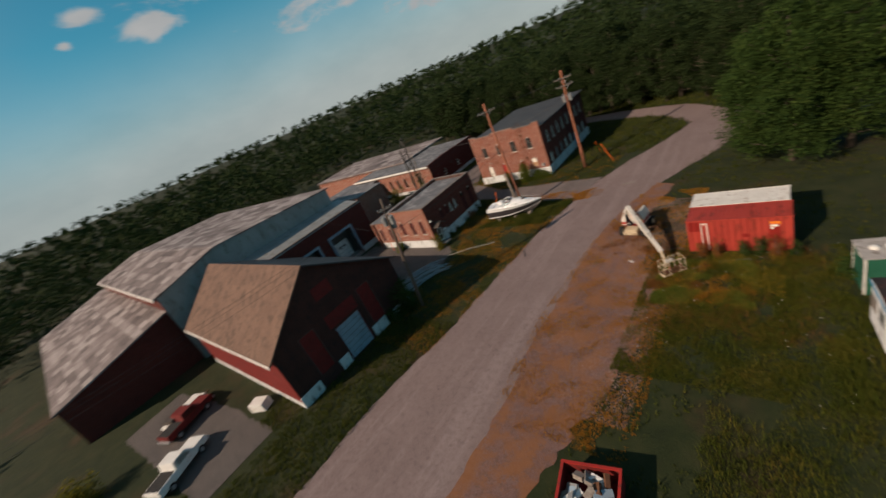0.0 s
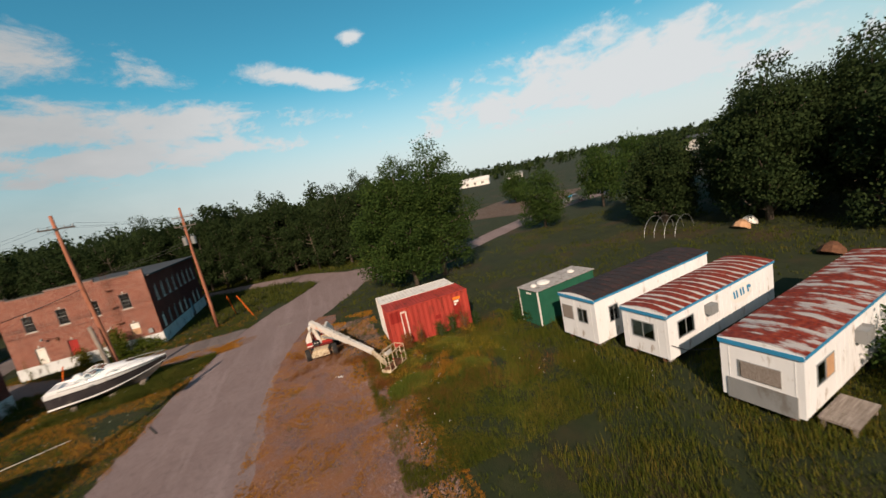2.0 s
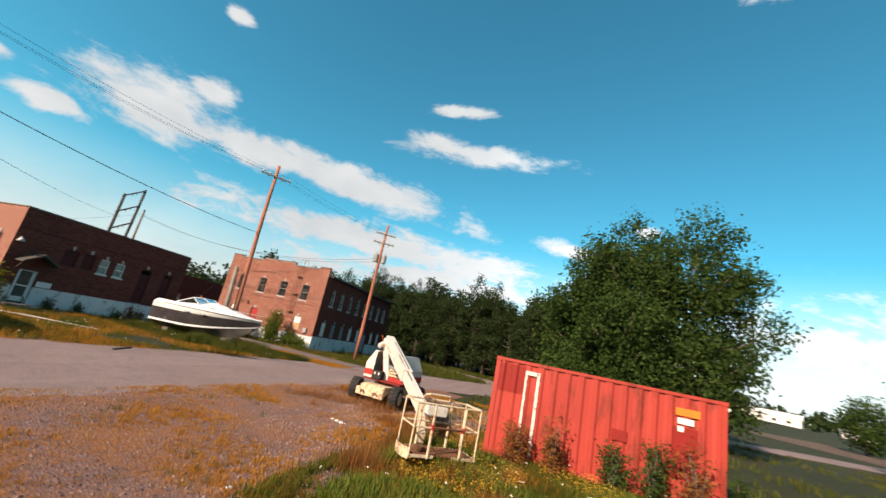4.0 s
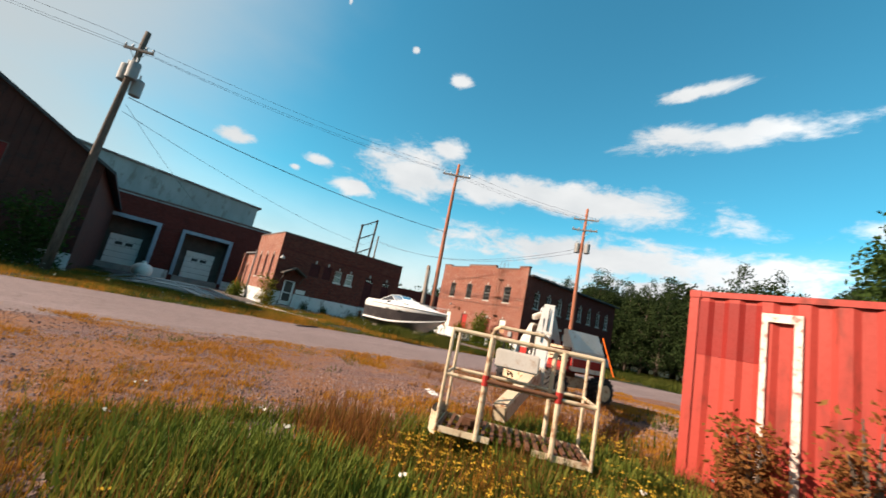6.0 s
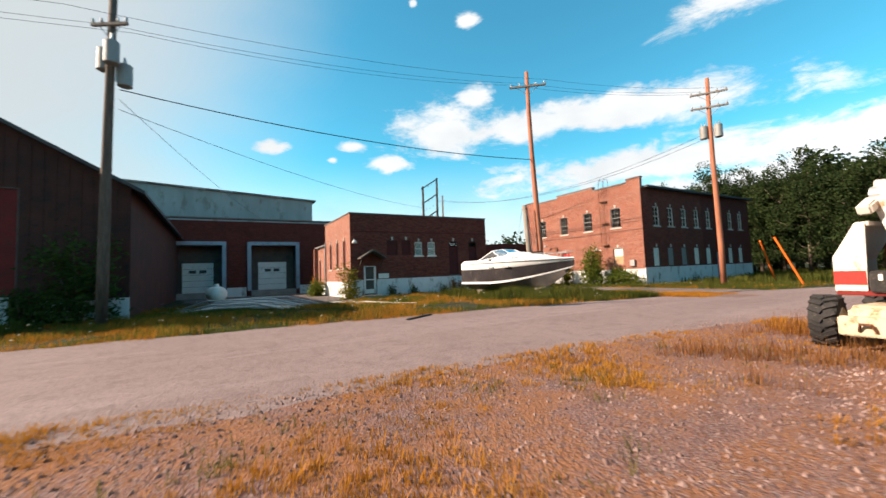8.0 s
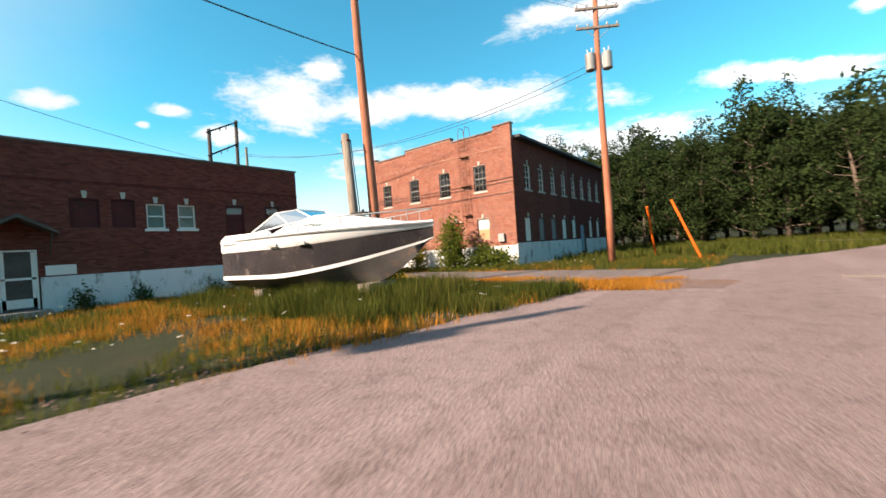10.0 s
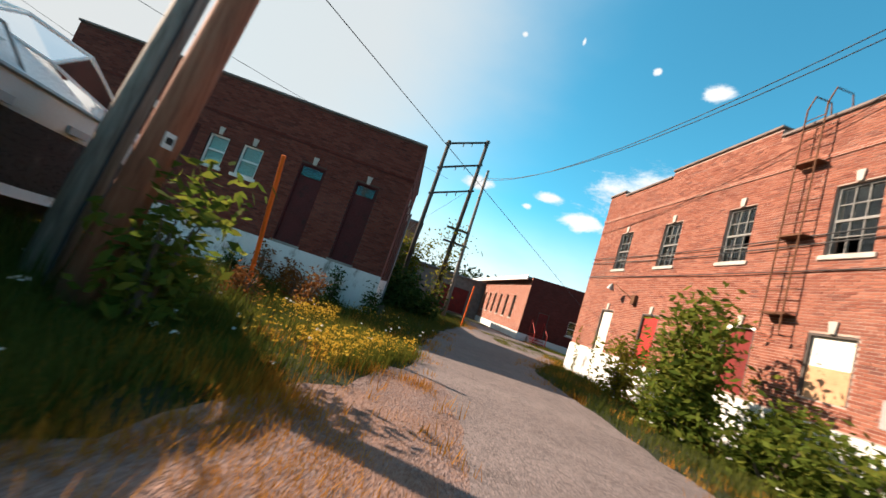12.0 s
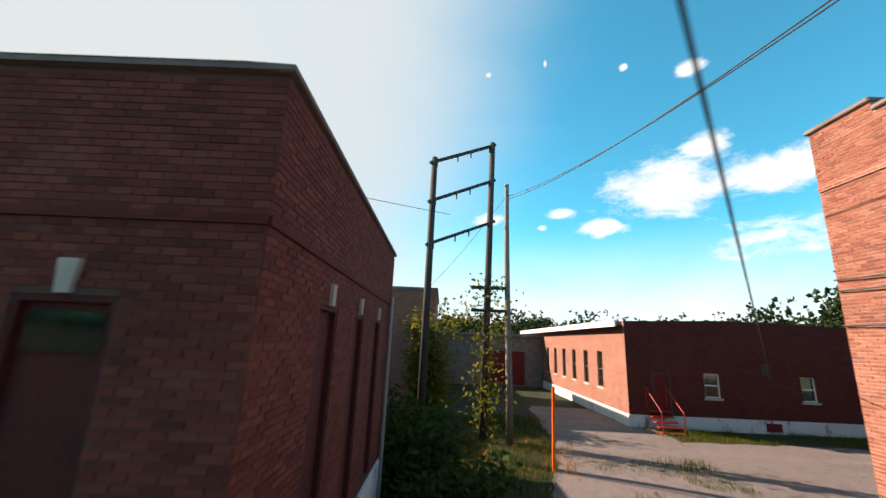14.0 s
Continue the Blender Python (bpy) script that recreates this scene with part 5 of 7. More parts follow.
def trailer(at, L, W, H, roof, label, end_win, side_wins, ac=None, blue=True):
    """An office trailer. x runs along it from the seen end, the seen side faces -y."""
    t = thing("office_trailer", at, label, "trailer", "row of office trailers")
    z0, bow = 0.45, 0.16
    s, e = pose(0, 0, 0), pose(0, W, 0, 0, 0, WEST)
    sh = [(q[0] + 0.03, q[1] - 0.03, q[2] + 0.03, q[3] - 0.03) for q in side_wins]
    eh = [(q[0] + 0.03, q[1] - 0.03, q[2] + 0.03, q[3] - 0.03) for q in end_win]
    part("wall", slab(L, H, sh, 0.08, z0), "siding", t, "", s)
    part("wall", slab(W, H, eh, 0.08, z0), "siding", t, "", e)
    part("wall", slab(L, H, [], 0.08, z0), "siding", t, "", pose(L, W, 0, 0, 0, NORTH))
    part("wall", slab(W, H, [], 0.08, z0), "siding", t, "", pose(L, 0, 0, 0, 0, EAST))
    part("floor", MB().box(0.1, L - 0.1, 0.1, W - 0.1, z0, z0 + 0.12), "dark", t)
    for k in range(int(L / 0.41)):
        u = 0.4 + 0.41 * k
        if u < L - 0.1 and not any(q[0] - 0.06 < u < q[1] + 0.06 for q in side_wins):
            part("rib", MB().box(u - 0.014, u + 0.014, -0.012, 0.0, z0 + 0.02, H - 0.1), "siding", t, "", s)
    for k in range(int(W / 0.41)):
        u = 0.3 + 0.41 * k
        if not any(q[0] - 0.06 < u < q[1] + 0.06 for q in end_win):
            part("rib", MB().box(u - 0.014, u + 0.014, -0.012, 0.0, z0 + 0.02, H - 0.2), "siding", t, "", e)
    rows = []
    for i in range(9):
        y = -0.06 + (W + 0.12) * i / 8
        z = H + bow * math.sin(math.pi * i / 8)
        rows.append([(-0.06 + (L + 0.12) * k / 40, y, z) for k in range(41)])
    g = MB().grid(rows)
    g.grid([[(p[0], p[1], p[2] - 0.06) for p in r] for r in reversed(rows)])
    rf = part("roof", g, roof, t, "", smooth=True)
    for k in range(1, int(L / 0.61)):
        part("seam", MB().tube([(0.61 * k, r[0][1], r[0][2] + 0.008) for r in rows], 0.018, 4, False), roof, rf)
    for x in (-0.06, L + 0.04):
        part("end_cap", MB().prism([(-0.04, H - 0.08), (W + 0.04, H - 0.08)] + [(W + 0.04 - (W + 0.08) * i / 8, H + bow * math.sin(math.pi * i / 8) - 0.005) for i in range(9)], 0, 0.02, Matrix(((0, 0, 1, x), (1, 0, 0, 0), (0, 1, 0, 0), (0, 0, 0, 1)))), "siding", rf)
    part("trim", MB().box(-0.03, W + 0.03, -0.085, 0, H - 0.2, H - 0.03), "blue_trim" if blue else "siding", t, "", e)
    part("trim", MB().box(-0.03, L + 0.03, -0.075, 0, H - 0.13, H - 0.03), "blue_trim" if blue else "steel", t, "", s)
    for q in side_wins:
        slider(t, s, *q)
    for q in end_win:
        slider(t, e, *q)
    part("chassis", MB().box(0.1, L - 0.1, 0.35, 0.5, 0.2, z0).box(0.1, L - 0.1, W - 0.5, W - 0.35, 0.2, z0), "iron", t)
    for x in (L * 0.55, L * 0.55 + 0.85):
        for y in (0.2, W - 0.4):
            part("wheel", MB().tube([(x, y, 0.33), (x, y + 0.2, 0.33)], 0.33, 18), "rubber", t)
    for x in (0.5, L * 0.3, L - 0.6):
        for y in (0.4, W - 0.6):
            part("block", MB().box(x, x + 0.4, y, y + 0.2, 0, 0.21), "concrete", t)
    if ac:
        u0, u1, v0, v1 = ac
        part("air_conditioner", MB().box(u0, u1, -0.35, 0, v0, v1), "grey_metal", t, "", s, bevel=0.02)
    return t


ta = trailer(pose(5.75, 21.4, 0.4, 0, 0, 6.8), 10.2, 2.68, 3.05, "black_roof", "white office trailer with black tarred roof in the grass", [(0.15, 1.0, 1.5, 2.35), (1.35, 2.1, 1.5, 2.35)], [(1.0, 1.75, 1.4, 2.35)])
tb = trailer(pose(6.93, 17.9, 0.4, 0, 0, 7.5), 9.6, 2.5, 2.75, "rust_white", "white office trailer with rust-banded roof and blue lettering", [(0.55, 1.8, 1.25, 2.15)], [(0.7, 2.0, 1.3, 2.2)], (2.9, 3.5, 1.8, 2.3))
tc = trailer(pose(6.75, 12.45, 0.4, 0, 0, 8.5), 13.0, 2.6, 2.9, "rust_blotch", "white office trailer with rust-red roof and boarded end window", [(0.6, 1.95, 1.4, 2.1)], [(0.85, 2.25, 1.35, 2.2), (7.2, 7.9, 1.7, 2.2)], (4.1, 4.9, 1.75, 2.3))
# Blue mark on the middle trailer: plain slanted shapes on a paler oval.
g = MB().prism([(6.25 + 1.05 * math.cos(k * math.pi / 12), 1.9 + 0.5 * math.sin(k * math.pi / 12)) for k in range(24)], 0.014, 0.02, pose(0, 0, 0, 90))
part("oval", g, "white_paint", tb)
g = MB()
for x in (5.5, 5.75, 6.12, 6.37, 6.8):
    shape_bar(g, (x, 2.15), (x + 0.1, 1.75), 0.13, -0.034)
shape_bar(g, (6.92, 2.1), (7.12, 1.98), 0.16, -0.034)
part("board", MB().box(1.58, 2.2, -0.034, -0.02, 1.4, 2.15), "plywood", tc, "orange-brown plywood over half the window")
part("board", MB().box(-0.05, -0.02, 1.73, 2.5, 1.53, 2.32), "lumber", ta, "weathered board over an end window")
part("painted_mark", g, "blue_trim", tb, "blue painted mark")
part("cable", MB().tube([(0.1, -0.04, 1.2), (0.9, -0.2, 0.7), (2.2, -0.5, 0.35), (3.6, -0.9, 0.05)], 0.02, 5), "wire", tb)
part("end_panel", MB().box(-0.05, -0.015, 0.2, 2.4, 0.4, 1.25), "grey_metal", tc, "loose grey sheet leaning on the end wall")
part("board", MB().box(-0.05, -0.02, 0.66, 1.9, 1.42, 2.08), "lumber", tc, "weathered board over the end window")
st = thing("entry_platform", pose(7.5, 11.45, 0.4, 0, 0, 8.5), "weathered grey entry platform beside a trailer", "platform")
part("deck", MB().box(0, 1.9, 0, 1.0, 0.3, 0.36), "lumber", st)
for k in range(6):
    part("plank", MB().box(0.01 + 0.315 * k, 0.315 + 0.315 * k, -0.02, 1.02, 0.36, 0.39), "lumber", st)
for x, y in ((0.05, 0.05), (1.75, 0.05), (0.05, 0.85), (1.75, 0.85)):
    part("post", MB().box(x, x + 0.1, y, y + 0.1, 0, 0.3), "lumber", st)

# ---- boom lift ----
M["lift_white"] = plain("chalky_white_paint", (0.593, 0.569, 0.523), (0.53, 0.499, 0.445), 0.5, scale=1.5, stain=(0.312, 0.156, 0.0624), amount=0.14)
M["lift_cream"] = plain("cream_paint", (0.546, 0.468, 0.328), (0.484, 0.39, 0.265), 0.6, scale=2.5, stain=(0.218, 0.0936, 0.039), amount=0.3)


def wheel(parent, x, y, r=0.46, w=0.36, yaw=0):
    m = pose(x, y, r, 0, 0, yaw)
    prof = [(-w / 2 - 0.004, r * 0.5), (-w / 2, r * 0.9), (-w / 2 + 0.06, r * 0.97), (w / 2 - 0.06, r * 0.97), (w / 2, r * 0.9), (w / 2 + 0.004, r * 0.5)]
    g = MB().tube([m @ Vector((p[0], 0, 0)) for p in prof], [p[1] for p in prof], 28)
    t = part("tyre", g, "rubber", parent)
    for k in range(18):
        a = 2 * math.pi * k / 18
        for s in (-1, 1):
            b = a + (0.17 if s > 0 else 0)
            q = m @ Matrix.Rotation(b, 4, "X") @ pose(s * w * 0.24, 0, r * 0.975, 0, 0, s * 25)
            part("lug", MB().box(-w * 0.25, w * 0.25, -0.035, 0.035, -0.02, 0.03, q), "rubber", t)
    part("rim", MB().tube([m @ Vector((-w / 2 - 0.02, 0, 0)), m @ Vector((w / 2 + 0.02, 0, 0))], r * 0.55, 20), "lift_cream", t)


def boom_lift():
    at = pose(-9.15, 34.95, 0, 0, 0, -8)
    b = thing("boom_lift", at, "white and red boom lift with its platform lowered into the weeds", "boom lift")
    part("chassis", MB().box(-0.6, 0.6, -0.25, 2.5, 0.4, 0.72), "lift_cream", b, "rust-streaked cream chassis", bevel=0.04)
    part("deck_plate", MB().box(-0.55, 0.58, -0.2, 0.9, 0.72, 0.76), "lift_cream", b, bevel=0.01)
    part("bumper", MB().box(-0.66, 0.66, -0.42, -0.25, 0.3, 0.6), "lift_cream", b, bevel=0.02)
    for x in (-0.3, 0.32):
        part("tow_eye", MB().tube([(x - 0.1, -0.43, 0.38), (x - 0.06, -0.5, 0.5), (x + 0.06, -0.5, 0.5), (x + 0.1, -0.43, 0.38)], 0.024, 6), "iron", b)
    for x, y, yaw in ((-1.0, 0.12, 12), (1.02, 0.05, 10), (-1.0, 2.15, 0), (1.0, 2.15, 0)):
        wheel(b, x, y, 0.44, 0.36, yaw)
    part("axle", MB().tube([(-0.9, 0.1, 0.44), (0.9, 0.1, 0.44)], 0.08, 8), "iron", b)
    part("turntable", MB().tube([(0, 1.2, 0.72), (0, 1.2, 0.9)], 0.6, 24), "iron", b)
    part("turntable_deck", MB().box(-0.95, 0.95, 0.35, 2.3, 0.88, 0.96), "red_board", b, bevel=0.01)
    # Gull-wing covers: upright outside, sloping in to the top.
    across = Matrix(((1, 0, 0, 0), (0, 0, 1, 0), (0, 1, 0, 0), (0, 0, 0, 1)))
    for s, y0, y1 in ((-1, 0.42, 1.75), (1, 0.75, 2.2)):
        sec = [(s * 0.98, 0.93), (s * 0.9, 0.93), (s * 0.9, 1.5), (s * 0.62, 2.06), (s * 0.48, 2.06), (s * 0.48, 2.13), (s * 0.66, 2.13), (s * 0.98, 1.56)]
        hood = part("side_cover", MB().prism(sec, y0, y1, across), "lift_white", b, "white gull-wing side cover with a red stripe", bevel=0.008)
        part("front_panel", MB().prism([(s * 0.975, 0.95), (s * 0.56, 0.95), (s * 0.52, 2.1), (s * 0.65, 2.1), (s * 0.975, 1.55)], y0 - 0.03, y0, across), "lift_white", hood)
        part("stripe", MB().box(min(s * 0.56, s * 0.98), max(s * 0.56, s * 0.98), y0 - 0.036, y0 - 0.03, 1.06, 1.3), "red_paint", hood)
        part("stripe", MB().box(min(s * 0.98, s * 0.988), max(s * 0.98, s * 0.988), y0, y1, 1.06, 1.3), "red_paint", hood)
    part("engine_block", MB().box(-0.5, -0.1, 0.9, 1.9, 0.96, 1.75), "red_board", b, bevel=0.03)
    bat = part("battery_box", MB().box(-0.5, -0.05, 0.28, 0.6, 0.94, 1.3), "rubber", b, "black battery box", bevel=0.02)
    for x in (-0.38, -0.18):
        part("terminal", MB().box(x, x + 0.05, 0.27, 0.285, 1.14, 1.24), "white_paint", bat)
    part("bay_panel", MB().box(0.12, 0.9, 0.62, 0.66, 0.96, 1.14), "red_paint", b)
    for k in range(4):
        part("grille_bar", MB().box(0.12, 0.9, 0.6, 0.66, 1.17 + 0.115 * k, 1.25 + 0.115 * k), "lift_cream", b, bevel=0.008)
    part("bay_back", MB().box(0.12, 0.9, 0.66, 1.9, 0.96, 1.6), "red_board", b)
    inv = at.inverted()
    p0, p1 = inv @ Vector((-9.3, 35.75, 2.6)), inv @ Vector((-5.6, 30.4, 0.95))
    d = p1 - p0

    def beam(name, a, c, w, h, material, parent, label=""):
        q = (c - a).to_track_quat("Y", "Z").to_matrix().to_4x4()
        return part(name, MB().box(-w / 2, w / 2, 0, (c - a).length, -h / 2, h / 2, Matrix.Translation(a) @ q), material, parent, label, bevel=0.018)

    boom = beam("boom", p0 - d * 0.03, p0 + d * 0.62, 0.36, 0.42, "lift_white", b, "white box-section boom")
    beam("inner_boom", p0 + d * 0.5, p0 + d * 0.98, 0.28, 0.32, "lift_white", boom)
    beam("stripe", p0 + d * 0.08 + Vector((0, 0, -0.08)), p0 + d * 0.22 + Vector((0, 0, -0.08)), 0.372, 0.07, "orange_paint", boom)
    beam("ram", p0 + d * 0.14 + Vector((0, 0, -0.75)), p0 + d * 0.45 + Vector((0, 0, -0.28)), 0.1, 0.1, "steel", boom)
    beam("riser", Vector((0.05, 0.72, 0.96)), p0 + Vector((-0.12, -0.1, -0.05)), 0.16, 0.26, "lift_white", b, "white upright riser arm")
    beam("riser", Vector((-0.02, 1.35, 0.96)), p0 + Vector((-0.06, 0.15, -0.1)), 0.2, 0.3, "lift_white", b)
    part("riser_cap", MB().box(-0.14, 0.06, -0.32, 0.1, -0.04, 0.14, Matrix.Translation(p0 + Vector((-0.2, -0.1, -0.2))) @ pose(0, 0, 0, 25)), "lift_white", b, bevel=0.03)
    beam("hose", p0 + d * 0.14 + Vector((0.04, 0, 0.26)), p0 + d * 0.6 + Vector((0.06, 0, 0.23)), 0.03, 0.03, "wire", boom)
    beam("hose", p0 + d * 0.4 + Vector((-0.1, 0, 0.25)), p0 + d * 0.75 + Vector((-0.04, 0, 0.19)), 0.025, 0.025, "wire", boom)
    part("pivot", MB().tube([p0 + Vector((-0.26, 0, 0)), p0 + Vector((0.26, 0, 0))], 0.14, 16), "steel", boom)
    # Platform.
    c = part("platform", MB().box(-1.08, 1.08, -0.02, 0.02, 0.08, 0.1), "iron", b, "tube-railed work platform with a rusted grating", inv @ pose(-4.633, 28.737, 0.28, 0, 0, 41) @ Matrix.Diagonal((0.768, 0.872, 0.96, 1)))
    for k in range(17):
        part("slat", MB().box(-1.08 + 0.13 * k, -1.03 + 0.13 * k, -0.42, 0.42, 0.1, 0.14), "iron", c)
    for k in (-1, 1):
        part("kick_plate", MB().box(min(k * 1.08, k * 1.1), max(k * 1.08, k * 1.1), -0.44, 0.44, 0.06, 0.14), "lift_cream", c, bevel=0.004)
        part("kick_plate", MB().box(-1.08 if k < 0 else 0.3, -0.3 if k < 0 else 1.08, -0.44, -0.42, 0.06, 0.13), "lift_cream", c, bevel=0.004)
    part("kick_plate", MB().box(-1.08, 1.08, 0.42, 0.44, 0.06, 0.13), "lift_cream", c, bevel=0.004)
    part("top_rail", MB().tube([(-1.1, -0.43, 1.25), (1.1, -0.43, 1.25), (1.1, 0.43, 1.25), (-1.1, 0.43, 1.25), (-1.1, -0.43, 1.25)], 0.026, 8), "lift_cream", c)
    for y in (-0.43, 0.43):
        part("mid_rail", MB().tube([(-1.1, y, 0.72), (1.1, y, 0.72)], 0.022, 8), "lift_cream", c)
    for x in (-1.1, 1.1):
        part("mid_rail", MB().tube([(x, -0.43, 0.72), (x, 0.43, 0.72)], 0.022, 8), "lift_cream", c)
    part("gate_bar", MB().tube([(-0.5, -0.455, 0.74), (0.56, -0.455, 0.74)], 0.024, 8), "iron", c, "rusted sliding gate bar")
    for x in (-1.1, -0.5, 0.56, 1.1):
        for y in (-0.43, 0.43):
            part("post", MB().tube([(x, y, 0.06), (x, y, 1.25)], 0.04 if abs(x) < 1 else 0.027, 10), "lift_cream", c)
    part("control_guard", MB().tube([(-0.55, 0.43, 1.25), (-0.5, 0.34, 1.36), (-0.42, 0.22, 1.4), (0.3, 0.22, 1.4), (0.4, 0.34, 1.36), (0.44, 0.43, 1.25)], 0.026, 8), "lift_cream", c)
    box = part("control_box", MB().box(-0.42, 0.3, 0.2, 0.42, 0.88, 1.12), "lift_white", c, bevel=0.02)
    for k in range(5):
        part("lever", MB().tube([(-0.32 + 0.13 * k, 0.28, 1.12), (-0.32 + 0.13 * k, 0.26, 1.22)], 0.014, 6), "rubber", box)
    for x in (-0.5, 0.56):
        part("sleeve", MB().tube([(x, -0.43, 0.68), (x, -0.43, 0.8)], 0.052, 10), "red_paint", c)
    part("toe_plate", MB().grid([[(-1.1 - 0.16 * math.cos(a), -0.43 * math.sin(a), z) for a in np.linspace(-math.pi / 2, math.pi / 2, 9)] for z in (0.02, 0.26)]), "lift_cream", c, "rounded cream toe plate", smooth=True)
    part("foot_pedal", MB().box(-0.75, -0.45, -0.2, 0.1, 0.14, 0.24), "iron", c, bevel=0.02)
    beam("jib_mount", p0 + d * 0.97, inv @ Vector((-5.15, 29.1, 0.5)), 0.2, 0.24, "lift_cream", b)


boom_lift()

# ---- boat ----
M["gel_white"] = plain("white_gelcoat", (0.76, 0.77, 0.78), (0.71, 0.72, 0.72), 0.25, scale=1.0, stain=(0.5, 0.45, 0.38), amount=0.08)
M["gel_black"] = plain("dark_gelcoat", (0.028, 0.026, 0.03), (0.045, 0.04, 0.042), 0.3, scale=1.2, stain=(0.14, 0.12, 0.11), amount=0.12)
# Stained hull bottom, its grey darkened for the shade under the boat.
M["hull_grey"] = plain("faded_shaded_hull_bottom", (0.12, 0.11, 0.105), (0.16, 0.15, 0.145), 0.6, scale=1.5, stain=(0.25, 0.15, 0.1), amount=0.2)


def boat():
    b = thing("motor_boat", pose(-28.88, 40.55, 0, 0, 0, 10), "white and black cabin motor boat stored on blocks beside the road", "boat")
    L, n = 7.55, 26
    rows = []
    for i in range(n + 1):
        f = i / n
        taper = max(0.0, 1 - max(0.0, (f - 0.42) / 0.58) ** 2.3)
        x = L * f
        sheer = 2.06 + 0.03 * f * f
        half = 1.18 * taper * (0.82 + 0.18 * smoothstep(0.0, 0.35, f))
        chine = 0.98 * max(0.0, 1 - max(0.0, (f - 0.3) / 0.66) ** 2.0)
        keel = 0.42 + 1.35 * max(0.0, (f - 0.62) / 0.38) ** 2.2
        cz = 0.8 + 0.85 * max(0.0, (f - 0.3) / 0.7) ** 1.7
        cz, keel = min(cz, sheer - 0.1), min(keel, sheer - 0.12)
        mid = 0.35
        rows.append((x, half, sheer, chine, cz, keel, mid))
    for s in (-1, 1):
        bottom = [[(x, s * c * q, k + (cz - k) * q) for q in (0, 0.5, 1)] for x, h, sh, c, cz, k, m in rows]
        side = [[(x, s * (c + (h - c) * q), cz + (sh - cz) * q) for q in (0, 0.1, 0.7)] for x, h, sh, c, cz, k, m in rows]
        top = [[(x, s * ((c + (h - c) * q) + (0.03 if q > 0.72 else 0.0)), cz + (sh - cz) * q) for q in (0.7, 0.75, 1.0)] for x, h, sh, c, cz, k, m in rows]
        flip = (lambda r: r) if s < 0 else (lambda r: [list(reversed(q)) for q in r])
        part("hull_bottom", MB().grid(flip(bottom)), "hull_grey", b, smooth=True)
        part("boot_stripe", MB().grid(flip([r[:2] for r in side])), "gel_white", b, smooth=True)
        part("hull_side", MB().grid(flip([r[1:] for r in side])), "gel_black", b, "dark painted hull side", smooth=True)
        part("gunwale", MB().grid(flip(top)), "gel_white", b, smooth=True)
        part("rub_rail", MB().tube([(x, s * (h + 0.035), sh - 0.02) for x, h, sh, *_ in rows], 0.03, 6), "steel", b)
        for f in (0.35, 0.52):
            x, h, sh, c, cz, *_ = rows[int(f * n)]
            part("vent", MB().box(x, x + 0.35, s * (h + 0.01) - 0.02, s * (h + 0.01) + 0.02, sh - 0.33, sh - 0.24), "steel", b)
    x, h, sh, c, cz, k, m = rows[0]
    part("transom", MB().face((0, -h, sh), (0, h, sh), (0, c, cz), (0, 0, k), (0, -c, cz)), "gel_white", b)
    deck = []
    for i, (x, h, sh, *_) in enumerate(rows):
        f = i / n
        crown = 0.52 * smoothstep(0.3, 0.42, f) * (1 - smoothstep(0.5, 0.98, f)) + 0.05
        crown = crown if f > 0.3 else 0.02
        deck.append([(x, h * q, sh + crown * max(0.0, 1 - abs(q) ** 3)) for q in (-1, -0.85, -0.6, -0.3, 0, 0.3, 0.6, 0.85, 1)])
    part("deck", MB().grid([list(reversed(r)) for r in deck]), "gel_white", b, "white moulded foredeck and cabin top", smooth=True)
    part("cockpit_coaming", MB().box(0.25, 2.5, -1.08, -0.9, 1.9, 2.24).box(0.25, 2.5, 0.9, 1.08, 1.9, 2.24).box(0.1, 0.35, -1.08, 1.08, 1.9, 2.16), "gel_white", b, bevel=0.05)
    part("seat", MB().box(0.4, 0.9, -0.85, 0.85, 1.9, 2.2), "gel_white", b, bevel=0.06)
    part("seat", MB().box(1.5, 2.0, 0.25, 0.8, 1.9, 2.55), "gel_white", b, bevel=0.06)
    ws = [(1.65, -1.0, 2.25), (2.75, -0.95, 2.74), (3.2, -0.55, 2.82), (3.2, 0.55, 2.82), (2.75, 0.95, 2.74), (1.65, 1.0, 2.25)]
    base = [(1.75, -1.04, 2.2), (3.3, -1.0, 2.38), (3.95, -0.6, 2.48), (3.95, 0.6, 2.48), (3.3, 1.0, 2.38), (1.75, 1.04, 2.2)]
    fr = part("windshield_frame", MB().tube(ws, 0.028, 6).tube(base, 0.022, 6).tube([ws[1], base[1]], 0.022, 6).tube([ws[2], base[2]], 0.022, 6).tube([ws[3], base[3]], 0.022, 6).tube([ws[4], base[4]], 0.022, 6), "gel_white", b)
    for k in range(5):
        part("pane", MB().face(ws[k], ws[k + 1], base[k + 1], base[k]), "glass", fr)
    for s in (-1, 1):
        part("cabin_window", MB().prism([(3.9, 2.3), (4.7, 2.27), (4.5, 2.16), (4.0, 2.16)], s * 0.98 - 0.02, s * 0.98 + 0.02, Matrix(((1, 0, 0, 0), (0, 0, 1, 0), (0, 1, 0, 0), (0, 0, 0, 1)))), "glass", b)
        pts = [(x, s * h * 0.93, sh + 0.34) for x, h, sh, *_ in rows if x > 3.9]
        rail = part("bow_rail", MB().tube([(3.7, s * 1.14, 2.05), *pts], 0.016, 6), "steel", b)
        for x, h, sh, *_ in rows[15::3]:
            part("stanchion", MB().tube([(x, s * h * 0.93, sh), (x, s * h * 0.93, sh + 0.34)], 0.012, 5), "steel", rail)
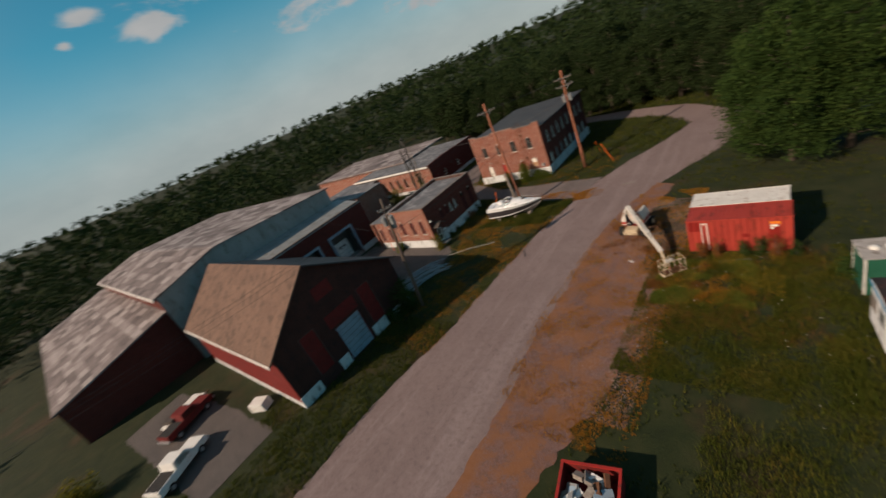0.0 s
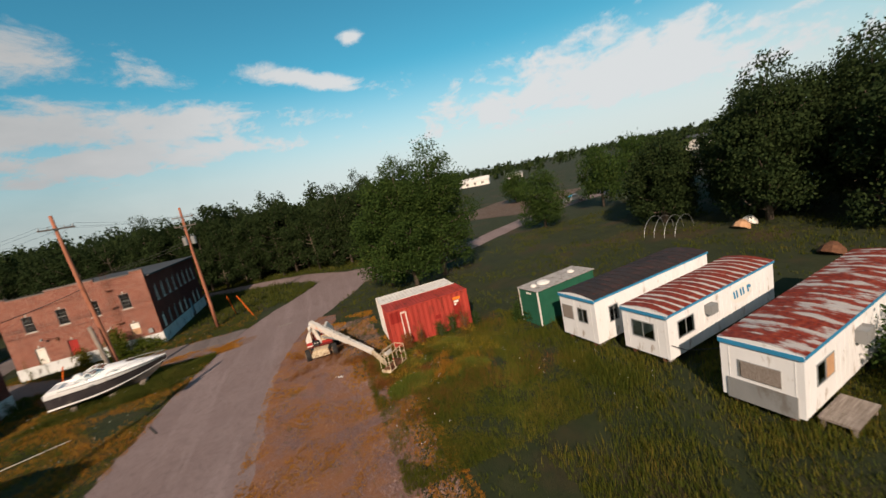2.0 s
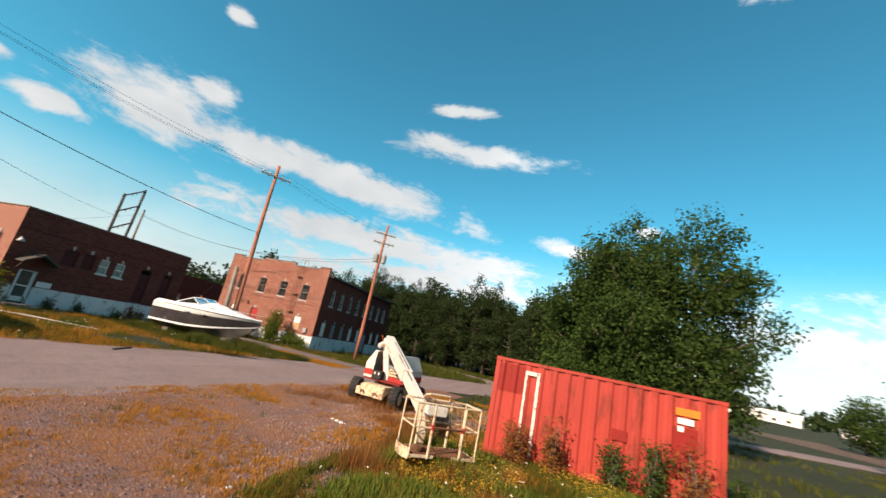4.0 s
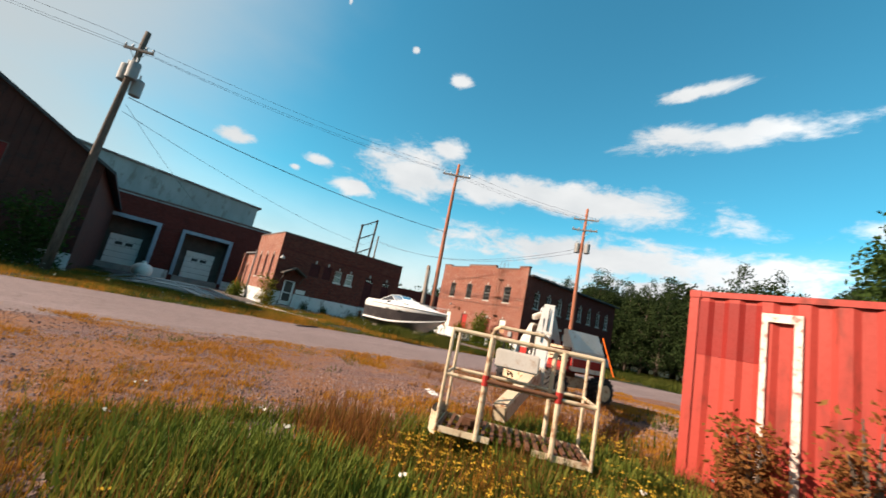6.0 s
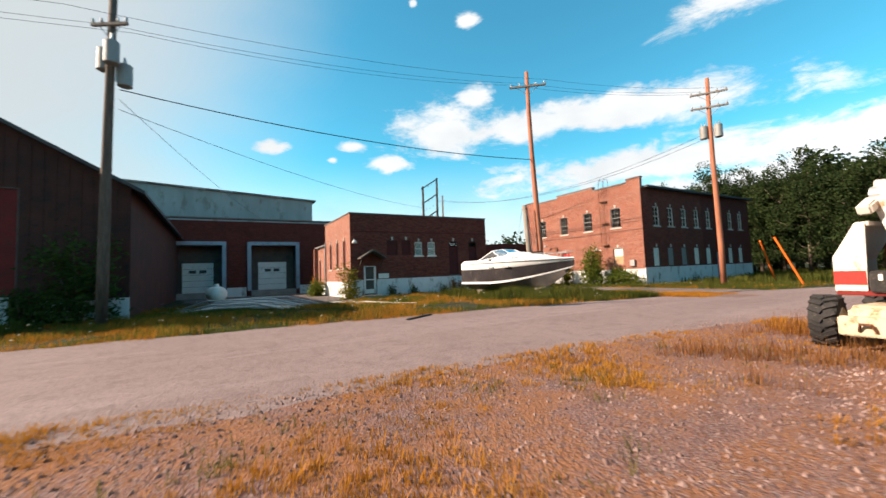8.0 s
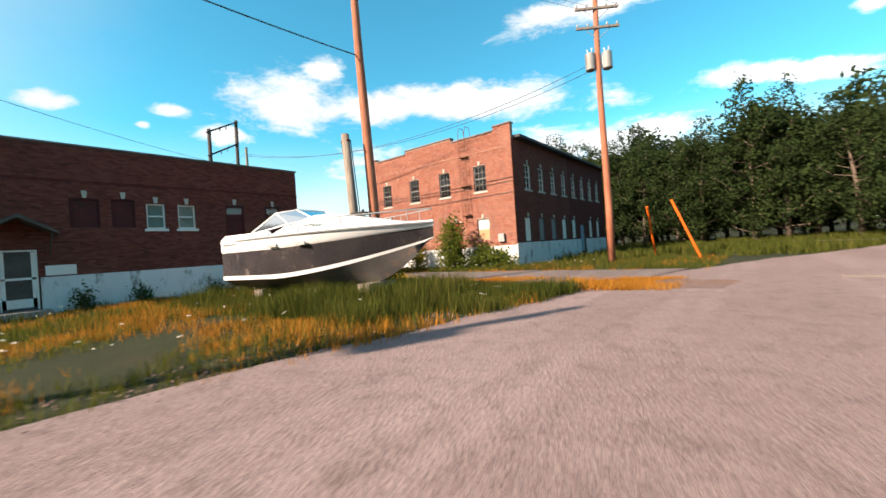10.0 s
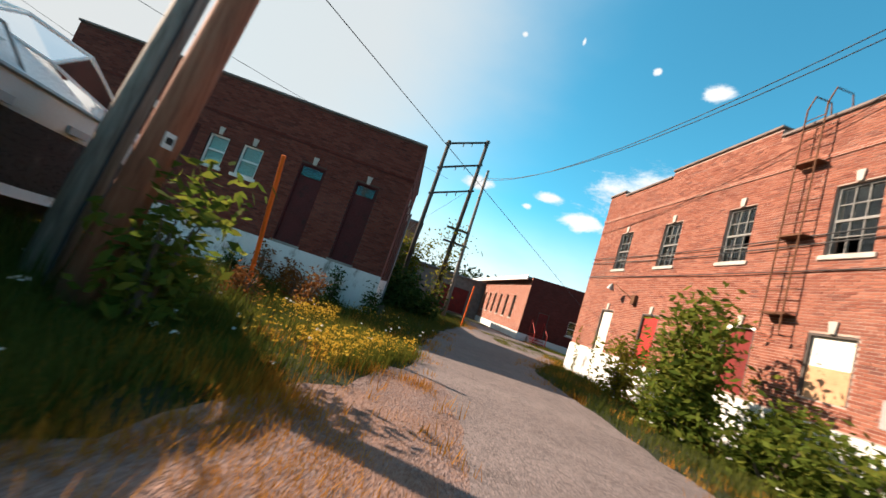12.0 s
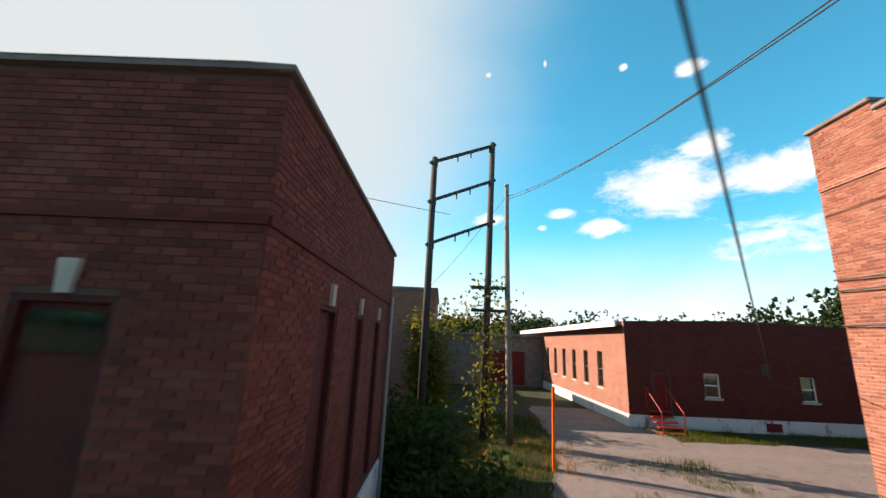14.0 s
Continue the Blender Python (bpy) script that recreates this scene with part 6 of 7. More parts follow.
    part("hatch", MB().box(5.0, 5.5, -0.25, 0.25, 2.5, 2.56), "gel_black", b, bevel=0.02)
    for x in (1.0, 3.4, 5.4):
        part("keel_block", MB().box(x, x + 0.4, -0.6, 0.6, 0, 0.43 if x < 5 else 0.55), "lumber", b, "weathered timber blocking")


boat()

# ---- utility poles and wires ----


def utility_pole(base, top, label, material="pole", arms=(), drums=(), r=0.16):
    """arms: (height, half length, yaw); drums: (height, side, yaw)."""
    p = thing("utility_pole", pose(*base), label, "utility pole", "utility poles along the yard")
    v = Vector(top) - Vector(base)
    part("pole", MB().tube([v * f + Vector((0.03 * math.sin(7 * f), 0.02 * math.cos(5 * f) - 0.02, 0)) for f in (0, 0.2, 0.4, 0.6, 0.8, 1.0)], [r, r * 0.95, r * 0.88, r * 0.8, r * 0.72, r * 0.64], 14), material, p, smooth=True)
    for h, half, yaw in arms:
        m = Matrix.Translation(v * (h / v.z)) @ pose(0, 0, 0, 0, 0, yaw)
        arm = part("crossarm", MB().box(-half, half, -0.2, -0.09, -0.06, 0.06, m), "lumber", p, bevel=0.01)
        for f in (-0.92, -0.45, 0.45, 0.92):
            part("insulator", MB().tube([m @ Vector((f * half, -0.145, 0.06)), m @ Vector((f * half, -0.145, 0.13)), m @ Vector((f * half, -0.145, 0.24))], [0.02, 0.055, 0.04], 8), "steel", arm)
        for s in (-1, 1):
            part("brace", MB().tube([m @ Vector((s * half * 0.6, -0.12, -0.04)), m @ Vector((0, -0.12, -0.6))], 0.018, 4), "steel", arm)
    for h, s, yaw in drums:
        m = Matrix.Translation(v * (h / v.z)) @ pose(0, 0, 0, 0, 0, yaw)
        c = m @ Vector((s * 0.42, 0, 0))
        can = part("transformer", MB().tube([c + Vector((0, 0, z)) for z in (-0.45, -0.42, 0.4, 0.45)], [0.2, 0.25, 0.25, 0.2], 16), "grey_metal", p, "grey pole transformer")
        part("bushing", MB().tube([c + Vector((0.08, 0, 0.45)), c + Vector((0.12, 0, 0.7))], 0.035, 6), "steel", can)
        part("bushing", MB().tube([c + Vector((-0.08, 0, 0.45)), c + Vector((-0.12, 0, 0.7))], 0.035, 6), "steel", can)
        part("hanger", MB().box(-0.03, 0.03, -0.04, 0.04, -0.3, 0.3, Matrix.Translation(m @ Vector((s * 0.17, 0, 0)))), "steel", can)
    return p


utility_pole((-27.4, 22.0, 0), (-26.2, 22.45, 12.7), "leaning dark wooden utility pole with three grey transformers", "pole_dark", [(11.6, 0.7, 60)], [(10.4, 1, 10), (10.4, -1, 40), (9.8, 1, 100)], 0.2)
tall = utility_pole((-25.5, 43.55, 0), (-26.55, 44.1, 15.0), "tall reddish wooden utility pole with a crossarm", "pole", [(13.9, 1.2, 50)], (), 0.19)
utility_pole((-20.75, 55.45, 0), (-20.75, 55.45, 14.4), "reddish wooden utility pole with crossarms and transformers", "pole", [(13.3, 1.1, 35), (12.3, 1.1, 35)], [(10.6, 1, 30), (10.6, -1, 30)], 0.19)
utility_pole((-48.44, 50.1, 0), (-48.54, 49.96, 11.2), "pale grey wooden service pole", "pole_grey", (), (), 0.15)
tag = part("tag", MB().box(0.02, 0.14, 0.2, 0.212, 1.85, 2.02), "white_paint", tall, "small white number tag", pose(-0.13, 0.04, 0, 0, 0, -18))
part("number_bar", MB().box(0.04, 0.12, 0.212, 0.216, 1.9, 1.97), "rubber", tag)
stub = thing("pole_stub", pose(-25.7, 42.95, 0), "cut-off grey wooden pole stub beside the boat", "pole")
part("post", MB().tube([(0, 0, 0), (-0.24, 0.01, 2.5), (-0.53, 0.05, 5.7)], [0.17, 0.16, 0.14], 12), "pole_grey", stub, smooth=True)
part("clamp", MB().box(-0.72, -0.34, -0.02, 0.12, 5.42, 5.5), "iron", stub, bevel=0.01)
part("cable", MB().tube([(-0.36, 0.14, 5.5), (-0.2, 0.17, 3.6), (-0.02, 0.17, 1.6), (0.08, 0.16, 0.05)], 0.018, 5), "wire", stub)


def wire(name, a, b, sag, r=0.012, material="wire", n=18):
    a, b = Vector(a), Vector(b)
    pts = [a.lerp(b, k / n) - Vector((0, 0, sag * 4 * (k / n) * (1 - k / n))) for k in range(n + 1)]
    whole(name, MB().tube(pts, r, 5, False), material, "black overhead wire slung between poles", "wire", group="overhead wires")


wire("overhead_wire", (-26.5, 22.6, 9.2), (-26.15, 43.9, 8.8), 0.5, 0.022)
for k, (dx, dz) in enumerate(((-0.9, 14.2), (-0.3, 14.2), (0.8, 14.2))):
    wire("overhead_wire", (-26.3 + dx, 22.0 - dx, 12.0 - 0.2 * k), (-26.3 + dx, 44.2 + dx, dz), 0.5, 0.008)
    wire("overhead_wire", (-26.3 + dx, 44.2 + dx, dz), (-20.7 + dx, 55.4 + dx * 0.6, 13.5), 0.3, 0.008)
    wire("overhead_wire", (-26.3 + dx, 22.0 - dx, 12.0 - 0.2 * k), (-36.0 + dx, -30, 13), 0.8, 0.008)
wire("overhead_wire", (-26.5, 22.6, 8.4), (-47.6, 47.3, 9.3), 0.6, 0.012)
wire("overhead_wire", (-26.5, 22.6, 8.8), (-50.9, 30, 7.6), 0.3, 0.01)
for k in (0, 1):
    wire("service_cable", (-48.5, 49.98, 10.6 - 0.15 * k), (-20.9, 55.5, 10.3 + 0.35 * k), 1.75, 0.014)
wire("service_cable", (-26.4, 42.95, 5.46), (-52.65, 64.43, 2.63), 0.02, 0.009)
wire("service_cable", (-48.5, 49.98, 10.7), (-64.0, 44.0, 6.5), 0.5, 0.012)


def timber_gantry():
    f = thing("timber_gantry", pose(0, 0, 0), "black timber H-frame with crossbars and climbing vines", "gantry")
    a0, a1, b0, b1 = (-47.1, 46.5, 0), (-47.15, 46.54, 11.75), (-48.45, 49.0, 0), (-48.57, 49.25, 13.35)
    for p, q in ((a0, a1), (b0, b1)):
        part("post", MB().tube([p, tuple((Vector(p) + Vector(q)) / 2), q], [0.17, 0.15, 0.13], 12), "tarred", f, smooth=True)
    for z, w in ((11.55, 13.2), (9.75, 11.36), (7.85, 9.3)):
        p, q = Vector((-47.05, 46.35, z - 0.1)), Vector((-48.66, 49.4, w + 0.1))
        bar = part("crossbar", MB().tube([p, q], 0.085, 4), "tarred", f)
        for k in (0.1, 0.4, 0.6, 0.9):
            c = p.lerp(q, k)
            part("insulator", MB().tube([c - Vector((0, 0, 0.05)), c - Vector((0, 0, 0.3))], 0.035, 6), "frame_dark", bar)
    for z in (6.2, 5.2):
        part("step_bar", MB().box(-48.65, -48.35, 48.4, 49.9, z, z + 0.12), "tarred", f)


timber_gantry()

for p, h, lean in (((-29.95, 43.5, 0), 3.1, 16), ((-45.0, 50.9, 0), 2.6, 4), ((-43.2, 33.2, 0), 1.6, 3)):
    whole("marker_stake", MB().tube([(0, 0, 0), (0, 0, h)], 0.05, 8), "orange_paint", "tall orange painted marker stake in the weeds", "stake", pose(*p, 0, lean), "orange marker stakes")

for foot, top in (((-19.45, 59.9, 0), (-19.37, 57.69, 2.9)), ((-16.9, 56.4, 0), (-17.95, 55.86, 3.0))):
    whole("guy_guard", MB().tube([foot, top], 0.06, 8), "orange_paint", "orange guard sleeve on a guy wire of the pole", "guard", group="guy wire guards")

# ---- yard clutter ----


def pipe_pile():
    t = thing("pipe_pile", pose(-31.5, 27.2, 0, 0, 0, 60), "heap of long grey plastic pipes lying in the grass", "pipes")
    rng = random.Random(4)
    for k in range(26):
        y, z, bend = rng.uniform(-1.6, 1.6), rng.uniform(0.05, 0.55), rng.uniform(-0.5, 0.5)
        o = rng.uniform(-0.8, 0.8)
        part("pipe", MB().tube([(o - 2.8, y - bend, 0.05), (o - 1, y, z), (o + 1, y + 0.2, z), (o + 2.8, y + bend, 0.05)], 0.045, 6), "steel", t)


pipe_pile()
tank = thing("propane_tank", pose(-37.0, 25.8, 0, 0, 0, 20), "white propane tank standing by the dock", "tank")
part("shell", MB().tube([(-0.75, 0, 0.75), (-0.65, 0, 0.75), (-0.45, 0, 0.75), (0.45, 0, 0.75), (0.65, 0, 0.75), (0.75, 0, 0.75)], [0.1, 0.38, 0.5, 0.5, 0.38, 0.1], 18), "white_paint", tank, smooth=True)
part("dome", MB().tube([(0, 0, 1.2), (0, 0, 1.42)], [0.17, 0.13], 12), "white_paint", tank)
for x in (-0.4, 0.4):
    part("foot", MB().box(x - 0.08, x + 0.08, -0.3, 0.3, 0, 0.35), "steel", tank)


def scrap_bin():
    b = thing("scrap_bin", pose(-4.7, 8.9, 0, 0, 0, 12), "rusty red open bin full of scrap metal and boards", "bin")
    g = MB().box(-1.4, 1.4, -1.9, -1.84, 0.12, 1.25).box(-1.4, 1.4, 1.84, 1.9, 0.12, 1.25).box(-1.4, -1.34, -1.84, 1.84, 0.12, 1.25).box(1.34, 1.4, -1.84, 1.84, 0.12, 1.25).box(-1.34, 1.34, -1.84, 1.84, 0.12, 0.2)
    part("tub", g, "red_board", b)
    part("rim", MB().box(-1.46, 1.46, -1.96, -1.82, 1.25, 1.33).box(-1.46, 1.46, 1.82, 1.96, 1.25, 1.33).box(-1.46, -1.32, -1.82, 1.82, 1.25, 1.33).box(1.32, 1.46, -1.82, 1.82, 1.25, 1.33), "red_paint", b)
    for y in (-1.2, 0, 1.2):
        part("skid", MB().box(-1.3, 1.3, y - 0.08, y + 0.08, 0, 0.12), "iron", b)
    rng = random.Random(9)
    mats = ("lumber", "white_paint", "steel", "blue_paint", "iron", "grey_metal")
    for k in range(46):
        m = pose(rng.uniform(-1.0, 1.0), rng.uniform(-1.5, 1.5), rng.uniform(0.85, 1.3), rng.uniform(-30, 30), rng.uniform(-30, 30), rng.uniform(0, 180))
        w, l, h = rng.uniform(0.05, 0.25), rng.uniform(0.2, 0.6), rng.uniform(0.03, 0.15)
        part("scrap", MB().box(-w, w, -l, l, -h, h, m), mats[k % 6], b)


scrap_bin()


def pickup(at, label, paint, bed_load=True):
    c = thing("pickup_truck", at, label, "truck")
    side = Matrix(((0, 0, 1, 0), (1, 0, 0, 0), (0, 1, 0, 0), (0, 0, 0, 1)))
    prof = [(0, 0.5), (5.4, 0.5), (5.45, 0.95), (5.3, 1.1), (3.9, 1.15), (3.35, 1.78), (2.1, 1.8), (1.95, 1.15), (0, 1.15)]
    part("body", MB().prism(prof, -0.95, 0.95, side), paint, c, bevel=0.05)
    part("bed", MB().box(-0.82, 0.82, 0.12, 1.9, 1.152, 1.17), "rubber", c)
    for s in (-1, 1):
        part("side_window", MB().prism([(2.25, 1.2), (3.6, 1.2), (3.2, 1.68), (2.3, 1.7)], s * 0.953 - 0.004, s * 0.953 + 0.004, side), "glass", c)
    part("windscreen", MB().face((-0.85, 3.84, 1.22), (0.85, 3.84, 1.22), (0.75, 3.4, 1.75), (-0.75, 3.4, 1.75)), "glass", c)
    for x in (-0.86, 0.86):
        for y in (1.0, 4.4):
            w = part("wheel", MB().tube([(x - 0.12, y, 0.37), (x + 0.12, y, 0.37)], 0.37, 20), "rubber", c)
            part("rim", MB().tube([(x - 0.13, y, 0.37), (x + 0.13, y, 0.37)], 0.2, 14), "steel", w)
    part("bumper", MB().box(-0.95, 0.95, 5.42, 5.56, 0.5, 0.72).box(-0.95, 0.95, -0.14, 0.02, 0.5, 0.72), "steel", c, bevel=0.02)


pickup(pose(-35.8, -4.2, 0.03, 0, 0, 28), "white pickup truck parked beside the barn", "white_paint")
pickup(pose(-43.0, -1.6, 0.03, 0, 0, 20), "dark red old pickup truck with a loaded bed", "red_board")
pickup(pose(54.0, 81.0, 0.03, 0, 0, 75), "small pale car parked by the far drive", "grey_metal")
whole("white_crate", MB().box(-0.9, 0.9, -0.6, 0.6, 0, 0.9), "white_paint", "white appliance lying on the grass by the barn", "crate", pose(-35.6, 5.6, 0, 0, 0, 25), bevel=0.05)
flat = thing("flatbed_trailer", pose(-45.5, 1.2, 0, 0, 0, 24), "white utility trailer parked by the barn", "trailer")
part("box", MB().box(-1.0, 1.0, -2.2, 2.2, 0.55, 1.0), "white_paint", flat, bevel=0.03)
for x in (-1.05, 1.05):
    part("wheel", MB().tube([(x - 0.1, 0, 0.35), (x + 0.1, 0, 0.35)], 0.35, 18), "rubber", flat)
part("hitch", MB().tube([(0, 2.2, 0.5), (0, 3.2, 0.45)], 0.05, 6), "iron", flat)
part("load", MB().box(-0.8, 0.8, -1.9, 0.2, 1.0, 1.5), "frame_dark", flat, bevel=0.05)

scrap = whole("scrap_sheet", MB().grid([[(0.07 * i, 0.1 * j, 0.03 + 0.03 * math.sin(2.1 * i + 1.3 * j)) for i in range(9)] for j in range(3)]), "white_paint", "crumpled white scrap sheet lying on the gravel", "scrap", pose(-8.5, 30.5, 0, 0, 0, -25))
whole("edge_timber", MB().box(-0.8, 0.8, -0.05, 0.05, 0, 0.07), "tarred", "dark timber lying along the road edge", "timber", pose(-19.7, 32.0, 0.02, 0, 0, 122), bevel=0.015)
whole("long_pipe", MB().tube([(-30.9, 31.6, 0.1), (-28.3, 33.2, 0.12), (-25.2, 34.6, 0.1)], 0.02, 8), "board", "long white pipe lying in the grass", "pipe")
for p, yaw, s in (((-3.7, 29.4, 0), 30, 1.0), ((-12.6, 47.5, 0), 15, 0.8), ((-0.9, 30.6, 0), 12, 1.1)):
    whole("loose_board", MB().box(-0.9 * s, 0.9 * s, -0.12, 0.12, 0.02, 0.07), "lumber", "weathered grey board lying in the weeds", "board", pose(*p, 2, 1, yaw), "loose boards")
hoops = thing("hoop_frame", pose(32, 37.5, 0, 0, 0, 20), "bare metal hoops of a small greenhouse", "hoops")
for k in range(4):
    part("hoop", MB().tube([(2.8 * math.cos(a), 1.1 * k, 2.0 * math.sin(a)) for a in np.linspace(0, math.pi, 17)], 0.022, 6), "steel", hoops)
for p, m in (((34.7, 33.1, 0), "plywood"), ((36.6, 33.6, 0), "white_paint"), ((28.5, 22.5, 0), "iron")):
    whole("discarded_sheet", MB().tube([(0, 0, 0), (0.2, 0, 0.4), (0.5, 0.1, 0.75)], [0.9, 0.75, 0.3], 9), m, "crumpled sheet discarded in the field", "debris", pose(*p), "discarded sheets")


def far_house(x, y, w, d, h, yaw, wall_m, roof_m, label):
    t = thing("far_building", pose(x, y, land(x, y), 0, 0, yaw), label, "building", "far buildings")
    part("wall", MB().box(-w / 2, w / 2, -d / 2, d / 2, 0, h), wall_m, t)
    part("roof", MB().prism([(-d / 2 - 0.4, h - 0.1), (d / 2 + 0.4, h - 0.1), (0, h + d * 0.22)], -w / 2 - 0.4, w / 2 + 0.4, Matrix(((0, 0, 1, 0), (1, 0, 0, 0), (0, 1, 0, 0), (0, 0, 0, 1)))), roof_m, t)
    for k in range(int(w / 6)):
        part("window", MB().box(-w / 2 + 2 + 6 * k, -w / 2 + 4 + 6 * k, -d / 2 - 0.05, -d / 2 + 0.02, h * 0.35, h * 0.7), "frame_dark", t)


far_house(118, 290, 26, 12, 4, -30, "white_paint", "white_paint", "long white shed across the far field")
far_house(150, 280, 12, 7, 3, -25, "white_paint", "grey_metal", "white farm building across the far field")
far_house(180, 150, 16, 9, 5, 10, "white_paint", "slate", "white house among far trees")
far_house(96, 300, 14, 8, 3.5, 0, "white_paint", "grey_metal", "pale house on the far slope")

# ---- trees and shrubs ----


def leaf_quads(rng, centres, size, flat=0.0, aspect=0.55):
    """Loose leaf faces with random turns round the given centres."""
    n = len(centres)
    a = rng.normal(size=(n, 3))
    a[:, 2] *= 1 - flat
    a /= np.linalg.norm(a, axis=1, keepdims=True)
    b = np.cross(a, rng.normal(size=(n, 3)))
    b /= np.linalg.norm(b, axis=1, keepdims=True)
    s = (size * rng.uniform(0.6, 1.3, n))[:, None]
    a, b = a * s, b * s * aspect
    c = np.asarray(centres)
    return np.stack((c - a * 0.5, c + b * 0.5 - a * 0.05, c + a * 0.5, c - b * 0.5 - a * 0.05), 1)


def crown_points(rng, lobes, count, clump=10, spread=0.38):
    """Points in clumps that lie in the outer shells of the lobes (x, y, z, rx, ry, rz)."""
    lobes = np.array(lobes)
    vol = lobes[:, 3] * lobes[:, 4] * lobes[:, 5]
    pick = rng.choice(len(lobes), size=max(1, count // clump), p=vol ** 0.7 / (vol ** 0.7).sum())
    d = rng.normal(size=(len(pick), 3))
    d /= np.linalg.norm(d, axis=1, keepdims=True)
    r = rng.uniform(0.45, 1.04, len(pick)) ** 0.6
    c = lobes[pick, :3] + d * r[:, None] * lobes[pick, 3:]
    c = np.repeat(c, clump, axis=0)
    return c + rng.normal(size=c.shape) * spread


def tree_parts(seed, height, spread, trunk_r, leaves, leaf, low=0.25, lobes_n=11, spread_clump=0.4, lean=0.0, lobe=(0.3, 0.5), clump=10, ragged=(0.65, 1.15)):
    """Trunk with limbs, and a crown of clumped leaves."""
    rng = np.random.default_rng(seed)
    g = MB()
    bend = rng.normal(size=2) * 0.03 * height
    stem = [(bend[0] * f * f + lean * f, bend[1] * f * f, height * 0.86 * f) for f in (0, 0.25, 0.5, 0.75, 1)]
    g.tube(stem, [trunk_r * q for q in (1.15, 0.85, 0.62, 0.4, 0.12)], 9)
    top = spread * 0.84 * lobe[1]
    lobes = [(bend[0] + lean, bend[1], height * 0.87, top, top, height * 0.13)]
    for k in range(lobes_n):
        f = low + (0.88 - low) * (k + rng.uniform(0, 1)) / lobes_n
        a = k * 2.4 + rng.uniform(-0.5, 0.5)
        reach = spread * (0.72 - 0.5 * abs(f - 0.45)) * rng.uniform(*ragged)
        st = np.array((bend[0] * f * f + lean * f, bend[1] * f * f, height * 0.86 * f * 0.92))
        tip = st + np.array((math.cos(a) * reach, math.sin(a) * reach, height * rng.uniform(0.06, 0.14)))
        g.tube([st, st * 0.5 + tip * 0.5 + np.array((0, 0, -0.03 * height)), tip], [trunk_r * 0.42 * (1 - f * 0.6), trunk_r * 0.28 * (1 - f * 0.6), 0.02], 6)
        s = spread * rng.uniform(*lobe)
        lobes.append((*(tip * 0.85 + st * 0.15), s, s, s * rng.uniform(0.65, 0.95)))
    pts = crown_points(rng, lobes, leaves, clump, spread_clump)
    pts[:, 2] = np.maximum(pts[:, 2], height * low * 0.5)
    return g.mesh("trunk", smooth=True), fast_mesh("crown", leaf_quads(rng, pts, leaf), 4)


def tree(at, meshes, label, group="", leaf_m="leaf", name="tree"):
    t = thing(name, at, label, "tree", group)
    part("trunk", meshes[0], "bark", t)
    part("crown", meshes[1], leaf_m, t)
    return t


tree(pose(2.4, 48.2, 0), tree_parts(11, 15.2, 5.8, 0.3, 40000, 0.25, 0.07, 34, 0.34, 0.0, (0.2, 0.34), 26, (0.5, 1.2)), "broad leafy cottonwood at the edge of the road")
tree(pose(6.4, 49.4, 0), tree_parts(12, 16.8, 6.2, 0.28, 36000, 0.25, 0.1, 40, 0.34, 0.6, (0.17, 0.3), 26, (0.55, 1.25)), "tall open-crowned cottonwood behind the containers")
tree(pose(0.2, 51.5, 0), tree_parts(13, 12.0, 4.8, 0.25, 20000, 0.28, 0.06, 24, 0.38, 0.0, (0.2, 0.36), 24, (0.5, 1.2)), "leafy young cottonwood at the edge of the road")
tree(pose(29.4, 61.4, 0), tree_parts(14, 9.8, 4.2, 0.2, 12000, 0.32, 0.1, 12, 0.45), "round leafy tree standing in the field")
tree(pose(46, 66, 0), tree_parts(15, 11.5, 4.6, 0.22, 9000, 0.4, 0.15, 11, 0.5), "slender leafy tree by the far drive")
tree(pose(62, 73, 0), tree_parts(16, 12.5, 6.5, 0.25, 10000, 0.45, 0.12, 12, 0.55), "broad leafy tree by the far drive")
tree(pose(52, 110, 0), tree_parts(17, 9.5, 5.0, 0.2, 6000, 0.5, 0.1, 10, 0.6), "leafy tree beyond the far drive")
for k, (x, y, h, s) in enumerate(((39, 33, 17, 7.5), (45, 38, 15, 7), (47, 28, 18, 8), (56, 33, 17, 8), (55, 45, 14, 7), (40, 22, 15, 6.5), (66, 40, 16, 8), (70, 55, 14, 7), (36, 43.5, 11.5, 5.5), (42, 50, 10, 5.5))):
    tree(pose(x, y, 0), tree_parts(30 + k, h, s, 0.35, 26000, 0.36, 0.04, 30, 0.42, 0.0, (0.2, 0.36), 28, (0.5, 1.15)), "large drooping willow at the edge of the field", "willows at the field edge", "leaf_dark", "willow_tree")

WOOD = [tree_parts(60 + k, 12.8, 4.2, 0.2, 12000, 0.27, 0.06, 30, 0.3, 0.0, (0.17, 0.3), 24, (0.45, 1.15)) for k in range(5)]
WOOD_BACK = [tree_parts(70 + k, 12.8, 4.2, 0.2, 3200, 0.55, 0.15, 20, 0.42, 0.0, (0.2, 0.36), 16, (0.5, 1.15)) for k in range(4)]


def wood_places():
    rng = random.Random(21)
    out = []
    for row in range(5):
        for k in range(30):
            x = -78 + k * 3.0 + rng.uniform(-1.2, 1.2)
            front = 96 - 0.2 * (x + 78) - 6.0 * smoothstep(-25, 8, x)
            y = front + row * 4.5 + rng.uniform(-1.3, 1.3)
            if x < 12:
                out.append((x, y, rng.uniform(0.85, 1.2), rng.uniform(0, 360), row))
    return out


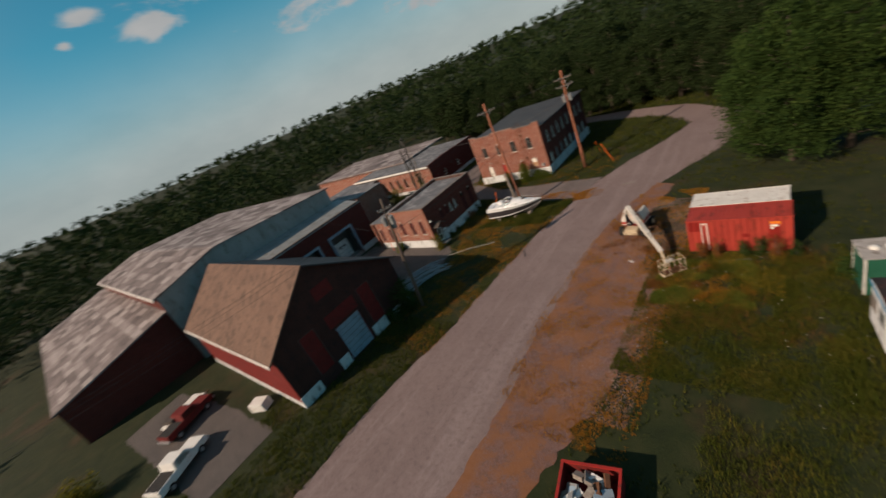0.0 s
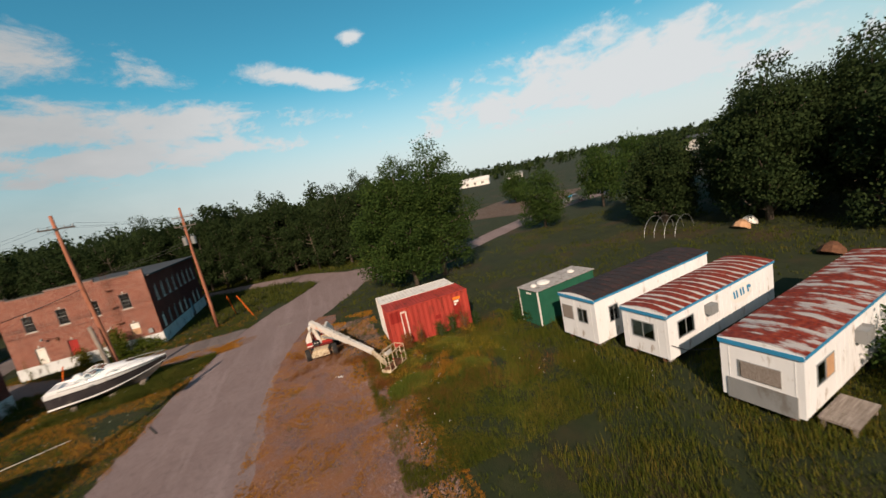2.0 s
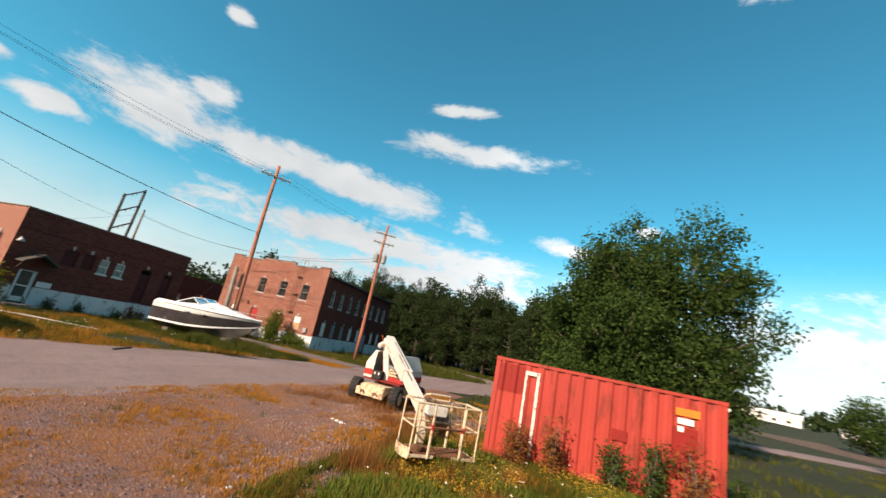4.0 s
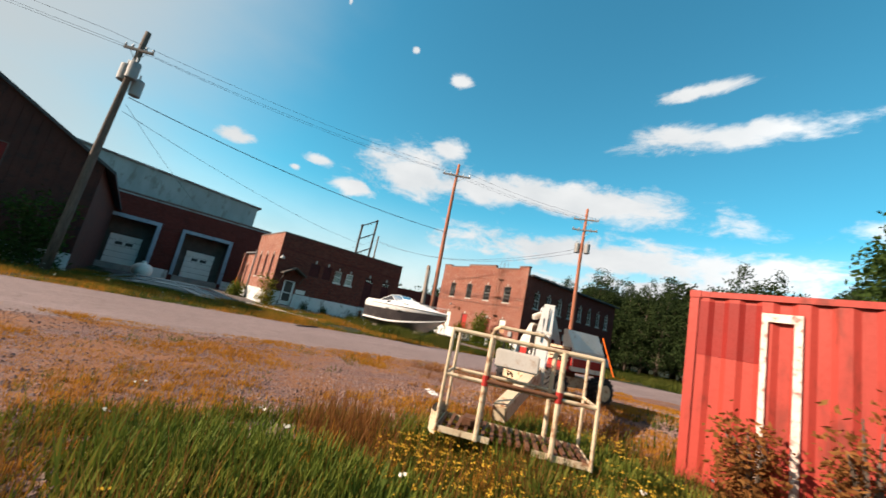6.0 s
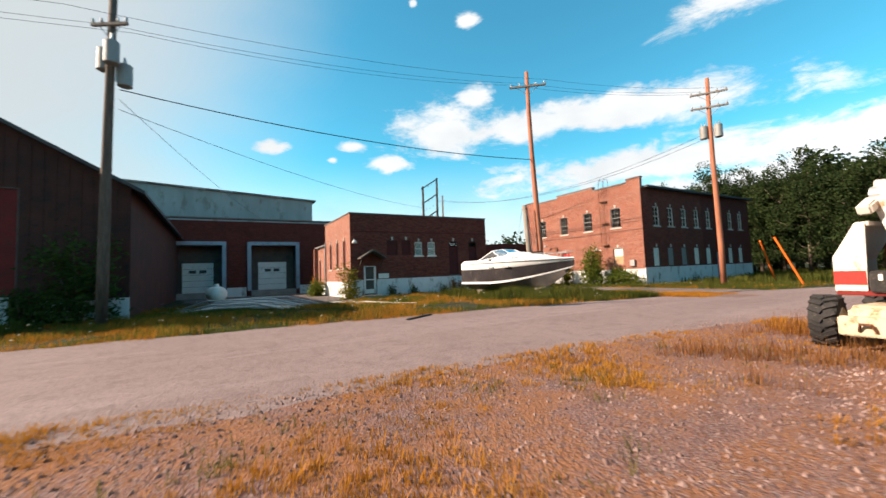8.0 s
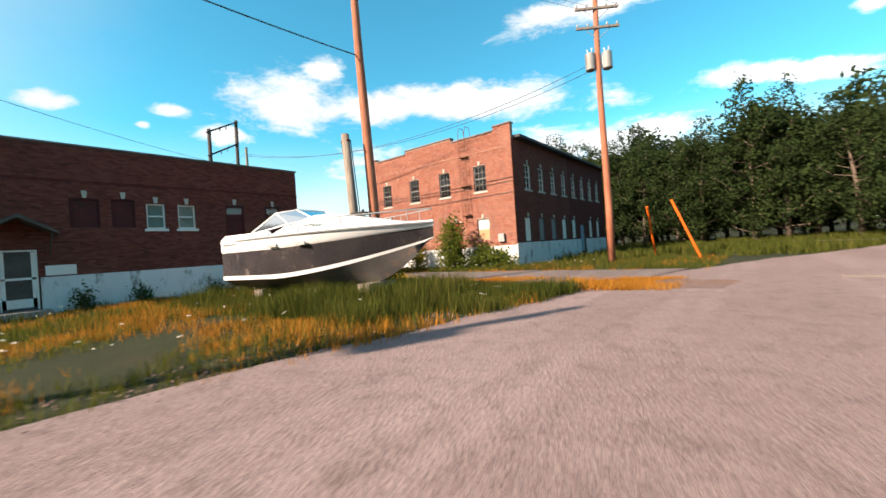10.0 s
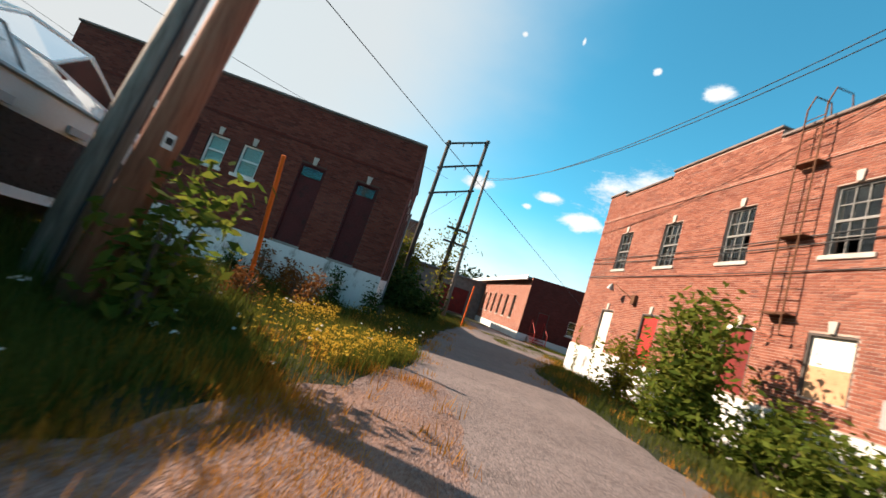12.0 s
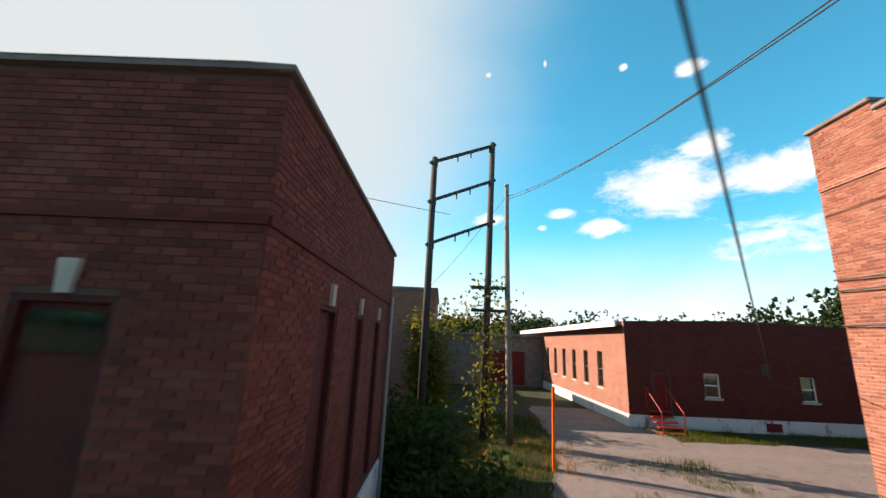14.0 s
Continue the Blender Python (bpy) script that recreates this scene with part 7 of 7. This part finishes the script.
for k, (x, y, s, a, row) in enumerate(wood_places()):
    t = tree(pose(x, y, land(x, y), 0, 0, a), WOOD[k % 5] if row < 2 and x > -62 else WOOD_BACK[k % 4], "dense green woodland tree behind the brick building", "woodland trees", "leaf_dark", "woodland_tree")
    t.scale = (s, s, s * (0.94 + 0.16 * ((k * 37) % 10) / 10))


def far_woods():
    """Crowns of the woods on the hills and round the horizon, one mesh."""
    rng = np.random.default_rng(77)
    quads = []

    def sow(n, test, r0, r1, per, size, hgt):
        c = 0
        while c < n:
            a, d = rng.uniform(0, 2 * math.pi), math.sqrt(rng.uniform(r0 * r0, r1 * r1))
            x, y = -15 + d * math.cos(a), 40 + d * math.sin(a)
            if not test(x, y, math.degrees(a) % 360):
                continue
            c += 1
            h = hgt * rng.uniform(0.75, 1.25)
            w = h * rng.uniform(0.28, 0.42)
            z = land(x, y)
            lobes = [(x + rng.normal() * w * 0.45, y + rng.normal() * w * 0.45, z + h * rng.uniform(0.35, 0.8), w * 0.65, w * 0.65, h * 0.26) for _ in range(4)]
            quads.append(leaf_quads(rng, crown_points(rng, lobes, per, 4, size * 0.3), size, aspect=0.7))

    west = lambda x, y, a: (105 < a < 232) and not (x > -122 and -30 < y < 98) and not (y > 60 and x > -80 and y < 122 and x < 15)
    sow(330, west, 85, 155, 140, 0.8, 12.5)
    sow(560, west, 155, 240, 60, 1.6, 12.5)
    sow(1100, west, 240, 560, 30, 2.8, 14)
    sow(700, west, 560, 1500, 18, 6.5, 18)
    north = lambda x, y, a: 62 < a < 105 and y > 118
    sow(260, north, 80, 260, 110, 1.2, 12.5)
    sow(300, north, 260, 700, 36, 3.0, 14)
    east = lambda x, y, a: a < 62 or a > 300
    sow(240, lambda x, y, a: east(x, y, a) and not (35 < a < 62), 160, 330, 70, 1.7, 11)
    sow(500, east, 330, 800, 28, 3.8, 13)
    sow(500, lambda x, y, a: a < 105 or a > 290, 800, 1900, 22, 7.0, 16)
    sow(160, lambda x, y, a: 232 < a < 300, 120, 400, 60, 2.2, 13)
    whole("far_woods", fast_mesh("far_woods", np.concatenate(quads), 4), "leaf_dark", "dark green wooded hills round the yard", "woods", kind="stuff")


far_woods()


def shrub(at, seed, w, h, leaves, leaf, label, material="leaf_bright", name="shrub", stems=7):
    rng = np.random.default_rng(seed)
    at = Matrix.Translation((0, 0, rise(at.translation.x, at.translation.y))) @ at
    t = thing(name, at, label, "shrub")
    g = MB()
    lobes = []
    for k in range(stems):
        a, r = rng.uniform(0, 6.28), w * rng.uniform(0.15, 0.8)
        tip = np.array((math.cos(a) * r, math.sin(a) * r, h * rng.uniform(0.45, 1.0)))
        g.tube([(tip[0] * 0.1, tip[1] * 0.1, 0), tuple(tip * np.array((0.5, 0.5, 0.55))), tuple(tip)], [0.035, 0.025, 0.008], 5)
        s = w * rng.uniform(0.28, 0.45)
        lobes += [(*tip, s, s, h * 0.2), (*(tip * np.array((0.8, 0.8, 0.55))), s * 1.1, s * 1.1, h * 0.22), (*(tip * np.array((0.9, 0.9, 0.22))), s, s, h * 0.18)]
    tagged(part("woody_base", g, "bark", t), kind="stuff")
    pts = crown_points(rng, lobes, leaves, 8, leaf * 0.9)
    pts[:, 2] = np.maximum(pts[:, 2], 0.05)
    part("foliage", fast_mesh("foliage", leaf_quads(rng, pts, leaf, 0.4, 0.4), 4), material, t)
    return t


shrub(pose(-29.5, 53.3, 0), 1, 1.0, 3.1, 4200, 0.22, "dense green sumac shrub against the brick wall")
shrub(pose(-27.7, 53.7, 0), 2, 1.0, 1.3, 2200, 0.2, "low green shrub along the whitewashed base")
shrub(pose(-33.4, 54.1, 0), 3, 0.8, 2.0, 1300, 0.2, "young shrub beside the red door", "vine_leaf")
shrub(pose(-26.6, 54.2, 0), 4, 0.9, 1.0, 1200, 0.2, "low weedy shrub at the building corner")
shrub(pose(-25.6, 44.05, 0), 5, 0.5, 1.5, 800, 0.2, "bright green sumac growing round the pole")
shrub(pose(-33.6, 33.5, 0), 7, 0.7, 2.3, 1300, 0.2, "yellow-green shrub at the office corner", "vine_leaf")
shrub(pose(-41.5, 32.9, 0), 8, 1.0, 1.4, 1400, 0.2, "weedy shrub against the brick wing")
shrub(pose(-28.7, 21.0, 0), 9, 1.2, 3.0, 2600, 0.24, "dark vine-covered shrub at the barn corner", "leaf")
shrub(pose(-29.0, 19.3, 0), 10, 1.0, 1.3, 1500, 0.2, "weedy shrub at the barn wall", "leaf")
shrub(pose(-43.0, 46.6, 0), 12, 1.2, 2.0, 3000, 0.26, "dark overgrown shrubs behind the office", "leaf")
shrub(pose(-41.0, 47.6, 0), 13, 1.2, 1.0, 2400, 0.24, "dark weeds beside the alley", "leaf")
shrub(pose(-52.5, 46.6, 0), 14, 1.5, 5.0, 4200, 0.3, "climbing vines over the brick annex", "vine_leaf")
shrub(pose(-44.0, -9.0, 0), 15, 2.2, 2.4, 3200, 0.3, "yellow-green shrub beside the parking ground", "vine_leaf")
shrub(pose(12.0, 11.2, 0), 16, 2.6, 2.0, 4000, 0.26, "tall dark bush grown against a trailer", "leaf")
shrub(pose(16.5, 12.0, 0), 17, 2.4, 2.6, 4200, 0.26, "tall dark bush grown against a trailer", "leaf")
shrub(pose(9.7, 20.5, 0), 18, 0.8, 1.6, 1200, 0.22, "dark bush between two trailers", "leaf")
shrub(pose(5.6, 28.4, 0), 19, 1.2, 1.0, 1600, 0.2, "weeds round the green container", "leaf")
for k, (x, h) in enumerate(((-1.9, 1.5), (-0.4, 1.1), (0.6, 1.35), (1.6, 1.5), (2.5, 1.0), (-2.9, 1.0))):
    shrub(pose(x, 31.3 + 0.1 * (k % 3), 0), 40 + k, 0.5, h, 1500, 0.1, "tall dark weeds growing against the red container", "weed" if k in (0, 3, 5) else "leaf", "tall_weed", 9)

for k, (y, h, kind) in enumerate(((36.9, 0.9, "leaf"), (38.6, 0.7, "leaf"), (42.3, 1.1, "weed"), (43.0, 0.9, "weed"), (44.6, 1.0, "leaf"), (45.9, 0.9, "leaf"), (41.2, 0.6, "leaf"))):
    shrub(pose(-33.9, y, 0), 60 + k, 0.4, h, 500, 0.13, "tall weeds growing against the whitewashed base", kind, "tall_weed", 6)
for k, (x, y) in enumerate(((-29.2, 43.6), (-30.4, 44.6), (-31.6, 44.0))):
    shrub(pose(x, y, 0), 70 + k, 0.45, 0.9, 500, 0.11, "reddish dry weeds beside the marker stake", "weed", "tall_weed", 7)


def vines():
    rng = np.random.default_rng(8)
    t = thing("climbing_vine", pose(0, 0, 0), "yellow-green vine climbing the timber frame", "vine")
    pts = []
    for z in np.arange(0.3, 6.6, 0.25):
        r = 0.28 + 0.6 * math.exp(-((z - 5.2) / 0.8) ** 2) + 0.25 * math.exp(-((z - 2.2) / 0.7) ** 2)
        pts.append(np.array((-48.48, 49.1, z)) + rng.normal(size=(34, 3)) * (r, r, 0.16))
    part("foliage", fast_mesh("foliage", leaf_quads(rng, np.concatenate(pts), 0.2), 4), "vine_leaf", t)
    part("stem", MB().tube([(-48.48 + 0.2 * math.sin(z * 2), 49.1 + 0.2 * math.cos(z * 2), z) for z in np.arange(0, 6.2, 0.4)], 0.025, 5), "bark", t)
    w = thing("climbing_vine", pose(0, 0, 0), "small vine creeping up the whitewashed base", "vine")
    p2 = []
    for u in (-38.4, -36.9, -33.3, -29.6):
        for z in np.arange(0.1, 2.0, 0.2):
            p2.append(np.array((u + 0.1 * math.sin(3 * z), 55.04, z)) + rng.normal(size=(7, 3)) * (0.12, 0.02, 0.08))
    part("foliage", fast_mesh("foliage", leaf_quads(rng, np.concatenate(p2), 0.13), 4), "vine_leaf", w)


vines()

# ---- grass ----


def off_surface(p, names, margin=0.0):
    """Which points lie outside the named strips."""
    keep = np.ones(len(p), bool)
    for name in names:
        rows = np.array(SURF[name])
        best = np.full(len(p), 1e9)
        inside = np.zeros(len(p), bool)
        for i in range(len(rows)):
            a = rows[max(i - 1, 0), :2]
            b = rows[min(i + 1, len(rows) - 1), :2]
            d = (b - a) / np.linalg.norm(b - a)
            rel = p - rows[i, :2]
            along, side = rel @ d, rel @ np.array((-d[1], d[0]))
            near = np.abs(along) < np.minimum(0.9, best)
            hit = near & (side < rows[i, 2] - margin) & (side > -rows[i, 3] + margin)
            inside |= hit
        keep &= ~inside
    return keep


BLOCKED = ((-38.7, -25.3, 55.0, 73.3), (-41.8, -34.3, 33.9, 46.3), (-46.9, -41.7, 34.3, 46.3), (-54.1, -29.6, 7.3, 22.6), (-4.0, 2.5, 31.9, 36.9), (-70, -52.5, 57.4, 75), (-66, -56, 40, 47), (-100, -51, 18, 37))


def free_of_buildings(p):
    ok = np.ones(len(p), bool)
    for x0, x1, y0, y1 in BLOCKED:
        ok &= ~((p[:, 0] > x0) & (p[:, 0] < x1) & (p[:, 1] > y0) & (p[:, 1] < y1))
    return ok


def patchy(p, scale, seed):
    """Soft random patches between 0 and 1."""
    v = np.zeros(len(p))
    rng = np.random.default_rng(seed)
    q = p + 0.6 / scale * np.stack((np.sin(p[:, 1] * scale * 1.3 + seed), np.sin(p[:, 0] * scale * 1.1 + 2 * seed)), 1)
    for k in range(14):
        a, f = rng.uniform(0, 6.28), scale * rng.uniform(0.7, 3.4)
        v += np.sin(q @ (f * np.array((math.cos(a), math.sin(a)))) + rng.uniform(0, 6.28))
    return 1 / (1 + np.exp(-0.85 * v))


def blades(name, box, count, h0, h1, width, material, label, clear=(), seed=1, patch=None, lean=0.45, tuft=6, spread=0.07, margin=0.15):
    """Grass blades in tufts over a rectangle, kept off the roads and buildings."""
    rng = np.random.default_rng(seed)
    c = rng.uniform((box[0], box[2]), (box[1], box[3]), size=(count // tuft, 2))
    c = c[off_surface(c, clear, margin) & free_of_buildings(c)]
    if patch:
        c = c[patchy(c, patch[0], seed + 3) > patch[1] + rng.uniform(-0.25, 0.25, len(c))]
    tall = 0.65 + 0.7 * patchy(c, 0.8, seed + 9)
    p = np.repeat(c, tuft, axis=0)
    tall = np.repeat(tall, tuft)
    p = p + rng.normal(size=p.shape) * spread
    n = len(p)
    h = rng.uniform(h0, h1, n) * tall
    a = rng.uniform(0, 6.28, n)
    d = np.stack((np.cos(a), np.sin(a)), 1)
    s = np.stack((-np.sin(a), np.cos(a)), 1) * (width * rng.uniform(0.6, 1.3, n))[:, None] / 2
    tip = d * (h * lean * rng.uniform(0.1, 1.0, n))[:, None]
    up = np.array([rise(*q) for q in c])[:, None].repeat(tuft, axis=0)
    z0, z1 = up - 0.01, up + h[:, None]
    quad = np.stack((np.hstack((p - s, z0)), np.hstack((p + s, z0)), np.hstack((p + tip + s * 0.2, z1)), np.hstack((p + tip - s * 0.2, z1))), 1)
    whole(name, fast_mesh(name, quad, 4), material, label, "grass", kind="stuff")


ALL = ("road", "mouth_gravel", "alley", "yard_spur", "dock_yard", "road_far", "road_back", "side_yard")
blades("field_grass", (-6.5, 5, 18, 32.2), 220000, 0.05, 0.18, 0.019, "meadow", "green grass and weeds in front of the containers", ("road", "bare_gravel"), 1, (0.8, 0.25), 0.8, 9, 0.06, 1.6)
blades("field_grass", (-7, 42, -4, 62), 80000, 0.1, 0.3, 0.05, "grass", "rough green field grass", ALL + ("bare_gravel",), 2, (0.25, 0.3))
blades("gravel_grass", (-13.4, -4.0, 12, 44), 380000, 0.03, 0.1, 0.015, "dry_grass", "short dry orange grass on the bare gravel", ("road",), 3, (0.9, 0.4), 0.85, 18, 0.042, 0.7)
blades("gravel_grass", (-12.5, -3.5, 14, 34), 14000, 0.04, 0.15, 0.012, "meadow", "green tufts on the bare gravel", ("road",), 4, (1.3, 0.75), 0.9, 12, 0.06)
blades("field_weeds", (-6.5, 4, 22, 32), 14000, 0.15, 0.5, 0.008, "weed", "brown dry weed stems", ("road",), 5, (0.6, 0.55), 0.5, 7, 0.12)
blades("verge_grass", (-36, -18.5, 16, 42.5), 130000, 0.05, 0.22, 0.016, "dry_grass", "dry yellow verge grass beside the road", ALL, 6, (0.5, 0.3), 0.55, 7, 0.08, 0.35)
blades("verge_grass", (-36, -18.5, 16, 45), 90000, 0.05, 0.24, 0.016, "meadow", "mixed dry and green verge grass", ALL, 36, (0.6, 0.3), 0.6, 7, 0.08, 0.1)
blades("verge_grass", (-36, -18.5, 12, 48), 34000, 0.1, 0.3, 0.018, "grass", "green verge grass beside the road", ALL, 7, (0.5, 0.35), 0.5, 7, 0.08, 0.05)
blades("alley_grass", (-54, -16, 42, 58), 150000, 0.06, 0.3, 0.014, "grass", "tall green grass along the alley", ALL, 8, None, 0.5, 7, 0.09, 0.0)
blades("mouth_grass", (-27.0, -16.5, 44.3, 47.4), 70000, 0.04, 0.16, 0.013, "dry_grass", "golden dry grass on the gravel at the alley mouth", (), 21, (1.4, 0.5), 0.85, 11, 0.07)
blades("boat_grass", (-30.5, -20.5, 38.6, 43.2), 36000, 0.2, 0.6, 0.016, "grass", "tall grass grown up under the boat", ("road",), 33, (0.7, 0.3), 0.5, 8, 0.12)
blades("bow_weeds", (-26.5, -18.6, 40.5, 44.9), 34000, 0.1, 0.36, 0.018, "grass", "tall green weeds at the bow of the boat", ("road",), 24, None, 0.6, 9, 0.1, 0.2)
blades("yard_grass", (-52.5, -50.2, 57.4, 72), 12000, 0.06, 0.24, 0.02, "meadow", "golden grass along the workshop base", (), 25, (0.6, 0.35), 0.6, 8, 0.1)
blades("yard_grass", (-46.5, -40.5, 52.4, 56.5), 9000, 0.06, 0.22, 0.018, "meadow", "weedy grass beside the gravel yard", (), 26, (0.7, 0.4), 0.6, 8, 0.1)
blades("near_grass", (-5.6, 0.5, 25.0, 30.5), 60000, 0.1, 0.34, 0.026, "fresh", "long green grass in front of the containers", ("road",), 35, (1.0, 0.5), 0.7, 9, 0.1)
blades("near_grass", (-5.6, 0.5, 25.0, 30.5), 16000, 0.08, 0.3, 0.014, "dry_grass", "golden dry grass among the green", ("road",), 37, (1.2, 0.5), 0.8, 7, 0.1)
blades("trailer_grass", (-1, 17, 7, 31), 120000, 0.08, 0.34, 0.03, "meadow", "rough green grass round the trailers", ("road",), 38, (0.5, 0.25), 0.7, 8, 0.12)
blades("platform_grass", (-6.0, -3.0, 27.2, 30.2), 12000, 0.08, 0.28, 0.012, "meadow", "tall green grass grown up round the lift platform", ("road",), 31, (0.9, 0.35), 0.5, 8, 0.09)
blades("platform_weeds", (-6.2, -2.6, 26.8, 31.8), 24000, 0.1, 0.4, 0.01, "weed", "reddish brown dry weeds round the lift platform", ("road",), 22, (0.9, 0.45), 0.7, 6, 0.16)
blades("lift_weeds", (-11.5, -5.5, 31.5, 38), 14000, 0.06, 0.3, 0.012, "weed", "brown dry weeds round the boom lift", ("road",), 23, (0.9, 0.5), 0.6, 9, 0.08)
blades("alley_weeds", (-31.5, -24.5, 43.6, 47.4), 40000, 0.1, 0.3, 0.01, "meadow", "golden weeds beside the alley", ALL, 9, (0.7, 0.4), 0.45, 8, 0.1)
blades("alley_edge_grass", (-54, -16, 44, 58), 50000, 0.05, 0.2, 0.016, "dry_grass", "dry grass at the alley edge", ALL, 10, (0.9, 0.4), 0.8, 9, 0.06, 0.8)
blades("back_grass", (-30, 2, 58, 92), 60000, 0.15, 0.5, 0.05, "grass", "rough grass in front of the woods", ALL, 11)
blades("barn_grass", (-34, -18, -8, 20), 50000, 0.12, 0.4, 0.035, "grass", "weedy grass round the barn", ALL, 12)


def blooms(name, box, count, size, h0, h1, material, label, seed, patch, clear=ALL, bed=None):
    rng = np.random.default_rng(seed)
    c = rng.uniform((box[0], box[2]), (box[1], box[3]), size=(count, 2))
    c = c[off_surface(c, clear, 0.1) & free_of_buildings(c)]
    c = c[patchy(c, patch[0], seed) > patch[1]]
    if bed:
        away = ((c - np.array(bed[:2])) / np.array(bed[2:])) @ np.array(((0.94, -0.34), (0.34, 0.94)))
        c = c[np.linalg.norm(away, axis=1) < 1 + rng.normal(size=len(c)) * 0.25]
    z = rng.uniform(h0, h1, len(c)) + np.array([rise(*q) for q in c])
    pts = np.hstack((c, z[:, None]))
    pts = np.repeat(pts, 4, axis=0) + rng.normal(size=(len(pts) * 4, 3)) * (size * 0.45, size * 0.45, size * 0.12)
    whole(name, fast_mesh(name, leaf_quads(rng, pts, size * 0.7, 0.0, 0.9), 4), material, label, "flowers", kind="stuff")


blooms("orange_flowers", (-34.0, -25.5, 43.2, 47.3), 10500, 0.042, 0.14, 0.42, "petal_orange", "orange wildflowers beside the alley", 1, (0.5, 0.25), ALL, (-28.9, 46.15, 2.6, 1.3))
blooms("orange_flowers", (-5.5, 2, 25, 31.5), 8000, 0.03, 0.1, 0.36, "petal_orange", "small orange wildflowers in the grass", 2, (0.6, 0.5))
blooms("white_flowers", (-6, 10, 16, 33), 260, 0.045, 0.3, 0.6, "petal_white", "white wildflower heads in the grass", 3, (0.5, 0.4))
blooms("white_flowers", (-34, -19, 16, 47), 420, 0.045, 0.25, 0.55, "petal_white", "white wildflower heads along the verge", 4, (0.5, 0.45))
blooms("white_flowers", (-26, -18.6, 41, 45.0), 50, 0.05, 0.2, 0.4, "petal_white", "white wildflower heads by the boat", 6, (0.7, 0.4))
blooms("white_flowers", (-34, -20, 40, 55), 240, 0.05, 0.2, 0.5, "petal_white", "white wildflower heads along the alley", 5, (0.5, 0.4))


def loose_stones():
    rng = np.random.default_rng(15)
    boxes = []
    p = rng.uniform((-13.0, 14), (-4.5, 42), size=(60000, 2))
    q = rng.uniform((-21, 24), (-11, 46), size=(16000, 2))
    for c, k in ((p, 1.0), (q, 0.7)):
        n = len(c)
        s = (rng.uniform(0.5, 1.0, n) ** 2.5 * 0.046 * k)[:, None]
        top = np.hstack((c + rng.normal(size=(n, 2)) * s * 0.2, 0.02 + s * rng.uniform(0.6, 1.1, (n, 1))))
        ang = rng.uniform(0, 6.28, n)
        base = [np.hstack((c + np.stack((np.cos(ang + o), np.sin(ang + o)), 1) * s * rng.uniform(0.7, 1.2, (n, 1)), np.full((n, 1), 0.02))) for o in (0, 1.6, 3.1, 4.7)]
        for a, b in ((0, 1), (1, 2), (2, 3), (3, 0)):
            boxes.append(np.stack((base[a], base[b], top), 1))
    whole("loose_stones", fast_mesh("loose_stones", np.concatenate(boxes), 3), "chips", "loose grey stones on the gravel", "stones", kind="stuff")


loose_stones()
